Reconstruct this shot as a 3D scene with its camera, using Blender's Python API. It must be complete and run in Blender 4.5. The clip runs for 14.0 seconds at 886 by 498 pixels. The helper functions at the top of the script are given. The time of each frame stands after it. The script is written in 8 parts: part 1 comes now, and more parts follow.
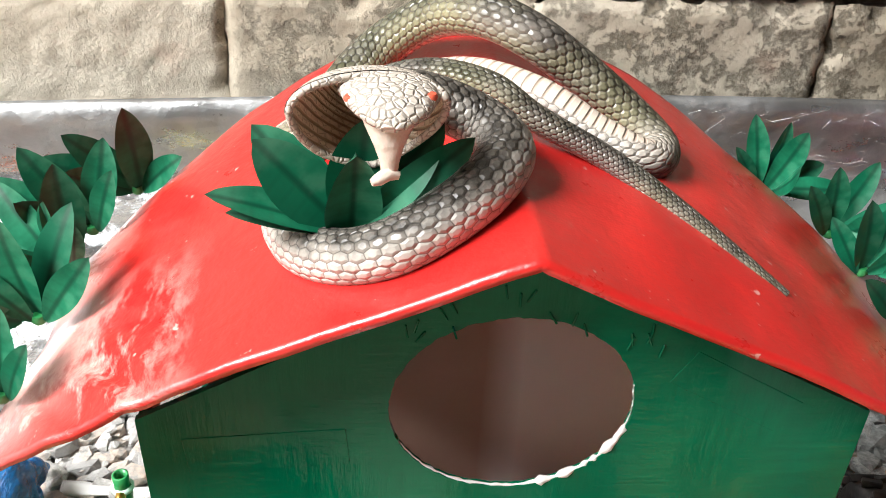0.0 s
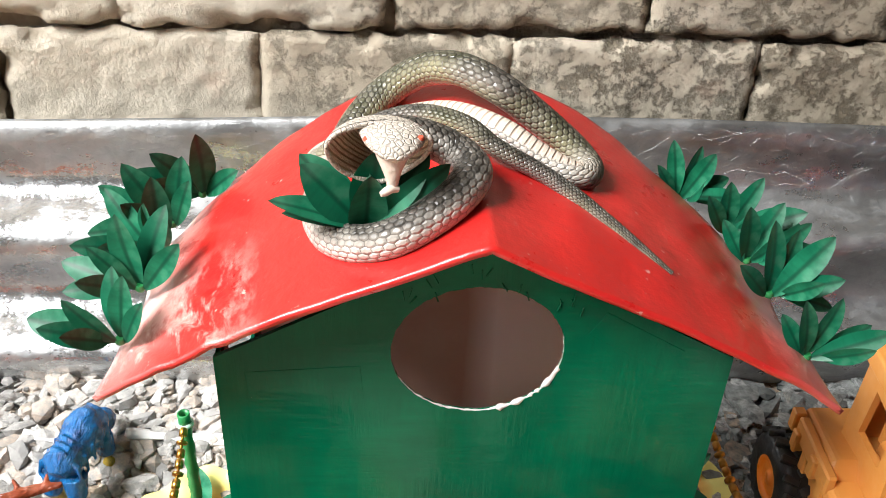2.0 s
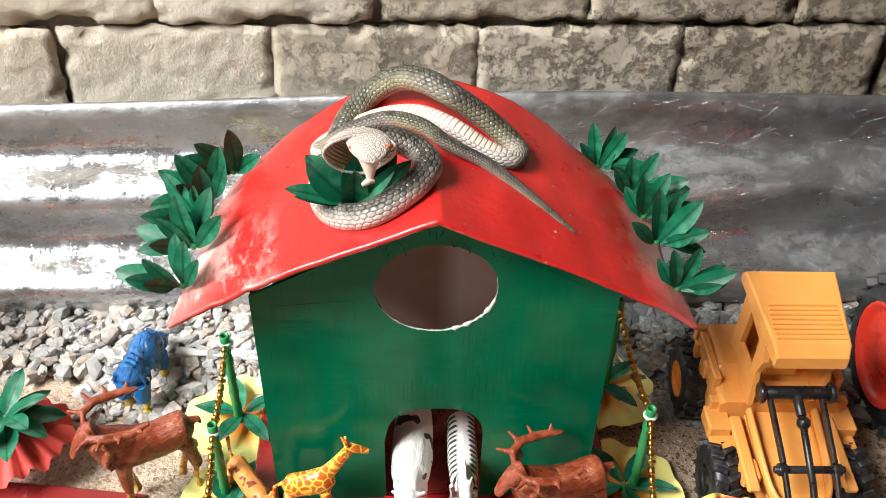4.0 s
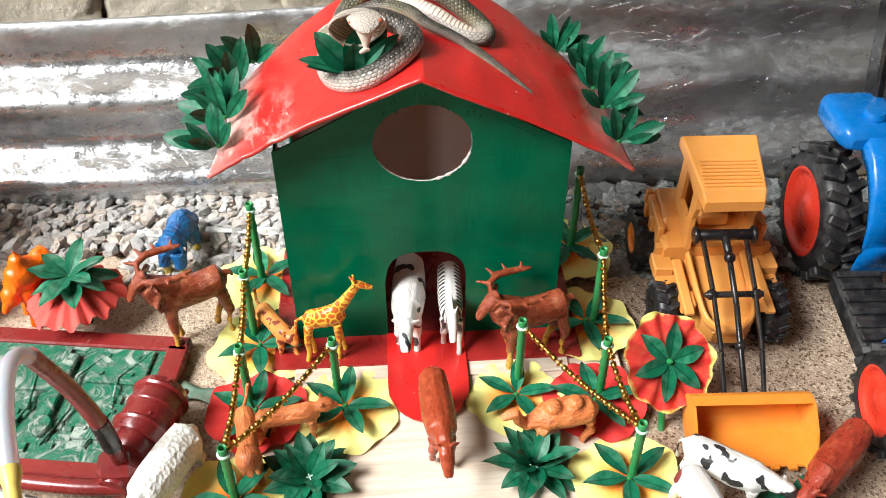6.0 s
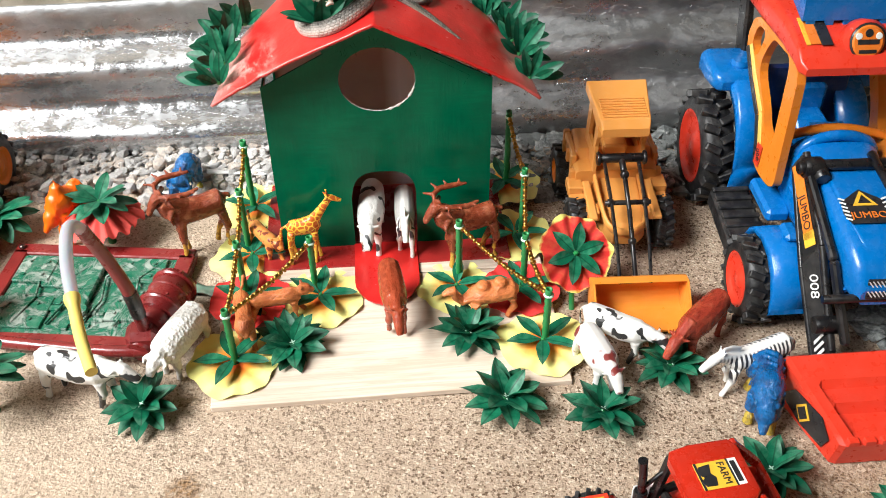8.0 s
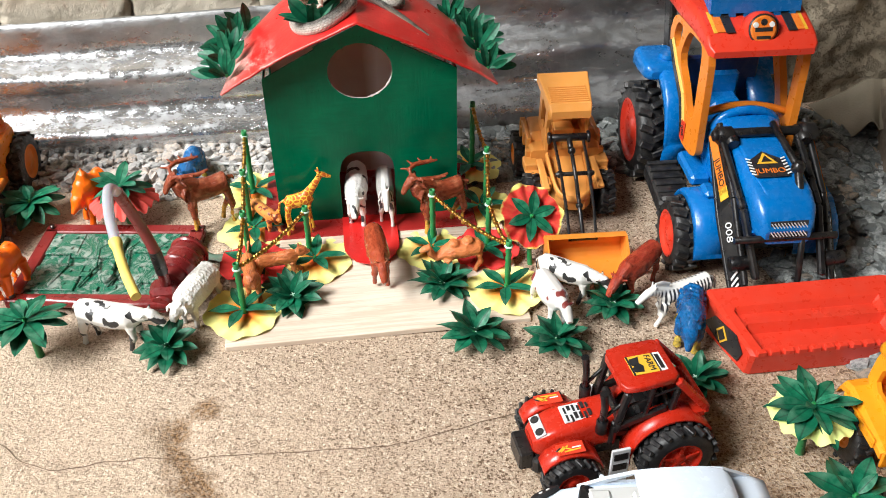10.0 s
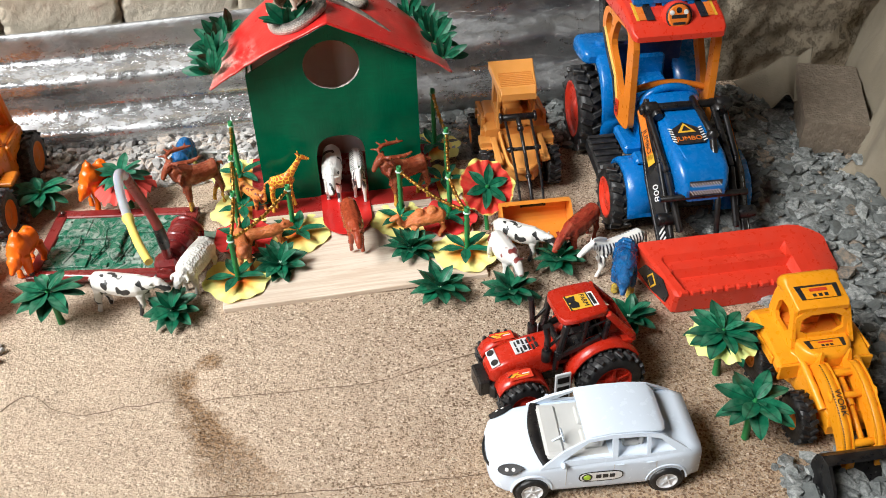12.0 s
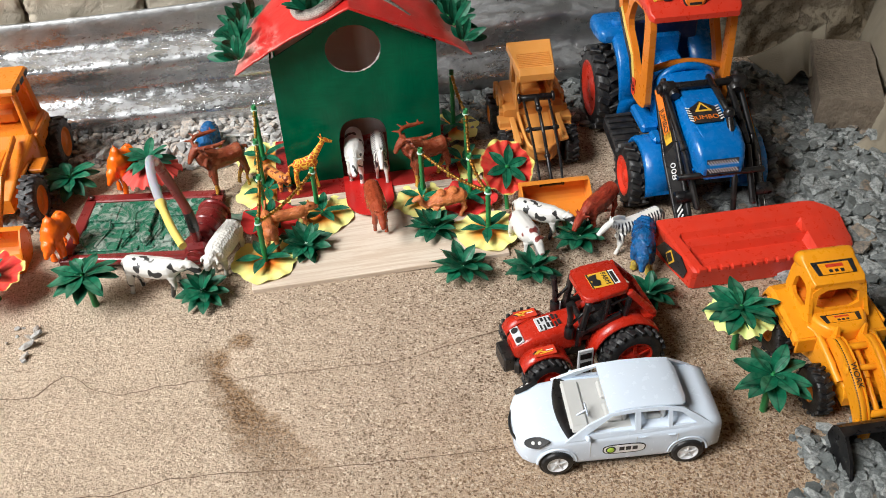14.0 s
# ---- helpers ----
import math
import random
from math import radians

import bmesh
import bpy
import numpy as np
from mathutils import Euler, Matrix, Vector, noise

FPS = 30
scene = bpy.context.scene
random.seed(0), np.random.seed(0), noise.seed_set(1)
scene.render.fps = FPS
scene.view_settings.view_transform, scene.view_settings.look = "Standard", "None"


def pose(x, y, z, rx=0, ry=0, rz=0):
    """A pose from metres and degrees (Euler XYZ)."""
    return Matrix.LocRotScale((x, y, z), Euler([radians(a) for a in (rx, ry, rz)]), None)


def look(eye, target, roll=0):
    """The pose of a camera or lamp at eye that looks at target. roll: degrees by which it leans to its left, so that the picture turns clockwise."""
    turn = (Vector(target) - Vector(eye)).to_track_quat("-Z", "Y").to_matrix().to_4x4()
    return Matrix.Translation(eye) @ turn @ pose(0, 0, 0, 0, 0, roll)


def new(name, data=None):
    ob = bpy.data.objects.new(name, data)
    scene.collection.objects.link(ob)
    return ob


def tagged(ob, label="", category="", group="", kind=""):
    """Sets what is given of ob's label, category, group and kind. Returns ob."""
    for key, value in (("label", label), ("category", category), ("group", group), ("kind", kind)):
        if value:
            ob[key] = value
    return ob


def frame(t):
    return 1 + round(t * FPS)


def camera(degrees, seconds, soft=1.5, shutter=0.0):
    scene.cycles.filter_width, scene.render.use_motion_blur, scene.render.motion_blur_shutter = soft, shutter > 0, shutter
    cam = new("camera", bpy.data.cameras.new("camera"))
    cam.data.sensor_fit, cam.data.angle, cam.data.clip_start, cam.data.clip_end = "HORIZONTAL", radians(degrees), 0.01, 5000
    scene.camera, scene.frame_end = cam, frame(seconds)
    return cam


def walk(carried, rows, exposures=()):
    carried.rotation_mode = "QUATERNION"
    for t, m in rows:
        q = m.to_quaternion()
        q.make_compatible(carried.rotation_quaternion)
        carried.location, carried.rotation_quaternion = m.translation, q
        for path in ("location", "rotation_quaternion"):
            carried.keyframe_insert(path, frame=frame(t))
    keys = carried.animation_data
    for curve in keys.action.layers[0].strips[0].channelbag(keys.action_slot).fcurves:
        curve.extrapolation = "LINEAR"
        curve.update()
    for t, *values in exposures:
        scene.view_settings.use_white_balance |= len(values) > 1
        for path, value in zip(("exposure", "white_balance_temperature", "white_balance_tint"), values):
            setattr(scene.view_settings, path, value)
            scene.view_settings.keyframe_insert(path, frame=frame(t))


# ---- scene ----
cam = camera(50.5, 14.0, soft=0.9)
PATH = [
    (0, (-0.031, -0.165, 0.334), (0.094, 1.48, -0.797), 2.4),
    (0.5, (-0.031, -0.175, 0.342), (0.095, 1.47, -0.789), 2.5),
    (1, (-0.027, -0.194, 0.349), (0.102, 1.447, -0.787), 2.7),
    (1.5, (-0.028, -0.216, 0.364), (0.103, 1.426, -0.77), 2.7),
    (2, (-0.031, -0.245, 0.386), (0.085, 1.398, -0.749), 2.7),
    (2.5, (-0.023, -0.277, 0.402), (0.084, 1.36, -0.741), 2.3),
    (2.7, (-0.017, -0.286, 0.409), (0.089, 1.343, -0.746), 2.3),
    (4.8, (-0.017, -0.377, 0.515), (0.062, 1.074, -0.858), 0.9),
    (5, (-0.016, -0.389, 0.519), (0.062, 1.045, -0.872), 0.9),
    (5.5, (-0.013, -0.414, 0.497), (0.065, 1.022, -0.893), 0.7),
    (6, (-0.015, -0.46, 0.503), (0.072, 1.024, -0.834), -0.2),
    (6.5, (-0.012, -0.526, 0.507), (0.078, 0.973, -0.814), -0.7),
    (7, (-0.001, -0.562, 0.513), (0.093, 0.952, -0.79), -1.1),
    (7.5, (0.005, -0.604, 0.53), (0.105, 0.921, -0.761), -0.9),
    (8, (0.004, -0.644, 0.544), (0.113, 0.879, -0.747), -0.6),
    (8.2, (0.007, -0.655, 0.551), (0.116, 0.869, -0.74), -0.6),
    (10.3, (-0.019, -0.816, 0.574), (0.16, 0.76, -0.645), -0.9),
    (10.5, (-0.023, -0.831, 0.576), (0.158, 0.743, -0.644), -1.0),
    (11, (-0.012, -0.864, 0.602), (0.18, 0.71, -0.616), -0.8),
    (11.5, (-0.009, -0.895, 0.616), (0.199, 0.676, -0.605), -1.4),
    (12, (-0.013, -0.91, 0.63), (0.202, 0.649, -0.605), -2.0),
    (12.5, (-0.011, -0.929, 0.641), (0.204, 0.602, -0.627), -2.4),
    (13, (-0.016, -0.935, 0.646), (0.197, 0.586, -0.634), -2.6),
    (13.5, (-0.023, -0.929, 0.648), (0.183, 0.595, -0.631), -2.8),
    (14, (-0.028, -0.921, 0.65), (0.16, 0.605, -0.628), -3.2),
]
EXPOSURES = [(t, stops, 6150, 8) for t, stops in ((0, 0.93), (2.7, 0.84), (5, 0.72), (8, 0.60), (11, 0.44), (14, 0.12))]
walk(cam, [(t, look(eye, target, roll)) for t, eye, target, roll in PATH], EXPOSURES)

# ---- light ----
SUN_EL, SUN_AZ = 48.0, 247.5
world = bpy.data.worlds.new("sky")
scene.world = world
world.use_nodes = True
wn, wl = world.node_tree.nodes, world.node_tree.links
sky = wn.new("ShaderNodeTexSky")
sky.sky_type = "NISHITA"
sky.sun_disc = False
sky.sun_elevation, sky.sun_rotation = radians(SUN_EL), radians(SUN_AZ)
sky.air_density, sky.dust_density = 1.0, 4.0
wl.new(sky.outputs[0], wn["Background"].inputs[0])
wn["Background"].inputs[1].default_value = 0.066
sun_data = bpy.data.lights.new("sun", "SUN")
sun_data.energy, sun_data.angle, sun_data.color = 5.0, radians(29), (1.0, 0.97, 0.93)
sun = new("sun", sun_data)
sun.matrix_world = look(
    (3 * math.sin(radians(SUN_AZ)), 3 * math.cos(radians(SUN_AZ)), 3 * math.tan(radians(SUN_EL))), (0, 0, 0)
)


# ---- materials ----
class Nodes:
    """A node material under construction."""

    def __init__(self, name, rough=0.5, metal=0.0):
        self.m = bpy.data.materials.new(name)
        self.m.use_nodes = True
        self.t = self.m.node_tree
        self.p = self.t.nodes["Principled BSDF"]
        self.p.inputs["Roughness"].default_value = rough
        self.p.inputs["Metallic"].default_value = metal
        self.tc = self.t.nodes.new("ShaderNodeTexCoord")
        self.obj = self.tc.outputs["Object"]
        self.uv = self.tc.outputs["UV"]

    def put(self, socket, value):
        if isinstance(value, bpy.types.NodeSocket):
            self.t.links.new(value, socket)
        elif isinstance(value, (tuple, list)):
            socket.default_value = (*value, 1.0)[:4] if len(value) == 3 and len(socket.default_value) == 4 else value
        else:
            socket.default_value = value

    def node(self, kind, **values):
        n = self.t.nodes.new("ShaderNode" + kind)
        for k, v in values.items():
            self.put(n.inputs[k.replace("_", " ")], v)
        return n

    def noise(self, scale, detail=4.0, rough=0.55, vec=None, dist=0.0):
        n = self.node("TexNoise", Vector=vec or self.obj, Scale=scale, Detail=detail, Roughness=rough, Distortion=dist)
        return n.outputs["Fac"]

    def voronoi(self, scale, vec=None, feature="F1", out="Distance", randomness=1.0):
        n = self.node("TexVoronoi", Vector=vec or self.obj, Scale=scale, Randomness=randomness)
        n.feature = feature
        return n.outputs[out]

    def ramp(self, fac, lo, hi, a=0.0, b=1.0):
        n = self.node("MapRange", Value=fac)
        n.inputs["From Min"].default_value, n.inputs["From Max"].default_value = lo, hi
        n.inputs["To Min"].default_value, n.inputs["To Max"].default_value = a, b
        return n.outputs["Result"]

    def mix(self, fac, a, b, kind="MIX"):
        n = self.t.nodes.new("ShaderNodeMix")
        n.data_type, n.blend_type = "RGBA", kind
        self.put(n.inputs[0], fac), self.put(n.inputs[6], a), self.put(n.inputs[7], b)
        return n.outputs[2]

    def math(self, op, a, b=0.0):
        n = self.t.nodes.new("ShaderNodeMath")
        n.operation = op
        self.put(n.inputs[0], a), self.put(n.inputs[1], b)
        return n.outputs[0]

    def map(self, vec=None, scale=(1, 1, 1), loc=(0, 0, 0), rot=(0, 0, 0)):
        n = self.node("Mapping", Vector=vec or self.obj)
        n.inputs["Scale"].default_value, n.inputs["Location"].default_value = scale, loc
        n.inputs["Rotation"].default_value = rot
        return n.outputs[0]

    def xyz(self, vec=None):
        return self.node("SeparateXYZ", Vector=vec or self.obj).outputs

    def island(self):
        return self.t.nodes.new("ShaderNodeNewGeometry").outputs["Random Per Island"]

    def random(self):
        return self.t.nodes.new("ShaderNodeObjectInfo").outputs["Random"]

    def colour(self, c):
        self.put(self.p.inputs["Base Color"], c)
        return self

    def rough(self, r):
        self.put(self.p.inputs["Roughness"], r)
        return self

    def bump(self, height, distance, strength=1.0):
        n = self.node("Bump", Height=height, Strength=strength, Distance=distance)
        self.t.links.new(n.outputs[0], self.p.inputs["Normal"])
        return self


def tone(c, k):
    return tuple(min(1.0, v * k) for v in c)


def plastic(name, c, rough=0.32, dust=0.15, dust_colour=(0.42, 0.36, 0.29), bump=0.0002, spread=0.12):
    """Moulded toy plastic: slightly uneven colour, scuffs and a veil of dust."""
    n = Nodes(name, rough)
    a = n.mix(n.noise(45.0), tone(c, 1 - spread), tone(c, 1 + spread))
    veil = n.math("MINIMUM", n.math("MULTIPLY", n.ramp(n.noise(90.0, 6.0, 0.7), 0.45, 0.8), dust), 0.9)
    n.colour(n.mix(veil, a, dust_colour))
    n.rough(n.ramp(n.noise(160.0, 5.0), 0.3, 0.8, rough - 0.08, rough + 0.2))
    return n.bump(n.noise(260.0, 3.0), bump, 0.5).m


def sand_material():
    n = Nodes("sand", 0.95)
    broad = n.mix(n.ramp(n.noise(7.0, 5.0), 0.35, 0.65), (0.45, 0.325, 0.225), (0.56, 0.425, 0.308))
    mid = n.mix(n.ramp(n.noise(60.0, 6.0, 0.7), 0.3, 0.7), (0.345, 0.245, 0.167), (0.61, 0.475, 0.362))
    c = n.mix(0.5, broad, mid)
    grains = n.voronoi(760.0, out="Color")
    g = n.t.nodes.new("ShaderNodeSeparateColor")
    n.t.links.new(grains, g.inputs[0])
    c = n.mix(n.math("MULTIPLY", n.ramp(g.outputs[0], 0.84, 0.92), 0.85), c, (0.13, 0.075, 0.038))
    c = n.mix(n.math("MULTIPLY", n.ramp(g.outputs[1], 0.84, 0.93), 0.6), c, (0.70, 0.59, 0.44))
    coarse = n.t.nodes.new("ShaderNodeSeparateColor")
    n.t.links.new(n.voronoi(520.0, out="Color"), coarse.inputs[0])
    c = n.mix(n.math("MULTIPLY", n.ramp(coarse.outputs[0], 0.87, 0.93), 0.85), c, (0.12, 0.065, 0.032))
    c = n.mix(n.math("MULTIPLY", n.ramp(coarse.outputs[1], 0.90, 0.95), 0.7), c, (0.80, 0.69, 0.54))
    x, y, z = n.xyz()
    # dry: left sand made paler, standing in for stronger light there
    dry = n.ramp(n.math("ADD", x, n.math("MULTIPLY", n.math("SUBTRACT", n.noise(8.0, 5.0), 0.5), 0.5)), 0.08, -0.30)
    c = n.mix(n.math("MULTIPLY", dry, 0.36), c, (0.75, 0.605, 0.452))
    # damp trail dug into the sand
    line = n.math("ABSOLUTE", n.math("SUBTRACT", n.math("ADD", x, n.math("MULTIPLY", y, 0.5)), -0.311))
    # it fans out towards its lower end
    line = n.math("SUBTRACT", line, n.math("MULTIPLY", n.math("MAXIMUM", n.math("SUBTRACT", -0.285, y), 0.0), 0.22))
    wob = n.math("ADD", line, n.math("MULTIPLY", n.math("SUBTRACT", n.noise(60.0, 7.0, 0.75), 0.5), 0.05))
    along = n.math("MULTIPLY", n.ramp(y, -0.44, -0.34), n.ramp(y, -0.245, -0.262))
    wet = n.math("MULTIPLY", n.ramp(wob, 0.015, 0.001), along)
    for cx, cy, r in ((-0.172, -0.262, 0.019), (-0.148, -0.243, 0.017)):
        dx, dy = n.math("SUBTRACT", x, cx), n.math("SUBTRACT", y, cy)
        d = n.math("SQRT", n.math("ADD", n.math("MULTIPLY", dx, dx), n.math("MULTIPLY", dy, dy)))
        d = n.math("ADD", d, n.math("MULTIPLY", n.math("SUBTRACT", n.noise(60.0, 5.0), 0.5), 0.03))
        wet = n.math("MAXIMUM", wet, n.ramp(d, r, r * 0.3))
    c = n.mix(n.math("MULTIPLY", wet, n.ramp(n.noise(300.0, 4.0, 0.7), 0.38, 0.58, 0.50, 1.0)), c, n.mix(n.ramp(n.noise(420.0, 3.0), 0.42, 0.58), (0.10, 0.050, 0.018), (0.34, 0.20, 0.095)))
    # coarser, redder sand towards one corner
    rich = n.ramp(n.math("ADD", n.math("SUBTRACT", n.math("MULTIPLY", x, 0.7), y), n.math("MULTIPLY", n.math("SUBTRACT", n.noise(9.0, 5.0), 0.5), 0.25)), 0.36, 0.62)
    c = n.mix(n.math("MULTIPLY", rich, n.ramp(g.outputs[2], 0.45, 0.75, 0.10, 0.65)), c, (0.56, 0.375, 0.215))
    c = n.mix(n.math("MULTIPLY", n.math("MULTIPLY", rich, n.ramp(coarse.outputs[2], 0.80, 0.86)), 0.8), c, (0.17, 0.080, 0.036))
    n.colour(c)
    h = n.math("ADD", n.noise(420.0, 4.0, 0.7), n.math("MULTIPLY", n.noise(120.0, 3.0), 1.2))
    return n.bump(h, 0.0028, 1.0).m


def dirty_plate():
    """Glossy green plastic with dry cement rubbed into its corners."""
    n = Nodes("dirty_green_plate", 0.25)
    c = n.mix(n.noise(40.0, 4.0), (0.004, 0.105, 0.055), (0.010, 0.170, 0.090))
    smear = n.ramp(n.noise(42.0, 8.0, 0.80, dist=1.6), 0.49, 0.58)
    film = n.math("MULTIPLY", n.ramp(n.noise(120.0, 6.0, 0.75), 0.45, 0.75), 0.22)
    c = n.mix(n.math("MAXIMUM", n.math("MULTIPLY", smear, 0.66), film), c, (0.50, 0.52, 0.47))
    n.colour(c)
    n.rough(n.math("ADD", 0.22, n.math("MULTIPLY", smear, 0.5)))
    return n.bump(n.math("ADD", n.noise(60.0, 5.0), n.math("MULTIPLY", smear, 0.5)), 0.0018, 0.7).m


def stone_material(name, lo, hi, warm, share):
    n = Nodes(name, 0.85)
    i = n.island()
    c = n.mix(i, lo, hi)
    j = n.math("FRACT", n.math("MULTIPLY", i, 37.7))
    c = n.mix(n.ramp(j, 1 - share, 1 - share + 0.02), c, warm)
    c = n.mix(n.ramp(n.noise(220.0, 5.0, 0.7), 0.35, 0.75), tone(lo, 0.8), c)
    n.colour(c)
    return n.bump(n.noise(380.0, 6.0, 0.75), 0.0016, 0.9).m


def block_material():
    n = Nodes("concrete_block", 0.95)
    r = n.random()
    base = n.mix(r, (0.63, 0.555, 0.435), (0.78, 0.71, 0.585))
    base = n.mix(n.ramp(n.noise(16.0, 6.0, 0.7), 0.26, 0.50), (0.56, 0.49, 0.375), base)
    here = n.t.nodes.new("ShaderNodeNewGeometry").outputs["Position"]
    hx, hy, hz = n.xyz(here)
    pits = n.ramp(n.noise(85.0, 8.0, 0.8, vec=here), 0.50, 0.60)
    side = n.ramp(n.math("ADD", hx, n.math("MULTIPLY", n.math("SUBTRACT", n.noise(13.0, 4.0, vec=here), 0.5), 0.6)), -0.10, 0.12, 0.05, 1.0)
    c = n.mix(n.math("MULTIPLY", n.math("MULTIPLY", pits, side), 0.8), base, (0.13, 0.105, 0.07))
    c = n.mix(n.math("MULTIPLY", side, 0.35), c, (0.34, 0.28, 0.19))
    lime = n.ramp(n.noise(40.0, 7.0, 0.75, vec=here), 0.56, 0.66)
    c = n.mix(n.math("MULTIPLY", lime, 0.25), c, (0.86, 0.80, 0.68))
    c = n.mix(n.math("MULTIPLY", n.ramp(n.noise(30.0, 4.0), 0.62, 0.75), 0.35), c, (0.60, 0.36, 0.26))
    # right end of the wall: muddy brown that also paints in its shade
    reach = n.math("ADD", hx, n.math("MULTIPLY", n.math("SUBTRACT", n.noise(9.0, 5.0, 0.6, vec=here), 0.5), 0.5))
    mud_shade = n.ramp(reach, 0.10, 0.42)
    c = n.mix(n.math("MULTIPLY", mud_shade, 0.8), c, n.mix(n.noise(70.0, 6.0, 0.7), (0.17, 0.135, 0.085), (0.43, 0.35, 0.245)))
    n.colour(c)
    h = n.math("ADD", n.math("MULTIPLY", n.noise(150.0, 8.0, 0.75), 0.7), n.math("MULTIPLY", n.noise(30.0, 4.0), 0.22))
    h = n.math("SUBTRACT", h, n.math("MULTIPLY", n.math("MULTIPLY", pits, side), 0.6))
    return n.bump(h, 0.0034, 1.0).m


def blocker_plaster():
    """Grey-brown plaster for the added unseen walls and slab, dark to cut bounced light."""
    n = Nodes("blocker_plaster", 0.95)
    c = n.mix(n.ramp(n.noise(3.0, 6.0, 0.7), 0.3, 0.7), (0.11, 0.096, 0.078), (0.19, 0.17, 0.14))
    c = n.mix(n.math("MULTIPLY", n.ramp(n.noise(11.0, 7.0, 0.75), 0.52, 0.7), 0.5), c, (0.075, 0.066, 0.052))
    n.colour(c)
    return n.bump(n.noise(70.0, 8.0, 0.7), 0.004, 0.8).m


def zinc_material():
    """Galvanised sheet: bright crystalline patches between dull, stained ones."""
    n = Nodes("galvanised_steel", 0.34, 0.85)
    x, y, z = n.xyz()
    flow = n.map(scale=(0.55, 1.0, 1.0))
    c = n.mix(n.ramp(n.noise(40.0, 6.0, 0.7), 0.3, 0.7), (0.50, 0.51, 0.52), (0.74, 0.75, 0.75))
    cellid = n.t.nodes.new("ShaderNodeSeparateColor")
    n.t.links.new(n.voronoi(70.0, vec=flow, out="Color"), cellid.inputs[0])
    fine = n.t.nodes.new("ShaderNodeSeparateColor")
    n.t.links.new(n.voronoi(210.0, vec=flow, out="Color"), fine.inputs[0])
    spangle = n.math("ADD", n.math("MULTIPLY", cellid.outputs[0], 0.6), n.math("MULTIPLY", fine.outputs[0], 0.4))
    c = n.mix(n.math("MULTIPLY", spangle, 0.45), c, (0.27, 0.28, 0.29))
    # random stains, weighted to the right to paint in the light's fall-off
    stain_shade = n.ramp(n.math("ADD", n.noise(13.0, 7.0, 0.75, dist=0.5), n.math("MULTIPLY", x, 0.55)), 0.47, 0.64)
    c = n.mix(n.math("MULTIPLY", stain_shade, 0.52), c, (0.20, 0.20, 0.195))
    # shade painted into the colour along the upper lip
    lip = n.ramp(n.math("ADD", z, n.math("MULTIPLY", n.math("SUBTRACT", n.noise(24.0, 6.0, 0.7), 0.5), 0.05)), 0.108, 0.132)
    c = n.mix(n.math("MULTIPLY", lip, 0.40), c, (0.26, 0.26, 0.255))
    rust = n.ramp(n.noise(26.0, 6.0, 0.75), 0.66, 0.74)
    c = n.mix(n.math("MULTIPLY", rust, 0.35), c, (0.24, 0.17, 0.11))
    specks = n.ramp(n.noise(160.0, 3.0), 0.70, 0.74)
    c = n.mix(n.math("MULTIPLY", specks, 0.6), c, (0.12, 0.115, 0.11))
    n.colour(c)
    worn = n.ramp(n.noise(34.0, 8.0, 0.8, vec=flow), 0.44, 0.56)
    rg = n.math("ADD", n.math("ADD", n.math("MULTIPLY", worn, 0.26), 0.13), n.math("MULTIPLY", n.math("SUBTRACT", spangle, 0.5), 0.18))
    n.rough(n.math("ADD", rg, n.math("MULTIPLY", n.math("MAXIMUM", stain_shade, lip), 0.20)))
    h = n.math("ADD", n.noise(22.0, 4.0, 0.6), n.math("MULTIPLY", spangle, 0.22))
    h = n.math("ADD", h, n.math("MULTIPLY", n.noise(120.0, 5.0, 0.7), 0.18))
    return n.bump(h, 0.0030, 0.7).m


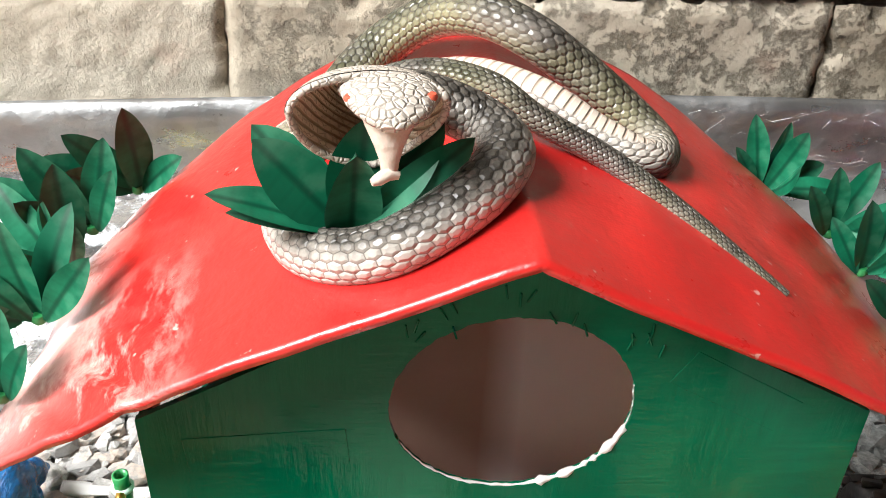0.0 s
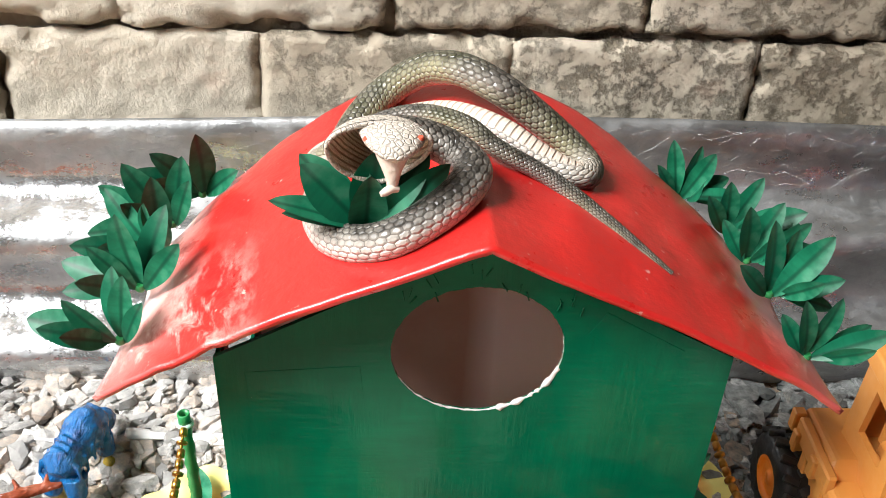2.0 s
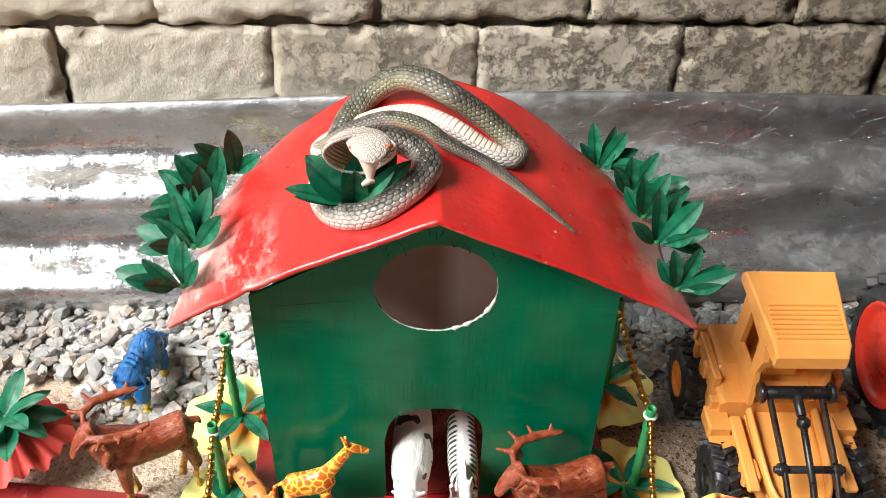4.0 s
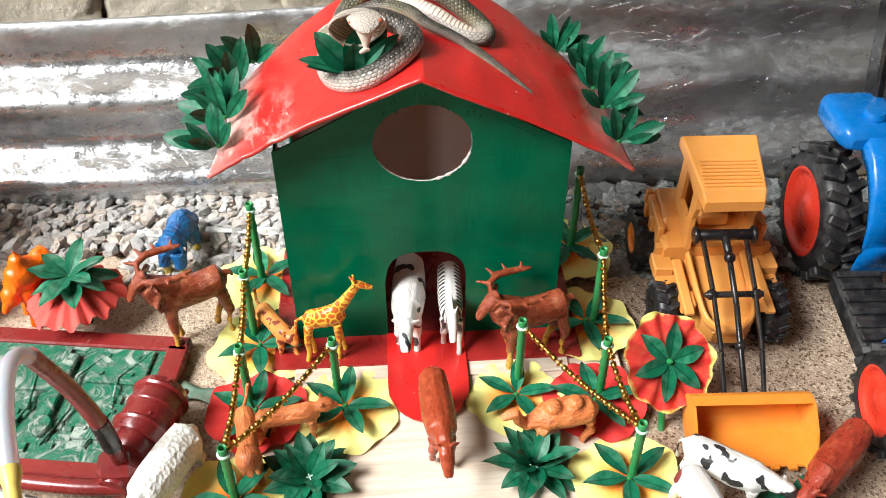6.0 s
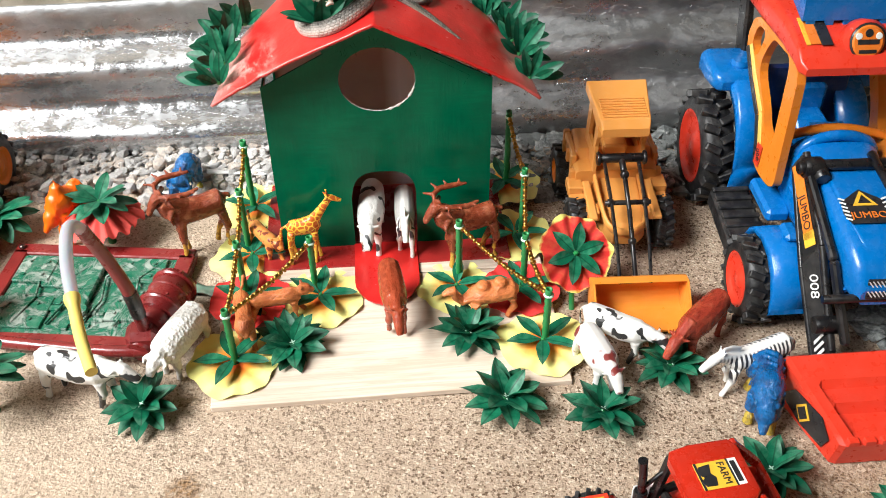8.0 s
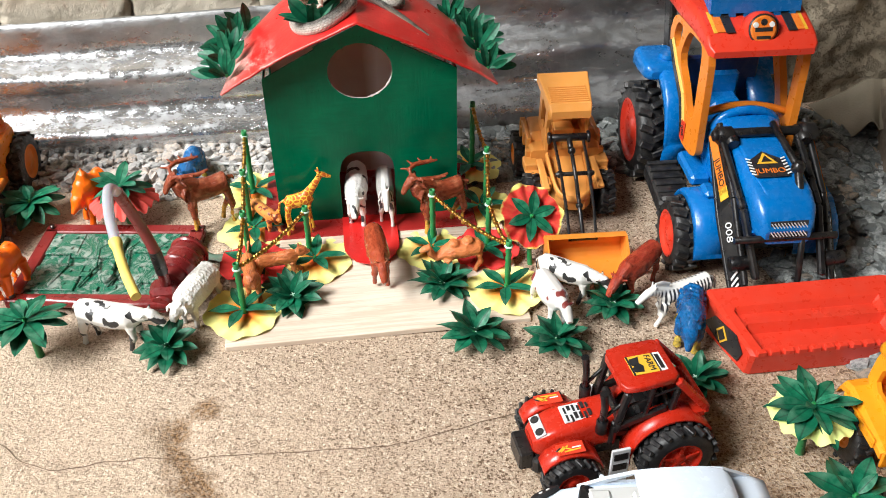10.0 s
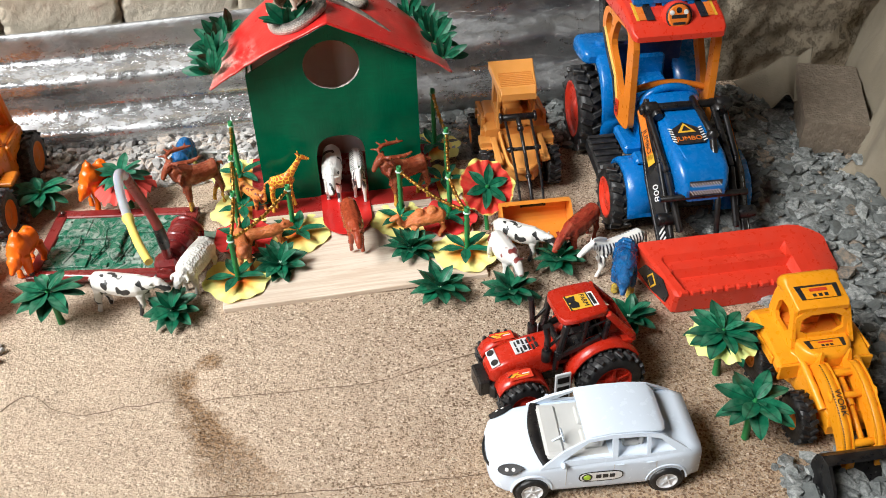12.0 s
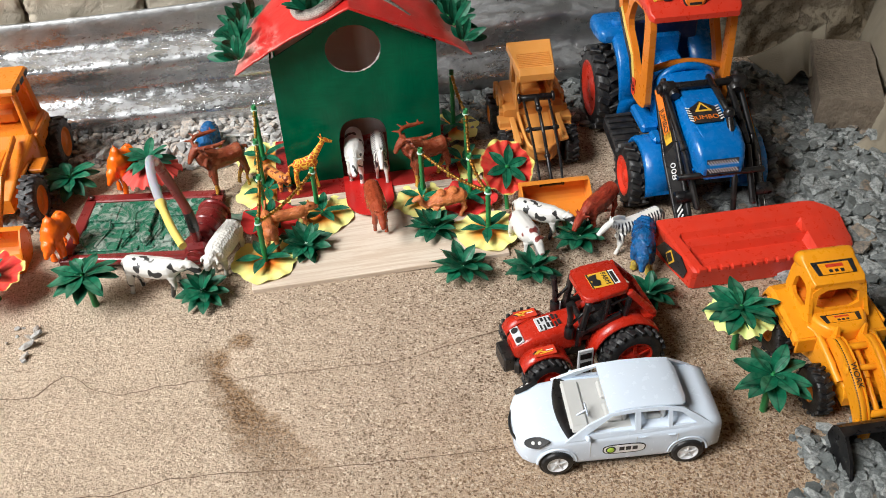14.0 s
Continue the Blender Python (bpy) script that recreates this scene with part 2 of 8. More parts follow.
def paint_material(name, c, dark, rough, dents=0.0012, coat=0.3, spec=0.5, scuffs=0.22, faded=None, brush=0.0):
    """Thick gloss paint brushed over cardboard, with creases and dust."""
    n = Nodes(name, rough)
    a = n.mix(n.ramp(n.noise(16.0, 5.0), 0.35, 0.65), dark, c)
    scuff = n.ramp(n.noise(38.0, 8.0, 0.8, vec=n.map(scale=(1.0, 0.35, 1.0), rot=(0, 0, 0.5))), 0.64, 0.74)
    a = n.mix(n.math("MULTIPLY", scuff, scuffs), a, (0.62, 0.42, 0.36))
    if faded:
        # card edges rubbed pale and dusty, one bruised corner
        x, y, z = n.xyz()
        rub = n.math("ADD", n.math("ABSOLUTE", x), n.math("MULTIPLY", n.math("SUBTRACT", n.noise(30.0, 6.0, 0.7), 0.5), 0.024))
        a = n.mix(n.math("MULTIPLY", n.math("MULTIPLY", n.ramp(rub, 0.098, 0.117), n.ramp(y, -0.014, 0.030, 0.25, 1.0)), 0.85), a, faded)
        streak = n.ramp(n.noise(26.0, 7.0, 0.75, vec=n.map(scale=(1.0, 0.6, 2.2), rot=(0, 0.5, 0.4))), 0.47, 0.56)
        corner = n.math("MULTIPLY", n.ramp(x, -0.070, -0.092), n.ramp(y, 0.040, 0.012))
        a = n.mix(n.math("MULTIPLY", n.math("MULTIPLY", streak, corner), 0.75), a, tone(faded, 1.25))
        nick = n.ramp(n.noise(300.0, 3.0), 0.70, 0.74)
        a = n.mix(n.math("MULTIPLY", nick, 0.5), a, (0.80, 0.62, 0.55))
    n.colour(a)
    n.rough(n.ramp(n.noise(50.0, 6.0, 0.7), 0.3, 0.75, rough, rough + (0.10 if brush else 0.22)))
    n.p.inputs["Coat Weight"].default_value = coat
    n.p.inputs["Coat Roughness"].default_value = 0.12
    n.p.inputs["Specular IOR Level"].default_value = spec
    h = n.math("ADD", n.noise(55.0, 5.0, 0.6), n.math("MULTIPLY", n.noise(240.0, 2.0), 0.12))
    if brush:
        # brush marks running down and across the card
        down = n.noise(1.0, 4.0, 0.6, vec=n.map(scale=(420.0, 60.0, 36.0), rot=(0, 0.25, 0)))
        over = n.noise(1.0, 4.0, 0.6, vec=n.map(scale=(40.0, 60.0, 380.0), rot=(0, 0.15, 0)))
        pick = n.ramp(n.noise(22.0, 2.0), 0.45, 0.55)
        marks = n.math("ADD", n.math("MULTIPLY", down, pick), n.math("MULTIPLY", over, n.math("SUBTRACT", 1.0, pick)))
        n.colour(n.mix(n.ramp(marks, 0.30, 0.70, 0.55, 1.0), tone(dark, 0.9), a))
        h = n.math("ADD", n.math("MULTIPLY", h, 0.5), n.math("MULTIPLY", marks, brush))
    return n.bump(h, dents, 0.5).m


def two_tone_card():
    """Brown card whose colour turns pale towards one side."""
    n = Nodes("two_tone_card", 0.85)
    x, y, z = n.xyz()
    f = n.ramp(n.math("ADD", x, n.math("MULTIPLY", n.math("SUBTRACT", n.noise(20.0), 0.5), 0.006)), 0.005, 0.019)
    n.colour(n.mix(f, n.mix(n.noise(60.0, 4.0), (0.44, 0.28, 0.22), (0.53, 0.36, 0.29)), (0.93, 0.89, 0.89)))
    return n.bump(n.noise(120.0, 4.0), 0.0004, 0.4).m


def wood_material():
    n = Nodes("pale_wood", 0.5)
    v = n.map(scale=(1.0, 22.0, 22.0))
    ring = n.noise(9.0, 5.0, 0.6, vec=v, dist=0.8)
    c = n.mix(n.ramp(ring, 0.40, 0.58), (0.61, 0.485, 0.375), (0.72, 0.62, 0.51))
    c = n.mix(n.math("MULTIPLY", n.ramp(n.noise(40.0, 3.0, 0.6, vec=v), 0.55, 0.7), 0.4), c, (0.55, 0.38, 0.25))
    n.colour(c)
    return n.bump(ring, 0.0004, 0.4).m


def cloth_material():
    n = Nodes("canvas", 0.95)
    c = n.mix(n.ramp(n.noise(6.0, 5.0), 0.3, 0.7), (0.20, 0.170, 0.120), (0.31, 0.268, 0.198))
    c = n.mix(n.math("MULTIPLY", n.ramp(n.noise(40.0, 6.0, 0.7), 0.5, 0.75), 0.4), c, (0.29, 0.25, 0.20))
    n.colour(c)
    return n.bump(n.math("ADD", n.noise(420.0, 3.0), n.noise(90.0, 5.0, 0.7)), 0.0014, 0.6).m


def leaf_material(name, lo, hi):
    n = Nodes(name, 0.42)
    r = n.random()
    c = n.mix(r, lo, hi)
    c = n.mix(n.ramp(n.noise(120.0, 4.0), 0.3, 0.7), tone(lo, 0.8), c)
    x, y, z = n.xyz()
    vein = n.ramp(n.math("ABSOLUTE", y), 0.0002, 0.0009, 1.0, 0.0)
    c = n.mix(n.math("MULTIPLY", vein, 0.75), c, tone(lo, 0.35))
    ribs = n.node("TexWave", Vector=n.map(scale=(1.0, 0.0, 0.0), loc=(0, 0, 0)), Scale=95.0)
    c = n.mix(n.math("MULTIPLY", n.ramp(ribs.outputs["Fac"], 0.75, 1.0), 0.14), c, tone(lo, 0.5))
    c = n.mix(n.math("MULTIPLY", n.ramp(n.noise(60.0, 5.0), 0.5, 0.8), 0.18), c, (0.42, 0.44, 0.38))
    n.colour(c)
    n.p.inputs["Specular IOR Level"].default_value = 0.25
    return n.bump(n.noise(200.0, 3.0), 0.0003, 0.3).m


def petal_material(name, centre, middle, rim, r0, r1):
    """A fabric petal disc: colour runs outwards from the eye of the flower."""
    n = Nodes(name, 0.8)
    x, y, z = n.xyz()
    d = n.math("SQRT", n.math("ADD", n.math("MULTIPLY", x, x), n.math("MULTIPLY", y, y)))
    d = n.math("ADD", d, n.math("MULTIPLY", n.math("SUBTRACT", n.noise(70.0, 3.0), 0.5), 0.012))
    c = n.mix(n.ramp(d, r0 * 0.4, r0), centre, middle)
    c = n.mix(n.ramp(d, r0, r1), c, rim)
    c = n.mix(n.math("MULTIPLY", n.ramp(n.noise(150.0, 4.0), 0.4, 0.8), 0.12), c, tone(rim, 0.8))
    n.colour(c)
    return n.bump(n.noise(180.0, 3.0), 0.0006, 0.5).m


def patch_material(name, base, spot, scale, lo, hi, rough=0.35, feet=None, fur=0.0, hollow_tone=0.0):
    """Toy animal paint with blotches; fur: depth of moulded hair; the last value darkens its hollows."""
    n = Nodes(name, rough)
    f = n.ramp(n.noise(scale, 1.0, 0.4), lo, hi)
    c = n.mix(f, n.mix(n.noise(90.0), tone(base, 0.9), base), spot)
    if feet:
        x, y, z = n.xyz()
        c = n.mix(n.ramp(n.math("ADD", z, n.math("MULTIPLY", n.math("SUBTRACT", n.noise(160.0), 0.5), 0.012)), 0.019, 0.015), c, feet)
    hair = n.noise(1.0, 4.0, 0.65, vec=n.map(scale=(150.0, 420.0, 260.0), rot=(0.4, 0.5, 0.0)))
    if hollow_tone:
        c = n.mix(n.math("MULTIPLY", n.ramp(hair, 0.48, 0.36), hollow_tone), c, tone(base, 0.25))
    n.colour(c)
    if fur:
        return n.bump(n.math("ADD", hair, n.math("MULTIPLY", n.noise(110.0, 3.0), 0.7)), fur, 0.9).m
    return n.bump(n.noise(220.0, 4.0), 0.0005, 0.5).m


def zebra_material():
    n = Nodes("zebra_stripes", 0.35)
    w = n.node("TexWave", Vector=n.map(scale=(1.0, 0.25, 0.4)), Scale=82.0, Distortion=7.5)
    w.inputs["Detail"].default_value, w.inputs["Detail Scale"].default_value = 2.0, 0.6
    x, y, z = n.xyz()
    legs = n.ramp(z, 0.017, 0.023)
    # the painted stripes fade out along the spine
    flank = n.ramp(n.math("ADD", n.math("ABSOLUTE", y), n.math("MULTIPLY", n.math("SUBTRACT", n.noise(90.0), 0.5), 0.004)), 0.0030, 0.0046)
    f = n.math("MULTIPLY", n.math("MULTIPLY", n.ramp(w.outputs["Fac"], 0.50, 0.58), legs), flank)
    return n.colour(n.mix(f, (0.76, 0.75, 0.71), (0.03, 0.03, 0.035))).bump(n.noise(220.0, 3.0), 0.0004, 0.5).m


def giraffe_material():
    n = Nodes("giraffe_spots", 0.35)
    d = n.voronoi(180.0, feature="DISTANCE_TO_EDGE")
    x, y, z = n.xyz()
    f = n.math("MULTIPLY", n.ramp(d, 0.07, 0.12), n.ramp(z, 0.016, 0.022))
    return n.colour(n.mix(f, (0.88, 0.52, 0.06), (0.56, 0.12, 0.015))).bump(n.noise(220.0, 3.0), 0.0004, 0.5).m


def snake_material():
    """Scaled rubber: dark back, pale flanks with outlined scales, plated belly, an olive tail."""
    n = Nodes("rubber_scales", 0.4)
    u, v, w = n.xyz(n.uv)
    # staggered six-sided scales: the nearer of two offset lattices
    root3 = math.sqrt(3.0)
    ju = n.math("ADD", n.math("MULTIPLY", u, 1.05), n.math("MULTIPLY", n.math("SUBTRACT", n.noise(210.0, 1.0), 0.5), 0.45))
    jv = n.math("ADD", n.math("MULTIPLY", v, 9.0 / 12.0), n.math("MULTIPLY", n.math("SUBTRACT", n.noise(190.0, 1.0, vec=n.map(loc=(3, 1, 2))), 0.5), 0.22))
    far_from = []
    for shift in (0.0, 0.5):
        ax = n.math("SUBTRACT", n.math("FRACT", n.math("ADD", ju, shift)), 0.5)
        ay = n.math("MULTIPLY", n.math("SUBTRACT", n.math("FRACT", n.math("ADD", jv, shift)), 0.5), root3)
        far_from.append((n.math("ADD", n.math("MULTIPLY", ax, ax), n.math("MULTIPLY", ay, ay)), n.math("SUBTRACT", 0.5, n.math("ABSOLUTE", ax))))
    (d0, side0), (d1, side1) = far_from
    between = n.math("MULTIPLY", n.math("ABSOLUTE", n.math("SUBTRACT", d0, d1)), 0.5)
    nearest = n.math("LESS_THAN", d0, d1)
    same = n.math("ADD", n.math("MULTIPLY", side0, nearest), n.math("MULTIPLY", side1, n.math("SUBTRACT", 1.0, nearest)))
    edge = n.math("MINIMUM", between, same)
    tint = n.noise(260.0, 2.0)
    tint_b = n.noise(170.0, 2.0, vec=n.map(loc=(5, 2, 7)))
    groove = n.ramp(edge, 0.006, 0.060)
    # v runs round the body: multiples of 12 are the belly, 6 the spine
    round_v = n.math("MODULO", v, 12.0)
    off = n.math("ABSOLUTE", n.math("SUBTRACT", round_v, 6.0))
    back = n.ramp(n.math("ADD", off, n.math("MULTIPLY", n.math("SUBTRACT", n.noise(130.0, 4.0), 0.5), 2.6)), 0.9, 2.9, 1.0, 0.0)
    belly = n.ramp(off, 4.3, 4.8)
    dark = n.mix(n.ramp(tint, 0.35, 0.65), (0.040, 0.036, 0.031), (0.13, 0.118, 0.102))
    dark = n.mix(n.math("MULTIPLY", n.ramp(n.noise(240.0, 4.0, 0.7), 0.5, 0.7), 0.6), dark, (0.26, 0.235, 0.20))
    light = n.mix(n.ramp(tint_b, 0.35, 0.65), (0.47, 0.425, 0.37), (0.62, 0.57, 0.51))
    # the loops lying further back are darker and olive
    far = n.math("MULTIPLY", n.ramp(u, 40.0, 54.0), n.ramp(u, 94.0, 86.0))
    far = n.math("MAXIMUM", far, n.ramp(u, 128.0, 138.0))
    light = n.mix(n.math("MULTIPLY", far, 0.72), light, (0.13, 0.108, 0.085))
    moss = n.math("MULTIPLY", n.ramp(n.noise(28.0, 2.0), 0.42, 0.60), far)
    light = n.mix(n.math("MULTIPLY", moss, 0.42), light, (0.30, 0.29, 0.09))
    dark = n.mix(n.math("MULTIPLY", moss, 0.25), dark, (0.12, 0.14, 0.03))
    top = n.mix(n.ramp(edge, 0.0, 0.12), (0.020, 0.017, 0.014), dark)
    c = n.mix(back, n.mix(groove, (0.20, 0.175, 0.145), light), top)
    plates = n.node("TexWave", Vector=n.map(n.uv, scale=(0.34, 0.0, 0.0)), Scale=1.0)
    plate = n.ramp(plates.outputs["Fac"], 0.02, 0.35)
    c = n.mix(belly, c, n.mix(plate, (0.50, 0.38, 0.30), (0.70, 0.60, 0.50)))
    n.colour(c)
    n.rough(n.ramp(n.noise(120.0), 0.3, 0.7, 0.26, 0.5))
    relief = n.math("ADD", n.math("MULTIPLY", n.ramp(edge, 0.0, 0.24), n.math("SUBTRACT", 1.0, belly)), n.math("MULTIPLY", plate, belly))
    return n.bump(relief, 0.0006, 0.7).m


def ribbed_rubber():
    n = Nodes("ribbed_rubber", 0.5)
    w = n.node("TexWave", Vector=n.map(loc=(0.031, 0.0, -0.2550)), Scale=330.0, Distortion=0.8)
    w.wave_type, w.rings_direction = "RINGS", "Y"
    cells = n.ramp(n.voronoi(560.0, feature="DISTANCE_TO_EDGE"), 0.0, 0.12, 0.6, 1.0)
    f = n.math("MULTIPLY", n.ramp(w.outputs["Fac"], 0.05, 0.5), cells)
    n.colour(n.mix(f, (0.38, 0.27, 0.17), (0.74, 0.61, 0.46)))
    return n.bump(f, 0.0006, 0.8).m


M = dict(
    sand=sand_material(),
    slate=stone_material("slate_chips", (0.15, 0.165, 0.16), (0.70, 0.72, 0.70), (0.50, 0.37, 0.26), 0.06),
    pebble=stone_material("mixed_pebbles", (0.40, 0.39, 0.375), (0.88, 0.85, 0.80), (0.74, 0.60, 0.48), 0.36),
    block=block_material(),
    yard=blocker_plaster(),
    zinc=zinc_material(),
    red_paint=paint_material("red_gloss_paint", (0.62, 0.022, 0.018), (0.50, 0.012, 0.012), 0.24, 0.0020, faded=(0.74, 0.42, 0.37)),
    green_paint=paint_material("green_gloss_paint", (0.002, 0.165, 0.078), (0.001, 0.092, 0.044), 0.04, 0.0014, 0.0, 0.16, 0.0, brush=0.30),
    maroon=paint_material("maroon_gloss_paint", (0.24, 0.022, 0.020), (0.14, 0.012, 0.012), 0.20, scuffs=0.45),
    deep_red=paint_material("deep_red_gloss_paint", (0.36, 0.022, 0.020), (0.25, 0.014, 0.013), 0.20, scuffs=0.25),
    card=plastic("brown_card", (0.42, 0.26, 0.20), 0.85, 0.1),
    card_two_tone=two_tone_card(),
    card_pale=plastic("pale_card", (0.80, 0.74, 0.73), 0.8, 0.1),
    foam=plastic("torn_white_edge", (0.78, 0.77, 0.74), 0.8, 0.1, bump=0.0008),
    wood=wood_material(),
    cloth=cloth_material(),
    brick=plastic("old_brick", (0.19, 0.150, 0.110), 0.95, 0.9, (0.31, 0.26, 0.195), 0.006),
    leaf=leaf_material("fabric_leaf", (0.006, 0.110, 0.054), (0.022, 0.225, 0.112)),
    stem=plastic("green_stem", (0.02, 0.22, 0.06), 0.35),
    white_plug=plastic("pale_green_cap", (0.55, 0.75, 0.62), 0.4),
    gold=None,
    snake=snake_material(),
    snake_pale=plastic("rubber_belly", (0.66, 0.55, 0.46), 0.5, 0.3, (0.20, 0.17, 0.14), 0.0012),
    hood_inside=ribbed_rubber(),
    snake_eye=plastic("red_eye_paint", (0.62, 0.10, 0.05), 0.4),
    yellow_petal=petal_material("yellow_petals", (0.95, 0.12, 0.010), (0.95, 0.34, 0.03), (0.92, 0.87, 0.29), 0.013, 0.026),
    lime_petal=petal_material("lime_petals", (0.80, 0.86, 0.24), (0.86, 0.93, 0.30), (0.84, 0.93, 0.32), 0.012, 0.022),
    red_petal=petal_material("red_petals", (0.45, 0.02, 0.02), (0.72, 0.03, 0.025), (0.68, 0.035, 0.03), 0.014, 0.030),
    rim_petal=petal_material("red_petals_yellow_rim", (0.50, 0.02, 0.02), (0.75, 0.03, 0.025), (0.85, 0.80, 0.20), 0.0355, 0.0385),
    coral_petal=petal_material("coral_petals", (0.50, 0.02, 0.02), (0.75, 0.05, 0.04), (0.78, 0.09, 0.07), 0.014, 0.030),
    tan=plastic("ochre_plastic", (0.72, 0.31, 0.065), 0.38, 0.12),
    orange_tan=plastic("bright_ochre_plastic", (0.78, 0.27, 0.030), 0.34, 0.06),
    orange=plastic("orange_plastic", (0.80, 0.22, 0.015), 0.35),
    amber=plastic("amber_plastic", (0.76, 0.225, 0.016), 0.30, 0.06),
    yellow=plastic("yellow_plastic", (0.92, 0.345, 0.010), 0.30, 0.04),
    blue=plastic("blue_plastic", (0.004, 0.148, 0.47), 0.22, 0.05),
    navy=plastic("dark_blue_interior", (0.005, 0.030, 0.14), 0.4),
    scarlet=plastic("scarlet_plastic", (0.70, 0.042, 0.018), 0.30, 0.06),
    tractor_red=plastic("tractor_red_plastic", (0.46, 0.020, 0.007), 0.24, 0.04),
    black=plastic("black_plastic", (0.007, 0.007, 0.008), 0.30, 0.07),
    rubber=plastic("tyre_rubber", (0.008, 0.008, 0.009), 0.45, 0.18, (0.32, 0.31, 0.28), 0.0008),
    # greyer tyre copy: dust, with a bright reflection painted in
    dusty_lit_rubber=plastic("dusty_lit_tyre_rubber", (0.030, 0.030, 0.032), 0.5, 0.55, (0.36, 0.36, 0.36), 0.0008),
    white=plastic("white_plastic", (0.68, 0.76, 0.86), 0.18, 0.0, spread=0.01),
    cabin=plastic("grey_interior", (0.55, 0.55, 0.53), 0.5, 0.1),
    print_black=plastic("printed_black", (0.008, 0.008, 0.009), 0.6, 0.0),
    rim_chrome=plastic("bright_rim_paint", (0.78, 0.79, 0.80), 0.25, 0.03),
    silver=plastic("silver_paint", (0.62, 0.63, 0.64), 0.35, 0.1),
    grime=dirty_plate(),
    thread=plastic("brown_thread", (0.13, 0.075, 0.04), 0.8, 0.1),
    steel=Nodes("dark_screw", 0.35, 0.9).colour((0.12, 0.09, 0.08)).m,
    tube_yellow=plastic("yellow_tube", (0.80, 0.62, 0.14), 0.35, 0.1),
    sticker_black=plastic("black_sticker", (0.02, 0.02, 0.022), 0.3, 0.05),
    sticker_orange=plastic("orange_sticker", (0.80, 0.20, 0.02), 0.3, 0.05),
    sticker_yellow=plastic("yellow_sticker", (0.82, 0.48, 0.04), 0.3, 0.05),
    sticker_white=plastic("white_sticker", (0.82, 0.82, 0.80), 0.3, 0.05),
    sticker_red=plastic("red_sticker", (0.65, 0.05, 0.02), 0.3, 0.05),
    faded_strip=plastic("faded_green_plastic", (0.16, 0.27, 0.20), 0.5, 0.6),
    lime=plastic("lime_sticker", (0.45, 0.68, 0.06), 0.3, 0.05),
    cow=patch_material("black_and_white_hide", (0.76, 0.75, 0.71), (0.03, 0.03, 0.03), 98.0, 0.555, 0.575, fur=0.0008),
    cow_spotted=patch_material("black_spotted_white_hide", (0.76, 0.75, 0.71), (0.03, 0.03, 0.03), 92.0, 0.615, 0.635, fur=0.0010),
    cow_red=patch_material("brown_and_white_hide", (0.75, 0.73, 0.69), (0.20, 0.035, 0.03), 58.0, 0.62, 0.65),
    zebra=zebra_material(),
    giraffe=giraffe_material(),
    deer=patch_material("brown_deer_hide", (0.25, 0.050, 0.020), (0.40, 0.13, 0.06), 150.0, 0.5, 0.8, 0.24, (0.62, 0.34, 0.05), 0.0022, 0.5),
    bull=patch_material("glossy_brown_hide", (0.31, 0.050, 0.019), (0.38, 0.080, 0.034), 150.0, 0.5, 0.8, 0.14, None, 0.0010, 0.25),
    russet=patch_material("russet_hide", (0.36, 0.045, 0.022), (0.46, 0.095, 0.045), 110.0, 0.5, 0.8, 0.20, None, 0.0024, 0.4),
    camel=patch_material("tawny_hide", (0.70, 0.225, 0.070), (0.54, 0.14, 0.045), 90.0, 0.45, 0.7, 0.3, None, 0.0022, 0.3),
    leopard=patch_material("spotted_hide", (0.76, 0.27, 0.06), (0.20, 0.04, 0.02), 230.0, 0.58, 0.62, 0.4),
    orange_fig=patch_material("bright_orange_toy", (0.97, 0.150, 0.005), (0.98, 0.185, 0.010), 60.0, 0.5, 0.7, 0.24, None, 0.0006),
    blue_fig=patch_material("blue_toy_paint", (0.005, 0.115, 0.34), (0.010, 0.055, 0.17), 110.0, 0.5, 0.7, 0.13, (0.50, 0.36, 0.05), 0.0020, 0.5),
)
gold = Nodes("gold_beads", 0.28, 1.0)
M["gold"] = gold.colour(gold.mix(gold.noise(300.0), (0.30, 0.14, 0.02), (0.72, 0.44, 0.11))).m
fleece = Nodes("curly_fleece", 0.6)
M["fleece"] = fleece.colour((0.72, 0.70, 0.65)).bump(fleece.voronoi(300.0), 0.0011, 0.9).m
clear = Nodes("cloudy_tube", 0.25)
clear.colour((0.70, 0.72, 0.80))
clear.p.inputs["Transmission Weight"].default_value = 0.55
clear.p.inputs["Subsurface Weight"].default_value = 0.2
M["clear"] = clear.m
glass = Nodes("clear_glazing", 0.05)
glass.colour((0.95, 0.97, 0.98))
glass.p.inputs["Transmission Weight"].default_value = 1.0
glass.p.inputs["IOR"].default_value = 1.05
M["glass"] = glass.m


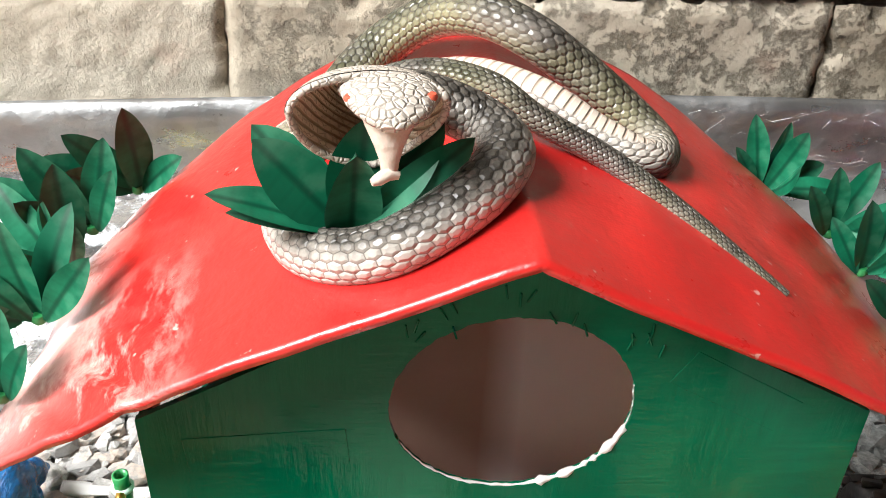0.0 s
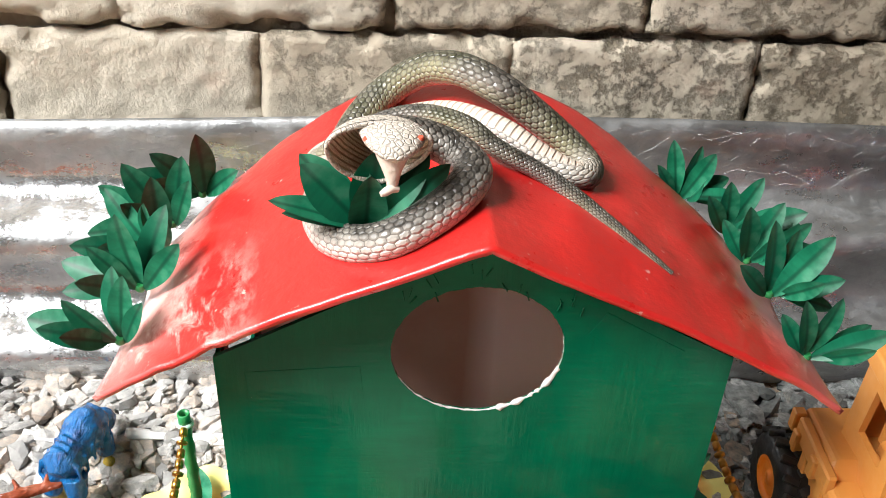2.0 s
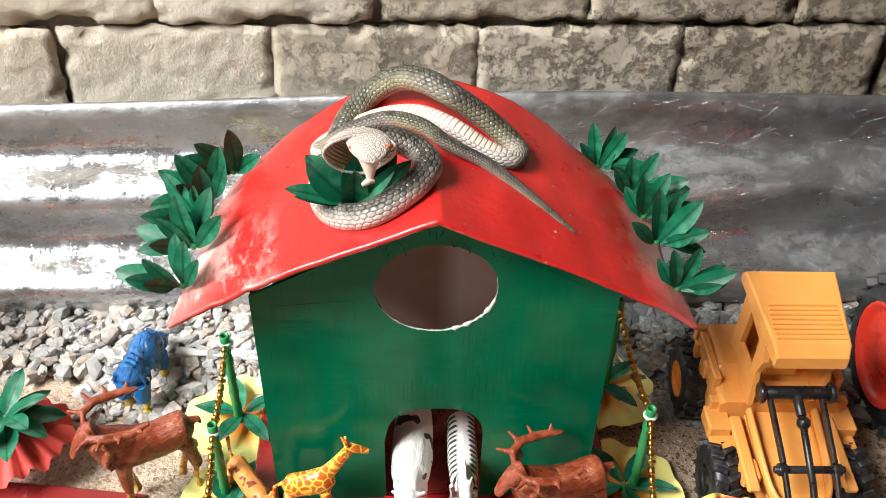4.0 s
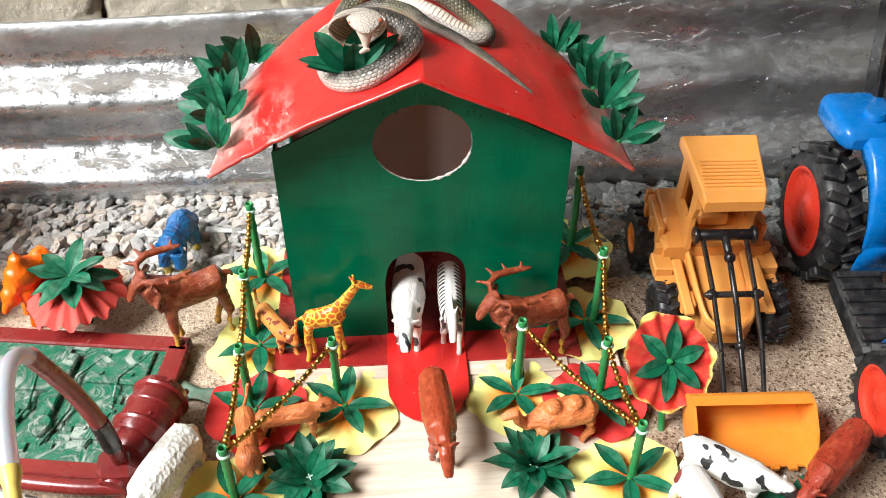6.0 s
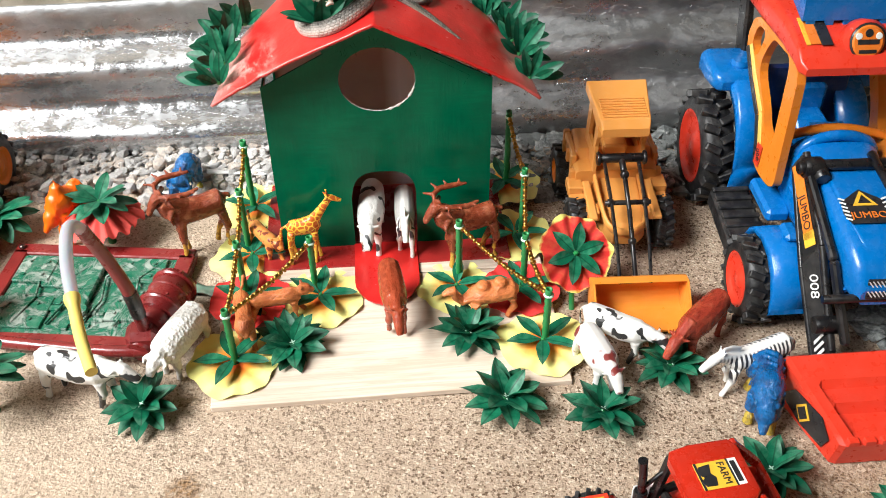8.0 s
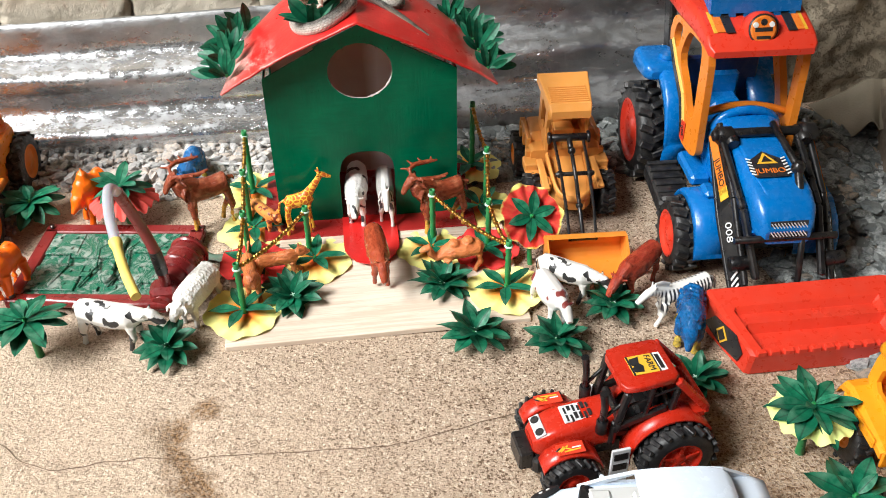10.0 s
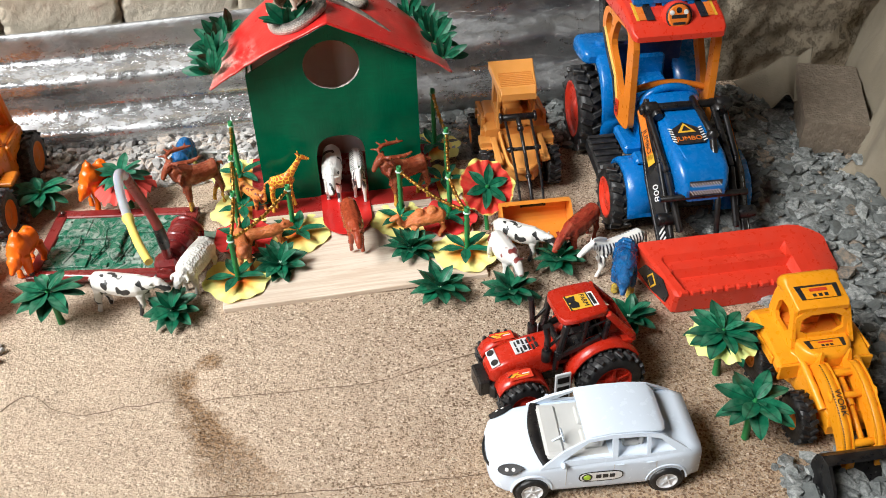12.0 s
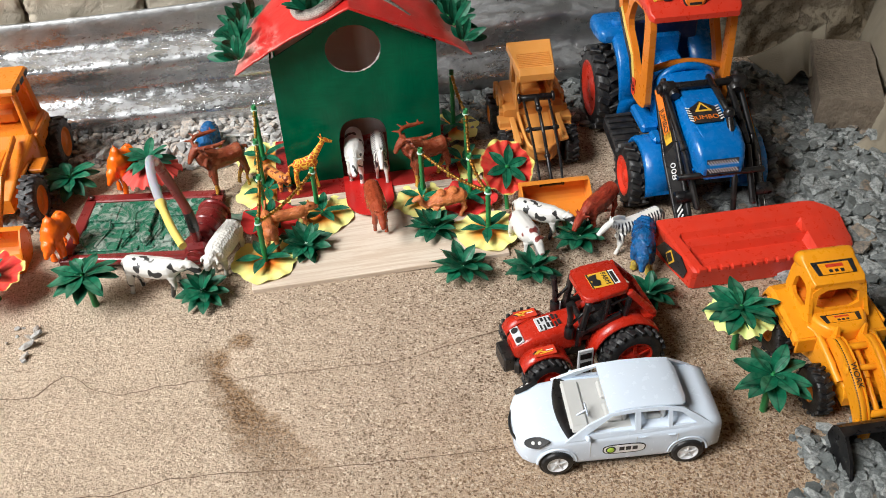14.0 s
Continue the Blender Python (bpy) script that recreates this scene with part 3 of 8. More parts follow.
# ---- mesh helpers ----
class Shape:
    """Vertices, faces and UVs of one mesh, gathered piece by piece."""

    def __init__(self):
        self.v, self.f, self.mi, self.sm, self.uv = [], [], [], [], {}

    def add(self, verts, faces, m=None, mat=0, smooth=True):
        k = len(self.v)
        self.v += [tuple(m @ Vector(p)) if m else tuple(p) for p in verts]
        for q in faces:
            self.f.append(tuple(i + k for i in q))
            self.mi.append(mat), self.sm.append(smooth)
        return self

    def box(self, c, s, m=None, mat=0, r=None, taper=1.0):
        """A box with chamfered edges; taper narrows its top in x and y."""
        hx, hy, hz = s[0] / 2, s[1] / 2, s[2] / 2
        r = min(hx, hy, hz) * 0.3 if r is None else min(r, min(hx, hy, hz) * 0.95)
        verts, idx = [], {}
        for sx in (-1, 1):
            for sy in (-1, 1):
                for sz in (-1, 1):
                    k = taper if sz > 0 else 1.0
                    for a in range(3):
                        d = [r, r, r]
                        d[a] = 0
                        idx[sx, sy, sz, a] = len(verts)
                        verts.append((c[0] + sx * (hx - d[0]) * k, c[1] + sy * (hy - d[1]) * k, c[2] + sz * (hz - d[2])))
        faces = []
        for a in range(3):
            b, d = (a + 1) % 3, (a + 2) % 3
            for s0 in (-1, 1):
                ring = []
                for p, q in ((-1, -1), (1, -1), (1, 1), (-1, 1)):
                    k = [0, 0, 0]
                    k[a], k[b], k[d] = s0, p, q
                    ring.append(idx[(*k, a)])
                faces.append(ring if s0 > 0 else ring[::-1])
            for p in (-1, 1):
                for q in (-1, 1):
                    lo, hi = [0, 0, 0], [0, 0, 0]
                    lo[a], hi[a] = -1, 1
                    lo[b] = hi[b] = p
                    lo[d] = hi[d] = q
                    quad = [idx[(*lo, b)], idx[(*hi, b)], idx[(*hi, d)], idx[(*lo, d)]]
                    faces.append(quad if p * q < 0 else quad[::-1])
        for sx in (-1, 1):
            for sy in (-1, 1):
                for sz in (-1, 1):
                    tri = [idx[sx, sy, sz, a] for a in range(3)]
                    faces.append(tri if sx * sy * sz > 0 else tri[::-1])
        return self.add(verts, faces, m, mat, False)

    def loft(self, rings, m=None, mat=0, smooth=True, caps=True, closed=True, uv=None):
        n = len(rings[0])
        verts = [p for ring in rings for p in ring]
        faces = []
        for i in range(len(rings) - 1):
            for j in range(n if closed else n - 1):
                k = (j + 1) % n
                faces.append((i * n + j, i * n + k, (i + 1) * n + k, (i + 1) * n + j))
        f0 = len(self.f)
        self.add(verts, faces, m, mat, smooth)
        if uv:
            for q in range(len(faces)):
                i, j = divmod(q, n if closed else n - 1)
                (u0, s0), (u1, s1), k = uv[i], uv[i + 1], 12.0 / n
                self.uv[f0 + q] = [(u0, j * k + s0), (u0, (j + 1) * k + s0), (u1, (j + 1) * k + s1), (u1, j * k + s1)]
        if caps and closed:
            self.add(rings[0], [tuple(range(n))[::-1]], m, mat, smooth)
            self.add(rings[-1], [tuple(range(n))], m, mat, smooth)
        return self

    def tube(self, pts, radii, n=10, m=None, mat=0, flat=1.0, caps=True, smooth=True, up=(0, 0, 1), uv=None):
        """A tube along points; flat squeezes it along up."""
        pts = [Vector(p) for p in pts]
        if not isinstance(radii, (list, tuple)):
            radii = [radii] * len(pts)
        rings = []
        for i, p in enumerate(pts):
            d = (pts[min(i + 1, len(pts) - 1)] - pts[max(i - 1, 0)]).normalized()
            u = Vector(up)
            u = u - d * u.dot(d)
            if u.length < 1e-4:
                u = Vector((0, 1, 0)) - d * d.y
            u.normalize()
            s = d.cross(u)
            r = radii[i] if isinstance(radii[i], (tuple, list)) else (radii[i], radii[i] * flat)
            # ring starts on the underside and runs round over the top
            rings.append([p + s * (-math.sin(a) * r[0]) + u * (-math.cos(a) * r[1]) for a in (math.tau * k / n for k in range(n))])
        return self.loft(rings, m, mat, smooth, caps, True, uv)

    def cyl(self, a, b, r, n=16, m=None, mat=0, r2=None, bevel=0.12):
        a, b = Vector(a), Vector(b)
        d = (b - a)
        r2 = r if r2 is None else r2
        k = min(r, r2) * bevel
        e = d.normalized() * min(k, d.length * 0.3)
        return self.tube([a, a + e * 0.01, a + e, b - e, b - e * 0.01, b], [r - k, r - k, r, r2, r2 - k, r2 - k], n, m, mat)

    def lathe(self, profile, n=24, m=None, mat=0, smooth=True, axis="y", caps=True):
        """Turns (radius, height) pairs round an axis."""
        rings = []
        for r, h in profile:
            ring = []
            for k in range(n):
                a = math.tau * k / n
                ring.append({"y": (r * math.cos(a), h, r * math.sin(a)), "z": (r * math.cos(a), r * math.sin(a), h), "x": (h, r * math.cos(a), r * math.sin(a))}[axis])
            rings.append(ring)
        return self.loft(rings, m, mat, smooth, caps)

    def ball(self, c, r, m=None, mat=0, n=12):
        r = r if isinstance(r, (tuple, list)) else (r, r, r)
        rings = []
        for i in range(1, n // 2):
            t = math.pi * i / (n // 2)
            rings.append([(c[0] + r[0] * math.sin(t) * math.cos(a), c[1] + r[1] * math.sin(t) * math.sin(a), c[2] - r[2] * math.cos(t)) for a in (math.tau * k / n for k in range(n))])
        return self.loft(rings, m, mat)

    def grid(self, fn, nu, nv, m=None, mat=0, smooth=True):
        verts = [fn(i / nu, j / nv) for i in range(nu + 1) for j in range(nv + 1)]
        w = nv + 1
        faces = [(i * w + j, (i + 1) * w + j, (i + 1) * w + j + 1, i * w + j + 1) for i in range(nu) for j in range(nv)]
        return self.add(verts, faces, m, mat, smooth)

    def slab(self, outline, thick, m=None, mat=0, smooth=False):
        """An outline in x, y drawn up by its thickness."""
        return self.loft([[(x, y, 0) for x, y in outline], [(x, y, thick) for x, y in outline]], m, mat, smooth)

    def mesh(self, name, mats):
        me = bpy.data.meshes.new(name)
        me.from_pydata(self.v, [], self.f)
        me.polygons.foreach_set("material_index", self.mi)
        me.polygons.foreach_set("use_smooth", self.sm)
        for mm in mats if isinstance(mats, (list, tuple)) else [mats]:
            me.materials.append(mm)
        if self.uv:
            layer = me.uv_layers.new(name="UVMap").data
            for fi, coords in self.uv.items():
                for k, li in enumerate(me.polygons[fi].loop_indices):
                    layer[li].uv = coords[k]
        me.update()
        return me


def thing(name, label, category, m=None, group="", kind=""):
    ob = new(name)
    ob.empty_display_size = 0.01
    ob.matrix_basis = m or Matrix()
    return tagged(ob, label, category, group, kind)


def part(name, shape, mats, parent, label="", m=None):
    me = shape if isinstance(shape, bpy.types.Mesh) else shape.mesh(name, mats)
    ob = new(name, me)
    ob.parent = parent
    if m:
        ob.matrix_basis = m
    return tagged(ob, label)


def solo(name, shape, mats, label, category, m=None, group="", kind=""):
    ob = new(name, shape.mesh(name, mats))
    ob.matrix_basis = m or Matrix()
    return tagged(ob, label, category, group, kind)


def at(x, y, z=0.0, heading=0.0, scale=1.0, rx=0.0, ry=0.0):
    return pose(x, y, z, rx, ry, heading) @ Matrix.Scale(scale, 4)


def lettering(text, size, m, mats, parent, name="lettering", depth=0.0002):
    c = bpy.data.curves.new(name, "FONT")
    c.body, c.size, c.align_x, c.align_y, c.extrude = text, size, "CENTER", "CENTER", depth
    tmp = bpy.data.objects.new(name, c)
    me = bpy.data.meshes.new_from_object(tmp)
    bpy.data.objects.remove(tmp)
    me.materials.clear()
    me.materials.append(mats)
    return part(name, me, None, parent, m=m)


def smooth_path(pts, per=6):
    """Catmull-Rom through control tuples of any length."""
    out = []
    for i in range(len(pts) - 1):
        p0, p1, p2, p3 = (pts[max(0, min(len(pts) - 1, i + k))] for k in (-1, 0, 1, 2))
        for s in range(per):
            t = s / per
            out.append(tuple(0.5 * (2 * b + (c - a) * t + (2 * a - 5 * b + 4 * c - d) * t * t + (3 * b - a - 3 * c + d) * t ** 3) for a, b, c, d in zip(p0, p1, p2, p3)))
    return out + [tuple(pts[-1])]


# ---- ground ----
def spaced(lo, hi, step):
    inner = list(np.arange(lo, hi + step / 2, step))
    out, d = [], 0.03
    while d < 90:
        out.append(d)
        d *= 1.9
    return [lo - d for d in out[::-1]] + inner + [hi + d for d in out]


def ground_height(x, y):
    near = max(0.0, 1 - max(abs(x) - 0.5, abs(y + 0.25) - 0.5, 0) * 2)
    z = (noise.noise((x * 16, y * 16, 3.1)) * 0.0022 + noise.noise((x * 55, y * 55, 7.7)) * 0.0009) * near
    trail = abs(x + 0.5 * y + 0.302)
    if -0.42 < y < -0.24:
        z -= 0.004 * max(0.0, 1 - trail / 0.02) * min(1, (y + 0.42) / 0.06) * min(1, (-0.24 - y) / 0.02)
    z -= 0.007 * math.exp(-((x + 0.172) ** 2 + (y + 0.262) ** 2) / 0.00016)
    return z - 0.001


gx, gy = spaced(-0.65, 0.8, 0.012), spaced(-0.9, 0.3, 0.012)
g = Shape()
g.add([(x, y, ground_height(x, y)) for x in gx for y in gy],
      [(i * len(gy) + j, (i + 1) * len(gy) + j, (i + 1) * len(gy) + j + 1, i * len(gy) + j + 1) for i in range(len(gx) - 1) for j in range(len(gy) - 1)])
solo("ground", g, M["sand"], "coarse dry builders' sand with a damp scraped trail", "ground", kind="structure")



def chips(name, label, areas, mats, seed, flat, size):
    """Loose stones heaped over areas (x, y, half x, half y, turn, count, lift), one joined mesh."""
    rnd = random.Random(seed)
    bm = bmesh.new()
    bmesh.ops.create_icosphere(bm, subdivisions=1, radius=1.0)
    base = [v.co.copy() for v in bm.verts]
    tris = [tuple(v.index for v in f.verts) for f in bm.faces]
    bm.free()
    s = Shape()
    for cx, cy, hx, hy, turn, count, lift in areas:
        ct, st = math.cos(radians(turn)), math.sin(radians(turn))
        for _ in range(count):
            a, b = rnd.uniform(-1, 1), rnd.uniform(-1, 1)
            edge = max(abs(a), abs(b)) + rnd.uniform(-0.25, 0.1)
            if edge > 1:
                continue
            x, y = cx + a * hx * ct - b * hy * st, cy + a * hx * st + b * hy * ct
            r = size * rnd.choice((0.4, 0.55, 0.55, 0.8, 1.0, 1.0, 1.5))
            sx, sy, sz = r * rnd.uniform(0.8, 1.5), r * rnd.uniform(0.5, 0.95), r * rnd.uniform(0.5, 1.0) * flat
            m = pose(x, y, ground_height(x, y) + sz * 0.3 + rnd.random() ** 2 * lift, rnd.uniform(-28, 28), rnd.uniform(-28, 28), rnd.uniform(0, 360))
            pts = []
            for p in base:
                k = rnd.uniform(0.72, 1.12)
                q = Vector((p.x * sx * k, p.y * sy * k, max(-0.7, min(0.7, p.z)) * sz * rnd.uniform(0.85, 1.1)))
                pts.append(q)
            s.add(pts, tris, m, 0, False)
    return solo(name, s, mats, label, "gravel", kind="stuff")


chips("gravel", "mixed grey and tan pebbles heaped along a steel sheet", [
    (-0.28, 0.145, 0.24, 0.040, 0, 4600, 0.010), (-0.16, 0.10, 0.07, 0.03, 0, 420, 0.003), (-0.42, 0.05, 0.06, 0.07, 0, 500, 0.005), (-0.41, -0.20, 0.06, 0.03, 0, 26, 0.002)], M["pebble"], 5, 0.85, 0.0058)
chips("slate_gravel", "loose flat grey slate chips around the sand bed", [
    (0.20, 0.115, 0.11, 0.055, 0, 620, 0.006), (0.53, -0.02, 0.09, 0.17, -12, 2600, 0.012), (0.50, -0.28, 0.10, 0.18, 8, 2600, 0.012),
    (0.45, -0.545, 0.13, 0.090, 0, 2000, 0.010), (0.50, -0.43, 0.09, 0.09, 0, 800, 0.008), (0.34, -0.560, 0.07, 0.060, 25, 800, 0.008), (0.24, -0.615, 0.16, 0.070, 0, 1500, 0.008), (0.34, 0.13, 0.14, 0.05, 0, 420, 0.006)], M["slate"], 9, 0.48, 0.0094)


# ---- back wall and sheet ----
WALL_Y = 0.262
wall = Shape()
wall.box((0.0, WALL_Y + 0.066, 1.20), (3.6, 0.12, 2.6), r=0.004)
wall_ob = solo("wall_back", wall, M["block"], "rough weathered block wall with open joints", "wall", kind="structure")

# unseen wall, added to keep sky light off the right side
side_wall_s = Shape()
side_wall_s.box((0.98, -1.2, 1.20), (0.12, 3.0, 2.6), r=0.004)
solo("wall_right", side_wall_s, M["yard"], "plain weathered block wall behind the canvas", "wall", kind="structure")

def pier_point(u, v, turn):
    """Rough stone face of the pier: front, or its left return."""
    z = -0.02 + 0.62 * v
    rough = noise.noise((u * 9, v * 9, 3 + turn)) * 0.012 + noise.noise((u * 28, v * 28, 5 + turn)) * 0.006
    if turn:
        return (0.482 - rough, 0.30 - 0.112 * u, z)
    return (0.482 + 0.50 * u + 0.010 * min(1, u * 20) * rough, 0.188 + rough * min(1, u * 30), z)


pier = Shape()
pier.grid(lambda u, v: pier_point(u, v, 0), 70, 80)
pier.grid(lambda u, v: pier_point(u, v, 1), 14, 80)
pier.box((0.76, 0.27, 0.29), (0.54, 0.10, 0.62), r=0.004)
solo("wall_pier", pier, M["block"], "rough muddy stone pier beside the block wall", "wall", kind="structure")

# unseen wall behind the camera, added for darker reflections
behind_s = Shape()
behind_s.box((-0.6, -2.1, 1.20), (3.2, 0.12, 2.6), r=0.004)
solo("wall_front", behind_s, M["yard"], "plain weathered block wall closing the yard", "wall", kind="structure")

# unseen slab, added to cut sky and sun over the right
shade_slab = Shape()
shade_slab.box((0.59, -0.85, 2.15), (3.42, 2.8, 0.10), r=0.01)
solo("ceiling", shade_slab, M["yard"], "plain porch roof over the yard", "ceiling", kind="structure")

SHEET_X0, SHEET_X1 = -0.75, 0.47


def sheet_point(u, s, side=0.0):
    """A point of the corrugated sheet: u along it, s up its slope."""
    x = SHEET_X0 + (SHEET_X1 - SHEET_X0) * u
    base = Vector((x, 0.166 + 0.412 * s, 0.004 + 0.911 * s))
    nrm = Vector((0, -0.911, 0.412))
    wave = 0.0095 * math.cos(math.tau * (s - 0.086) / 0.066)
    if s > 0.125:
        wave += (s - 0.125) * -0.25
    dent = noise.noise((x * 9, s * 14, 1.0)) * 0.0022
    # a kink where the sheet was once trodden on
    dent -= 0.006 * max(0.0, 1 - abs(x - 0.275 - 1.4 * (s - 0.075)) / 0.05) * max(0.0, 1 - abs(s - 0.080) / 0.022)
    top = 0.0035 * math.sin(x * 7.0 + 1.0) * max(0, (s - 0.09) / 0.055)
    return base + nrm * (wave + dent + side) + Vector((0, 0, top))


sh = Shape()
sh.grid(lambda u, v: sheet_point(u, v * 0.155), 90, 58)
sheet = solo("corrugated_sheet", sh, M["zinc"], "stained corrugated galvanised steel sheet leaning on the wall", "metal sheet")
mod = sheet.modifiers.new("thickness", "SOLIDIFY")
mod.thickness = 0.0012

# ---- board and base ----
PLANK = 0.006
board = Shape()
board.box((-0.003, -0.098, PLANK / 2 - 0.001), (0.273, 0.150, PLANK), r=0.0008)
solo("wooden_board", board, M["wood"], "pale planed wooden board with fine grain lying on sand", "board", m=at(0, 0, 0, 0.8))

house = thing("toy_house", "green painted cardboard toy house with a glossy red roof", "toy house")
base = Shape()
base.box((0.0, 0.035, 0.0045), (0.215, 0.125, 0.008), r=0.001)
part("base_board", base, M["deep_red"], house, "deep red painted base board")
path = Shape()
tongue = [(-0.0275, 0.0)] + [(0.0265 * math.sin(a) * (1.0 if abs(a) < 1.2 else 1.03), -0.050 - 0.030 * math.cos(a)) for a in (-math.pi / 2 + math.pi * k / 14 for k in range(15))] + [(0.0275, 0.0)]
path.slab([(x, y) for x, y in tongue], 0.0012, pose(-0.001, 0, 0.0087))
part("red_path", path, M["red_paint"], house, "glossy red painted tongue before the door")
for cx, w in ((-0.058, 0.068), (0.062, 0.070)):
    part("pale_strip", Shape().box((cx, -0.033, 0.0062), (w, 0.012, 0.0018), r=0.0004), M["wood"], house, "bare wooden edge strip")

HW, HD, ZB, ZE, ZA = 0.0905, 0.088, 0.008, 0.171, 0.219


def gable_wall(holes, y, eave=None, apex=None):
    """The outline of a gable wall with openings, as a flat mesh thickened backwards."""
    bm = bmesh.new()
    outline = [(-HW, ZB), (HW, ZB), (HW, eave or ZE), (0, apex or ZA), (-HW, eave or ZE)]
    loops = [outline] + holes
    edges = []
    for loop in loops:
        vs = [bm.verts.new((x, y, z)) for x, z in loop]
        edges += [bm.edges.new((vs[i], vs[(i + 1) % len(vs)])) for i in range(len(vs))]
    bmesh.ops.triangle_fill(bm, use_beauty=True, use_dissolve=False, edges=edges)
    bmesh.ops.recalc_face_normals(bm, faces=bm.faces)
    if sum(f.normal.y for f in bm.faces) > 0:
        bmesh.ops.reverse_faces(bm, faces=bm.faces)
    geom = bmesh.ops.extrude_face_region(bm, geom=bm.faces[:])
    bmesh.ops.translate(bm, verts=[v for v in geom["geom"] if isinstance(v, bmesh.types.BMVert)], vec=(0, 0.0018, 0))
    bmesh.ops.recalc_face_normals(bm, faces=bm.faces)
    me = bpy.data.meshes.new("gable")
    bm.to_mesh(me)
    bm.free()
    return me


rnd = random.Random(3)
oval = [(0.030 * math.cos(a) + rnd.uniform(-1, 1) * 0.00022, 0.1736 + 0.0280 * math.sin(a) + rnd.uniform(-1, 1) * 0.00022) for a in (math.tau * k / 130 for k in range(130))]
arch = [(0.0275, ZB + 0.0005), (0.0275, 0.060)] + [(0.0005 + 0.027 * math.copysign(abs(math.cos(a)) ** 0.7, math.cos(a)), 0.060 + 0.027 * abs(math.sin(a)) ** 0.75) for a in (math.pi * k / 16 for k in range(1, 16))] + [(-0.0275, 0.060), (-0.0275, ZB + 0.0005)]
front = gable_wall([oval, arch], 0.0)
front.materials.append(M["green_paint"])
part("front_wall", front, None, house, "glossy green gable with a round hole and arched doorway")
# back wall kept low: an unseen gap added under the roof admits light
back = gable_wall([], HD, 0.163, 0.165)
back.materials.append(M["card_two_tone"])
part("back_wall", back, None, house, "brown card inside of the back wall")
for sx in (-1, 1):
    side = Shape()
    # unseen opening added in each side to light the inside
    for y0, y1, z0, z1 in ((0.001, 0.010, ZB, ZE), (0.084, HD, ZB, ZE), (0.010, 0.084, ZB, 0.020 if sx > 0 else 0.122), (0.010, 0.084, 0.166, ZE)):
        side.box((sx * (HW - 0.0012), (y0 + y1) / 2, (z0 + z1) / 2), (0.0018, y1 - y0, z1 - z0), r=0.0002)
    part("side_wall", side, M["maroon"] if sx > 0 else M["green_paint"], house)
    lining = Shape()
    lining.box((sx * (HW - 0.0032), 0.006, (ZB + ZE) / 2), (0.0012, 0.007, ZE - ZB - 0.004), r=0.0002)
    part("lining", lining, M["card_pale"] if sx > 0 else M["card"], house, "pale card lining" if sx > 0 else "brown card lining")
floor_in = Shape()
floor_in.box((0, HD / 2, 0.0088), (2 * HW - 0.008, HD - 0.006, 0.0012), r=0.0002)
part("inner_floor", floor_in, M["maroon"], house)
# torn pale edge of the round hole
rim = Shape()
torn = oval[74:] + oval[:6]
pts = [(x * 0.996, 0.0006, 0.1736 + (z - 0.1736) * 0.996) for x, z in torn]
rad = [0.00022 + (0.0006 * rnd.random() ** 2 if z < 0.1656 and x > -0.022 else 0.0) + (0.0009 * rnd.random() ** 1.5 if x > 0.006 and z < 0.168 else 0) for x, z in torn]
rim.tube(pts, rad, 6)
part("hole_rim", rim, M["foam"], house, "torn whitish card edge")


# staples, tape and brush ridges under the green paint
rnd = random.Random(8)
STAPLE = Shape().box((0, 0, 0), (0.0005, 0.0006, 0.0040), r=0.0002).mesh("staple", M["green_paint"])
for k in range(18):
    x = rnd.uniform(-0.030, 0.034)
    z = 0.2085 - 0.40 * abs(x) + rnd.uniform(-0.005, 0.003)
    part("staple", STAPLE, None, house, m=pose(x, -0.0003, z, 0, rnd.uniform(-35, 35), 0))
for x, z, w, hh, turn in ((0.055, 0.178, 0.034, 0.011, -30), (-0.060, 0.160, 0.040, 0.012, 4), (-0.022, 0.206, 0.040, 0.006, 25), (0.022, 0.207, 0.036, 0.005, -26)):
    part("tape_patch", Shape().box((0, 0, 0), (w, 0.0005, hh), pose(x, 0.00010, z, 0, -turn, 0), r=0.0001), M["green_paint"], house, "painted-over tape")


def roof_edge(v):
    """Half width of the roof at depth v (0 front, 1 back)."""
    return 0.1275 - 0.006 * math.sin(min(1, v * 2.2) * math.pi / 2) - 0.030 * max(0, (v - 0.66) / 0.34) ** 1.7


def roof_point(u, v, low=0.0):
    """u from -1 (left eave) to 1 (right eave), v from front to back."""
    w = abs(u)
    x = u * roof_edge(v)
    y0 = -0.018 + 0.003 * w * w
    y1 = 0.106 + 0.004 * math.cos(u * 3.0)
    y = y0 + (y1 - y0) * v
    drop = 0.460 * abs(x) + 0.10 * max(0, w - 0.55) ** 2 * 0.127
    drop -= 0.010 * math.sin(w * math.pi) * (0.3 + 0.7 * v)
    if u > 0:
        drop += 0.007 * w
    curl = 0.0028 * max(0, (w - 0.80) / 0.2) ** 2 * min(1, v * 3) * (0.6 + 0.4 * math.sin(v * 17 + 1))
    z = 0.229 - drop - curl + noise.noise((x * 30, y * 30, 2)) * 0.0014
    z += noise.noise((x * 75, y * 45, 6)) * 0.0007 * (0.4 + w)
    bruise = max(0.0, 1 - math.hypot((x + 0.095) / 0.030, (y + 0.002) / 0.022))
    z += bruise * (0.0016 * math.sin(x * 420 + y * 300 + 3 * noise.noise((x * 60, y * 60, 1))) - 0.001)
    return (x, y, z - low)


roof = Shape()
roof.grid(lambda a, b: roof_point(a * 2 - 1, b), 130, 60)
roof_ob = part("roof", roof, M["red_paint"], house, "bent card roof in scuffed red gloss paint")
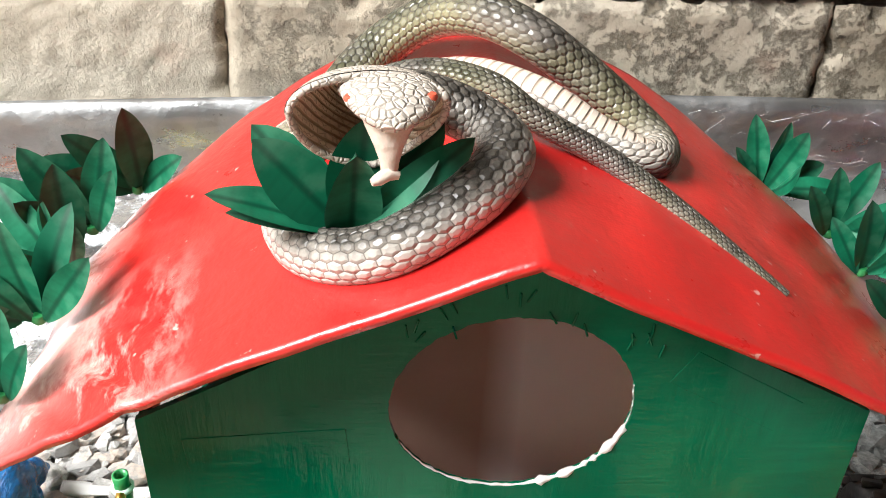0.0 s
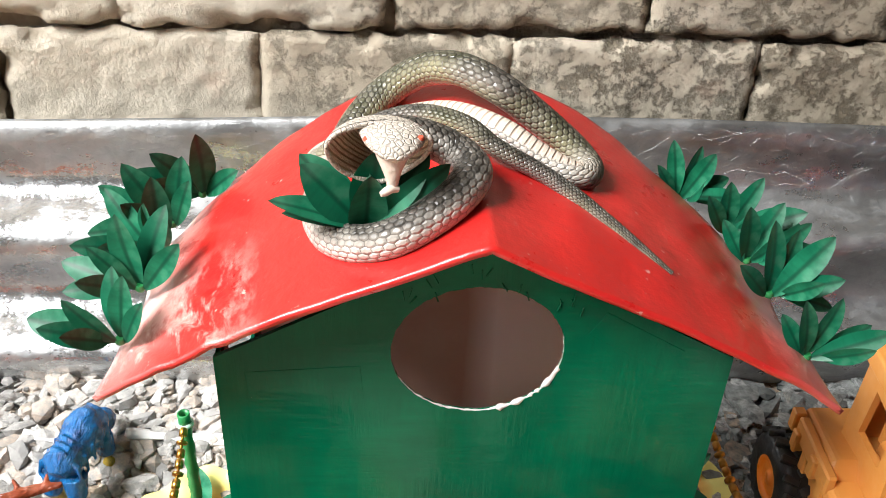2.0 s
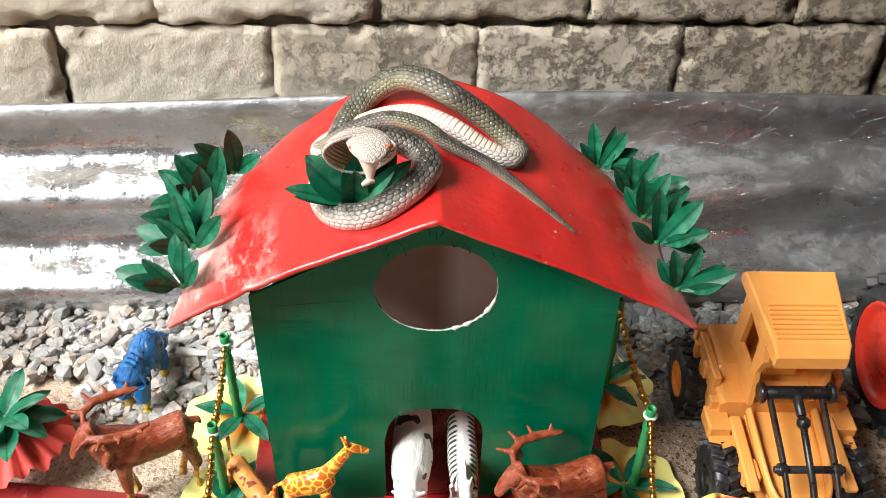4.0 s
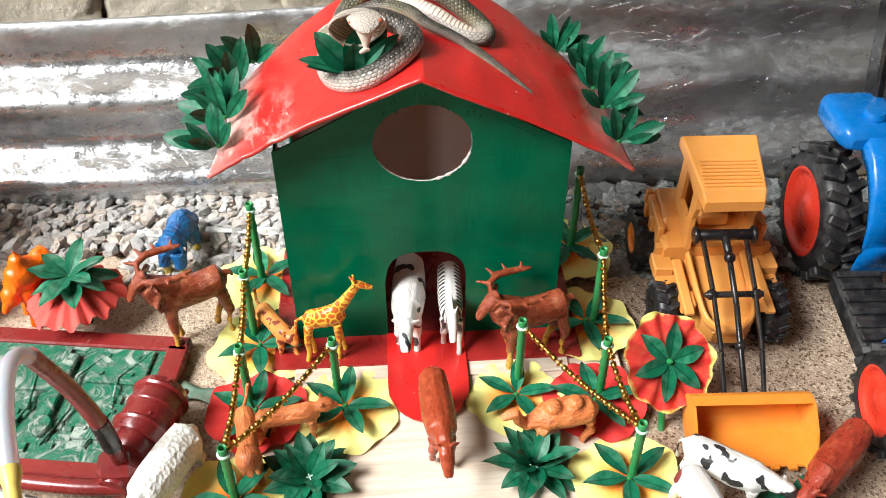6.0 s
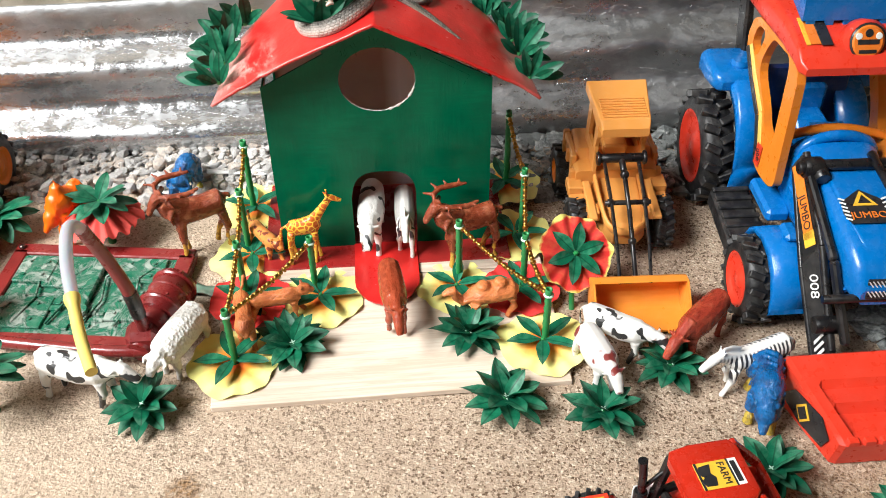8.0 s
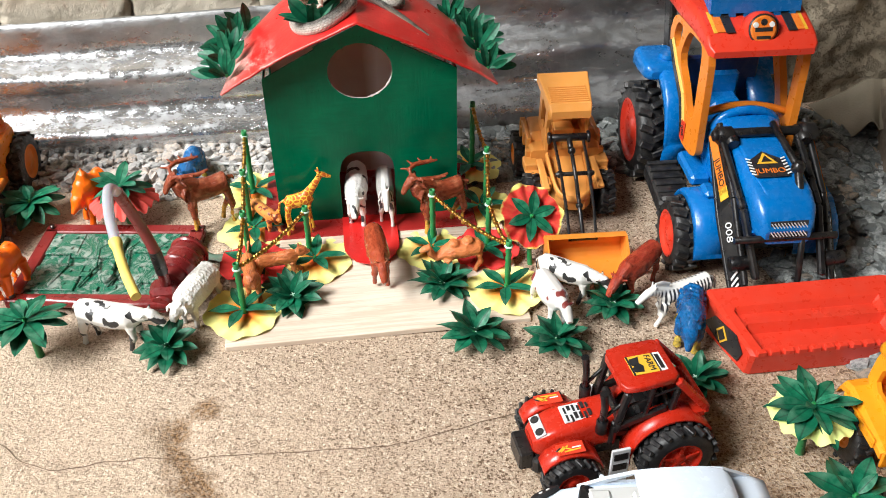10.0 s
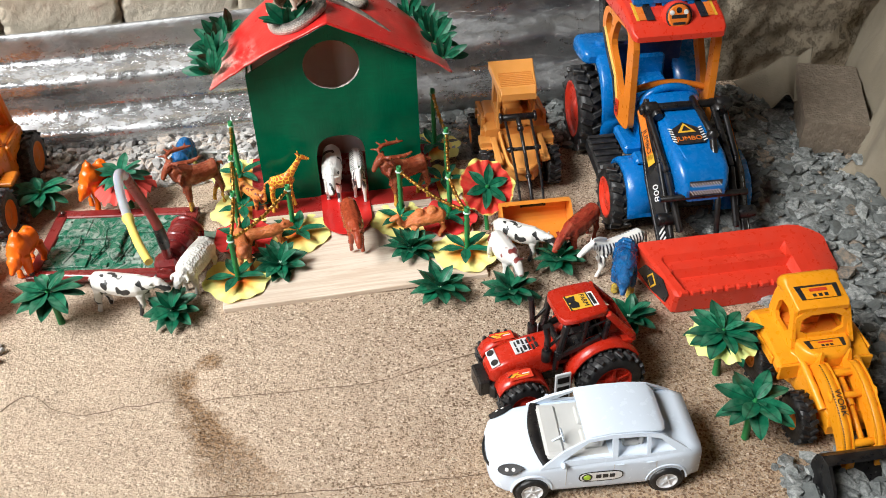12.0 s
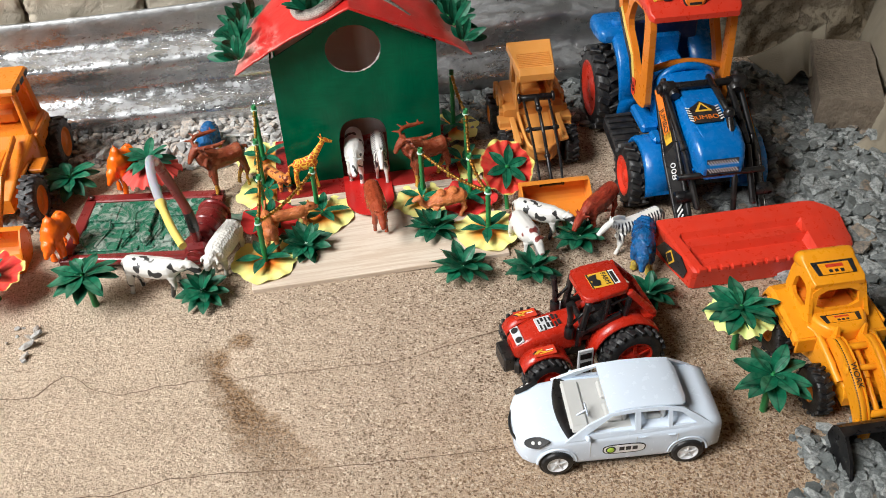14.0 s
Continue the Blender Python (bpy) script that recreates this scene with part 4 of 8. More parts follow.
mod = roof_ob.modifiers.new("thickness", "SOLIDIFY")
mod.thickness = 0.0022


# ---- rubber snake ----
SNAKE = [
    (-0.033, 0.020, 0.2480, 0.0052, 0), (-0.022, 0.027, 0.2430, 0.0062, 0), (-0.010, 0.027, 0.2375, 0.0066, 0), (-0.004, 0.018, 0.2345, 0.0067, 0),
    (-0.010, 0.007, 0.2315, 0.0067, 0), (-0.020, 0.000, 0.2270, 0.0067, 0), (-0.030, -0.002, 0.2220, 0.0067, 0), (-0.040, 0.002, 0.2170, 0.0067, 0),
    (-0.049, 0.012, 0.2130, 0.0067, 0), (-0.054, 0.027, 0.2110, 0.0067, 0), (-0.054, 0.044, 0.2115, 0.0067, 0), (-0.049, 0.066, 0.2140, 0.0067, 0), (-0.042, 0.084, 0.2200, 0.0067, 0),
    (-0.032, 0.093, 0.2275, 0.0067, 0), (-0.018, 0.091, 0.2375, 0.0067, 0), (-0.005, 0.080, 0.2430, 0.0066, 0), (0.008, 0.071, 0.2405, 0.0065, 0), (0.022, 0.069, 0.2310, 0.0063, 0),
    (0.036, 0.064, 0.2205, 0.0061, 0.6), (0.0425, 0.055, 0.2155, 0.0058, 2.4), (0.037, 0.046, 0.2170, 0.0055, 4.6), (0.024, 0.049, 0.2225, 0.0054, 6.0),
    (0.008, 0.057, 0.2300, 0.0053, 6.4), (-0.010, 0.071, 0.2290, 0.0052, 6.4), (-0.032, 0.078, 0.2210, 0.0050, 6.2), (-0.054, 0.072, 0.2115, 0.0048, 5.4),
    (-0.056, 0.058, 0.2160, 0.0046, 3.0), (-0.040, 0.056, 0.2290, 0.0045, 0.6), (-0.022, 0.054, 0.2365, 0.0044, 0), (-0.006, 0.045, 0.2380, 0.0040, 0),
    (0.006, 0.039, 0.2320, 0.0036, 0), (0.026, 0.036, 0.2215, 0.0032, 0), (0.046, 0.024, 0.2105, 0.0028, 0), (0.065, 0.010, 0.1992, 0.0022, 0),
]
body = smooth_path(SNAKE, 8)
run, u_at = 0.0, [(0.0, 0.0)]
for p, q in zip(body, body[1:]):
    run += (Vector(p[:3]) - Vector(q[:3])).length / max(0.0018, 0.0033 * min(1.0, q[3] / 0.0060))
    u_at.append((run, q[4]))
snake = thing("rubber_snake", "grey-brown scaly rubber cobra coiled on the red roof", "toy snake", Matrix.Translation((-0.030, 0.002, 0.2240)))
HERE = Matrix.Translation((0.030, -0.002, -0.2240))
sn = Shape()
sn.tube([p[:3] for p in body], [p[3] for p in body], 18, flat=0.95, uv=u_at)


part("body", sn, M["snake"], snake, "scaly coiled body with a thin tail", HERE)


# spread hood: a shallow bowl behind the head, open towards the front
HOOD_RIM = smooth_path([(-0.0355, 0.0105, 0.2355), (-0.0430, 0.0090, 0.2385), (-0.0475, 0.0070, 0.2435), (-0.0494, 0.0050, 0.2495), (-0.0475, 0.0045, 0.2536), (-0.0430, 0.0055, 0.2556), (-0.0365, 0.0080, 0.2560),
                        (-0.0280, 0.0080, 0.2562), (-0.0215, 0.0060, 0.2550), (-0.0190, 0.0045, 0.2525), (-0.0205, 0.0070, 0.2465), (-0.0260, 0.0090, 0.2405), (-0.0320, 0.0105, 0.2360), (-0.0355, 0.0105, 0.2355)], 4)
HOOD_BACK = Vector((-0.0345, 0.0205, 0.2475))


def hood_point(u, v, grow=0.0):
    o = Vector(HOOD_RIM[min(len(HOOD_RIM) - 1, round(u * (len(HOOD_RIM) - 1)))])
    d = o - HOOD_BACK
    p = HOOD_BACK + Vector((d.x * v ** 0.8, d.y * v ** 2.2, d.z * v ** 0.8))
    out = Vector((d.x, 0.006, d.z)).normalized()
    return p + out * grow * (1.0 - 0.35 * v)


HN = len(HOOD_RIM) - 1
hood = Shape()
hood.grid(lambda u, v: hood_point(u, v), HN, 10, mat=1)
hood.grid(lambda u, v: hood_point(1 - u, v, 0.0024), HN, 10)
hood.tube([hood_point(k / HN, 1.0, 0.0008) for k in range(HN + 1)], 0.00085, 8)
head = Shape()
# flat spade-shaped head, snout tipped down, over a pale throat and tongue
head.tube([(-0.0335, 0.0165, 0.2500), (-0.0318, 0.0110, 0.2538), (-0.0300, 0.0060, 0.2548), (-0.0294, 0.0010, 0.2545), (-0.0294, -0.0025, 0.2538), (-0.0297, -0.0050, 0.2528), (-0.0299, -0.0062, 0.2520)],
        [(0.0075, 0.0026), (0.0090, 0.0028), (0.0098, 0.0029), (0.0092, 0.0029), (0.0074, 0.0027), (0.0046, 0.0022), (0.0018, 0.0011)], 20)
jaw = Shape()
jaw.tube([(-0.0298, 0.0015, 0.2535), (-0.0300, -0.0005, 0.2500), (-0.0300, -0.0012, 0.2460), (-0.0299, -0.0016, 0.2425), (-0.0300, -0.0020, 0.2402)], [(0.0066, 0.0034), (0.0048, 0.0028), (0.0030, 0.0022), (0.0019, 0.0016), (0.0017, 0.0014)], 12, up=(0, -1, 0))
jaw.tube([(-0.0280, -0.0024, 0.2400), (-0.0302, -0.0026, 0.2406), (-0.0322, -0.0034, 0.2395), (-0.0335, -0.0040, 0.2392)], [0.0009, 0.0016, 0.0013, 0.0008], 8)
head_scales = Nodes("rubber_head", 0.45)
cellmap = head_scales.voronoi(560.0, feature="DISTANCE_TO_EDGE")
M["snake_head"] = head_scales.colour(head_scales.mix(head_scales.ramp(cellmap, 0.0, 0.05), (0.30, 0.25, 0.21), head_scales.mix(head_scales.noise(150.0), (0.46, 0.40, 0.34), (0.68, 0.62, 0.54)))).bump(head_scales.ramp(cellmap, 0.0, 0.2), 0.0005, 0.7).m
part("hood", hood, [M["snake_head"], M["hood_inside"]], snake, "spread hood with a ribbed pale inside", HERE)
head_ob = part("head", head, M["snake_head"], snake, "flat scaly head", HERE)
part("jaw", jaw, M["snake_pale"], head_ob, "pale open jaw and tongue")
for ex, ez in ((-0.0376, 0.2550), (-0.0218, 0.2555)):
    part("eye", Shape().ball((ex, 0.0010, ez), (0.0013, 0.0013, 0.0011), None, 0, 8), M["snake_eye"], head_ob, "red painted eye")


# ---- artificial plants ----
def leaf_mesh(name, length, width, fold=0.35, droop=0.18, tip=0.8, mats=None):
    """One pointed leaf, folded along its rib, growing along +x."""
    s = Shape()

    def fn(u, v):
        w = width * 0.5 * (math.sin(math.pi * min(1, u ** tip)) ** 0.8 + 0.10 * (1 - u))
        k = v * 2 - 1
        return (u * length, k * w, abs(k) * w * fold - droop * length * u * u + 0.02 * length * math.sin(u * 9) * k)

    s.grid(fn, 8, 4)
    me = s.mesh(name, mats or M["leaf"])
    return me


LEAF = leaf_mesh("leaf", 0.030, 0.0128, 0.26, 0.12, 0.92)
LEAF_BIG = leaf_mesh("leaf", 0.035, 0.0140, 0.22, 0.10, 1.0)
CORE = Shape().tube([(0, 0, -0.004), (0, 0, 0.002), (0, 0, 0.005)], [0.0022, 0.0028, 0.0012], 8).mesh("stem", M["stem"])


CROSS = Shape().box((0, 0, 0), (0.0075, 0.0009, 0.0009), r=0.0003).box((0, 0, 0), (0.0009, 0.0075, 0.0010), r=0.0003).mesh("stem_cross", M["white_plug"])


def rosette(name, label, m, tiers, leaf, seed=0, stem=0.0, group="", disc=None, category="artificial plant"):
    """A plant of leaves in tiers (count, rise in degrees, size, height) on a stem."""
    rnd = random.Random(seed)
    ob = thing(name, label, category, m, group)
    if stem:
        s = Shape().tube([(0.002, 0, -0.003), (0.001, 0.001, stem * 0.5), (0, 0, stem)], [0.0038, 0.0032, 0.0030], 8)
        part("stem", s, M["stem"], ob)
    part("crown", CORE, None, ob, m=pose(0, 0, stem))
    for n, rise, size, up in tiers:
        a0 = rnd.uniform(0, 360)
        for k in range(n):
            a = a0 + 360 * k / n + rnd.uniform(-9, 9)
            r = rise + rnd.uniform(-9, 9)
            part("leaf", leaf, None, ob, m=pose(0, 0, stem + up, 0, 0, a) @ pose(0.001, 0, 0, rnd.uniform(-12, 12), -r, 0) @ Matrix.Scale(size * rnd.uniform(0.9, 1.08), 4))
    if group == "succulents in the sand":
        part("stem_cross", CROSS, None, ob, "pale crossed stem end", pose(0, 0, stem + 0.0052, rnd.uniform(-8, 8), rnd.uniform(-8, 8), rnd.uniform(0, 90)))
    if disc:
        part("petal_disc", disc[0], None, ob, disc[1], m=pose(0, 0, stem - 0.002))
    return ob


GROUND_TIERS = ((9, 6, 1.0, 0.001), (8, 27, 0.95, 0.003), (5, 52, 0.78, 0.004))
for i, (x, y, sc, tilt_x, tilt_y) in enumerate((
        (-0.185, -0.172, 0.95, 12, -8), (-0.079, -0.118, 1.0, 22, 0), (0.060, -0.120, 1.0, 10, 10), (0.080, -0.190, 1.05, 22, 0),
        (0.150, -0.208, 1.0, 20, -4), (0.212, -0.168, 1.0, 16, 0), (0.256, -0.268, 0.95, 10, 6))):
    rosette("succulent_plant", "dark green plastic succulent rosette set in the sand", at(x, y, 0.004, i * 37, sc) @ pose(0, 0, 0, tilt_x * 0.6, tilt_y), GROUND_TIERS, LEAF, i, 0.004, "succulents in the sand")


def petal_mesh(name, radius, ruffle, lobes, cup, mats, seed=0):
    """A ruffled fabric disc."""
    s = Shape()

    def fn(u, v):
        a = math.tau * u
        r = radius * v * (1 + 0.05 * math.sin(a * lobes + seed) * v + 0.03 * math.sin(a * 3 + seed * 2))
        z = ruffle * v * v * math.sin(a * lobes * 2 + seed) + cup * v * v + 0.0012
        return (r * math.cos(a), r * math.sin(a), z)

    s.grid(fn, 72, 9)
    me = s.mesh(name, mats)
    return me


DISC_YELLOW = petal_mesh("petal_disc", 0.0355, 0.0013, 6, 0.001, M["yellow_petal"])
DISC_RED = petal_mesh("petal_disc", 0.033, 0.0016, 6, 0.003, M["red_petal"], 2)
DISC_RIM = petal_mesh("petal_disc", 0.038, 0.0024, 7, 0.004, M["rim_petal"], 1)
DISC_CORAL = petal_mesh("petal_disc", 0.034, 0.0036, 9, -0.014, M["coral_petal"], 4)
DISC_LIME = petal_mesh("petal_disc", 0.030, 0.0022, 7, -0.006, M["lime_petal"], 3)

# tall plants on stems
TALL = ((9, -4, 1.0, 0.0), (8, 12, 0.95, 0.002), (3, 40, 0.55, 0.004))
rosette("palm_plant", "green plastic palm with a pale yellow petal disc in sand", at(0.313, -0.345, 0, 20), TALL, LEAF_BIG, 21, 0.050, "palms on stems", (DISC_LIME, "lime yellow fabric disc"))
rosette("palm_plant", "green plastic palm on a bare green stem in sand", at(0.309, -0.424, 0, 75), TALL, LEAF_BIG, 22, 0.045, "palms on stems")
rosette("palm_plant", "drooping green plastic palm beside a toy cow", at(-0.300, -0.160, 0, 10), TALL, LEAF_BIG, 23, 0.040, "palms on stems")
rosette("palm_plant", "green plastic palm before an orange toy loader", at(-0.348, 0.050, 0, 40), TALL, LEAF_BIG, 24, 0.022, "palms on stems")
rosette("flower_plant", "coral fabric flower with green leaves on a stem", at(-0.251, 0.036, 0, 15, 1, -2, 0), ((8, -2, 0.92, 0.003), (6, 24, 0.85, 0.005)), LEAF_BIG, 25, 0.040, "", (DISC_CORAL, "coral red frilled petals"), "artificial flower")
rosette("flower_plant", "yellow and red fabric flower at the sand's edge", at(-0.405, -0.128, 0, 15), ((5, 25, 0.85, 0.004),), LEAF, 27, 0.03, "", (DISC_RIM, "red petals with a yellow rim"), "artificial flower")
tilted = thing("flower_plant", "large red fabric flower with yellow rim tilted on a stem", "artificial flower", at(0.149, -0.083, 0))
part("stem", Shape().tube([(0.002, -0.004, -0.002), (0.002, 0.004, 0.016), (0.005, 0.020, 0.037)], 0.0024, 8), M["stem"], tilted)
FACE = pose(0.005, 0.020, 0.038, 42, 8, 10) @ Matrix.Scale(0.84, 4)
part("petal_disc", DISC_RIM, None, tilted, "red petals with a yellow rim", FACE)
part("crown", CORE, None, tilted, "", FACE @ pose(0, 0, 0.004))
for k in range(6):
    part("leaf", LEAF, None, tilted, "", FACE @ pose(0, 0, 0.005, 0, 0, 60 * k + 15) @ pose(0.002, 0, 0, 0, -10, 0))

# leaf sprigs along the eaves and inside the snake's coil
def oval_leaf(name, length, width, bend):
    q = Shape()

    def fn(u, v):
        w = width * 0.5 * (math.sin(math.pi * u ** 1.22) ** 0.68 + 0.13 * (1 - u) ** 2)
        k = v * 2 - 1
        return (u * length, k * w, abs(k) ** 1.5 * w * 0.22 - bend * length * u * u)

    q.grid(fn, 16, 6)
    return q.mesh(name, M["leaf"])


LEAF_OVAL = oval_leaf("leaf", 0.026, 0.0100, 0.14)
LEAF_ROUND = Shape()
LEAF_ROUND.grid(lambda u, v: (u * 0.026, (v * 2 - 1) * 0.0055 * (math.sin(math.pi * u ** 0.65) ** 0.55), abs(v * 2 - 1) ** 1.5 * 0.0016 - 0.0022 * u * u), 14, 6)
LEAF_ROUND = LEAF_ROUND.mesh("leaf", M["leaf"])
LEAF_LONG = oval_leaf("leaf", 0.026, 0.0078, 0.22)
TUFT = Shape().ball((0, 0, 0), (0.0022, 0.0022, 0.0018), None, 0, 8).mesh("tuft", M["stem"])


def blade(parent, base, tip, face, mesh=None, wide=1.0):
    """One leaf from base to tip, its upper side turned towards face."""
    base, tip = Vector(base), Vector(tip)
    d = tip - base
    ax = d.normalized()
    nz = (Vector(face) - ax * Vector(face).dot(ax)).normalized()
    ny = nz.cross(ax)
    m = Matrix((ax, ny, nz)).transposed().to_4x4()
    k = d.length / 0.026
    part("leaf", mesh or LEAF_OVAL, None, parent, m=Matrix.Translation(base) @ m @ Matrix.Diagonal((k, k * wide, k, 1.0)))


rnd = random.Random(77)
SPRIGS = ((-1, ((-0.1215, 0.004, 0.1755), (-0.1205, 0.031, 0.1775), (-0.1185, 0.052, 0.1795), (-0.1165, 0.071, 0.1790), (-0.1085, 0.094, 0.1790))),
          (1, ((0.1210, 0.008, 0.1650), (0.1170, 0.040, 0.1690), (0.1140, 0.060, 0.1710), (0.1105, 0.078, 0.1730), (0.0955, 0.102, 0.1745))))
for side, spots in SPRIGS:
    for i, base in enumerate(spots):
        ob = thing("leaf_sprig", "dark green fabric leaf sprig stuck on the roof edge", "artificial plant", Matrix.Translation(base), "sprigs on the roof edge")
        part("tuft", TUFT, None, ob)
        for j, out in enumerate((-24, -4, 18, 40, 62, 88, 26)):
            a = radians(out + rnd.uniform(-10, 10))
            depth = rnd.uniform(-0.55, 0.25) if j != 6 else -0.95
            d = Vector((side * math.sin(a), depth, math.cos(a))).normalized()
            size = rnd.uniform(0.0230, 0.0320) * (0.8 if j in (0, 6) else 1.0)
            start = Vector((side * 0.0010 * (j - 2), 0.0012 * (j % 3 - 1), 0.0))
            face = Vector((side * rnd.uniform(-0.5, 0.5), -0.8, rnd.uniform(0.3, 1.0)))
            blade(ob, start, start + d * size, face, LEAF_LONG, rnd.uniform(0.95, 1.25))
coil = thing("leaf_sprig", "dark green leaf sprig standing inside the snake's coil", "artificial plant", Matrix.Translation((-0.0385, 0.0100, 0.2175)))
part("tuft", TUFT, None, coil)
for tip, face, k in (((-0.066, 0.004, 0.2345), (0.1, -0.35, 1), 0.72), ((-0.063, 0.005, 0.2292), (0.1, -0.3, 1), 0.7), ((-0.0575, 0.0125, 0.2432), (0.4, -1, 0.5), 1.0), ((-0.0568, 0.008, 0.2415), (0.3, -1, 0.5), 1.15),
                     ((-0.0365, 0.0045, 0.2400), (0.25, -1, 0.35), 1.3), ((-0.0340, 0.0085, 0.2450), (0.2, -1, 0.4), 1.35), ((-0.0125, 0.0065, 0.2415), (0.2, -1.0, 0.35), 0.75), ((-0.0200, 0.0110, 0.2445), (-0.4, -1, 0.5), 1.0), ((-0.0260, 0.0090, 0.2330), (-0.2, -1, 0.6), 1.2), ((-0.0300, 0.0130, 0.2380), (-0.2, -1, 0.6), 1.2)):
    blade(coil, (0, 0, 0), Vector(tip) - Vector((-0.0385, 0.0100, 0.2175)), face, LEAF_ROUND if k == 1.3 else None, k)

# ---- flower bed with posts and bead chains ----
POSTS = []


def post_flower(x, y, top, disc, kind, dx, dy, seed, size=1.0):
    ob = rosette("flower_plant", f"{kind} fabric flower with a green twisted post", at(x + dx, y + dy, PLANK + 0.001, seed * 29, size), (), LEAF, seed, 0.0, "flowers before the house", (disc, f"{kind} ruffled petals"), "artificial flower")
    rnd = random.Random(seed)
    for k in range(5):
        part("leaf", LEAF, None, ob, m=pose(-dx * 0, 0, 0.004, 0, 0, 72 * k + rnd.uniform(-10, 10)) @ pose(0.002, 0, 0, 0, -9 - rnd.uniform(0, 10), 0) @ Matrix.Diagonal((0.98, 0.80, 0.9, 1)))
    p = thing("bead_post", "thin green twisted post with a pale collar", "post", at(x, y, PLANK), "posts along the path")
    s = Shape()
    h = top - PLANK
    rings = []
    for i in range(15):
        z = h * i / 14
        rings.append([(0.0027 * (1 + 0.2 * math.cos(3 * (a - z * 260))) * math.cos(a), 0.0027 * (1 + 0.16 * math.cos(3 * (a - z * 260))) * math.sin(a), z) for a in (math.tau * j / 12 for j in range(12))])
    s.loft(rings)
    part("shaft", s, M["stem"], p)
    tip = Shape().lathe([(0.0024, h - 0.001), (0.0027, h), (0.0029, h + 0.0050), (0.0022, h + 0.0052), (0.0020, h + 0.0010)], 12, axis="z", caps=False)
    part("socket", tip, M["stem"], p, "hollow green tube end")
    part("collar", Shape().lathe([(0.0028, h - 0.0022), (0.0040, h - 0.0016), (0.0041, h - 0.0006), (0.0029, h)], 12, axis="z", caps=False), M["white_plug"], p, "pale frosted collar")
    POSTS.append((x, y, top))


post_flower(-0.122, 0.063, 0.078, DISC_YELLOW, "yellow", 0.002, 0.002, 1)
post_flower(-0.122, 0.004, 0.068, DISC_YELLOW, "yellow", 0.004, -0.010, 2)
post_flower(-0.120, -0.056, 0.060, DISC_RED, "red", 0.004, -0.008, 3)
post_flower(-0.122, -0.132, 0.058, DISC_YELLOW, "yellow", -0.001, 0.0, 4)
post_flower(-0.062, -0.052, 0.058, DISC_YELLOW, "yellow", 0.005, -0.012, 5)
post_flower(0.118, 0.084, 0.082, DISC_YELLOW, "yellow", -0.003, 0.0, 6)
post_flower(0.121, 0.003, 0.075, DISC_YELLOW, "yellow", -0.006, 0.0, 7)
post_flower(0.113, -0.063, 0.058, DISC_RED, "red", -0.004, -0.006, 8)
post_flower(0.121, -0.129, 0.057, DISC_YELLOW, "yellow", -0.002, -0.002, 9)
post_flower(0.060, -0.049, 0.064, DISC_YELLOW, "yellow", -0.003, -0.012, 10, 0.9)


def bead_chain(stops, sag):
    s = Shape()
    for a, b in zip(stops, stops[1:]):
        a, b = Vector(a), Vector(b)
        n = int((b - a).length / 0.0046)
        line = [a.lerp(b, k / n) - Vector((0, 0, sag * math.sin(math.pi * k / n))) for k in range(n + 1)]
        s.tube(line, 0.0007, 6)
        for k, p in enumerate(line):
            d = (line[min(k + 1, n)] - line[max(k - 1, 0)]).normalized()
            if k % 3 == 2:
                s.tube([p - d * 0.0010, p - d * 0.0004, p + d * 0.0004, p + d * 0.0010], [0.0010, 0.0026, 0.0026, 0.0010], 8)
            else:
                s.tube([p - d * 0.0021, p - d * 0.0017, p + d * 0.0017, p + d * 0.0021], [0.0010, 0.0019, 0.0019, 0.0010], 8)
    return solo("bead_chain", s, M["gold"], "string of small gold beads hung between green posts", "bead chain", group="bead chains")


bead_chain(POSTS[:5], 0.006)
bead_chain(POSTS[5:], 0.006)


# ---- toy animals ----
def figure(name, label, shape, mats, m, voxel=0.0011, smooth=4, category="toy animal", group=""):
    """A moulded one-piece figure: its rough limbs fused into one skin."""
    ob = solo(name, shape, mats, label, category, m, group)
    r = ob.modifiers.new("fuse", "REMESH")
    r.mode, r.voxel_size, r.use_smooth_shade = "VOXEL", voxel, True
    k = ob.modifiers.new("soften", "SMOOTH")
    k.factor, k.iterations = 0.5, smooth
    return ob


def legs(s, spots, top, r0, r1, hoof=1.25):
    """Four legs: (x, y, foot shift, knee shift)."""
    for x, y, fx, kx in spots:
        s.tube([(x, y * 0.8, top), (x + kx, y, top * 0.55), (x + fx * 0.6, y, top * 0.28), (x + fx, y, top * 0.08), (x + fx * 1.05, y, 0.0)],
               [r0 * 1.35, r0, r1, r1 * 1.05, r1 * hoof], 8)


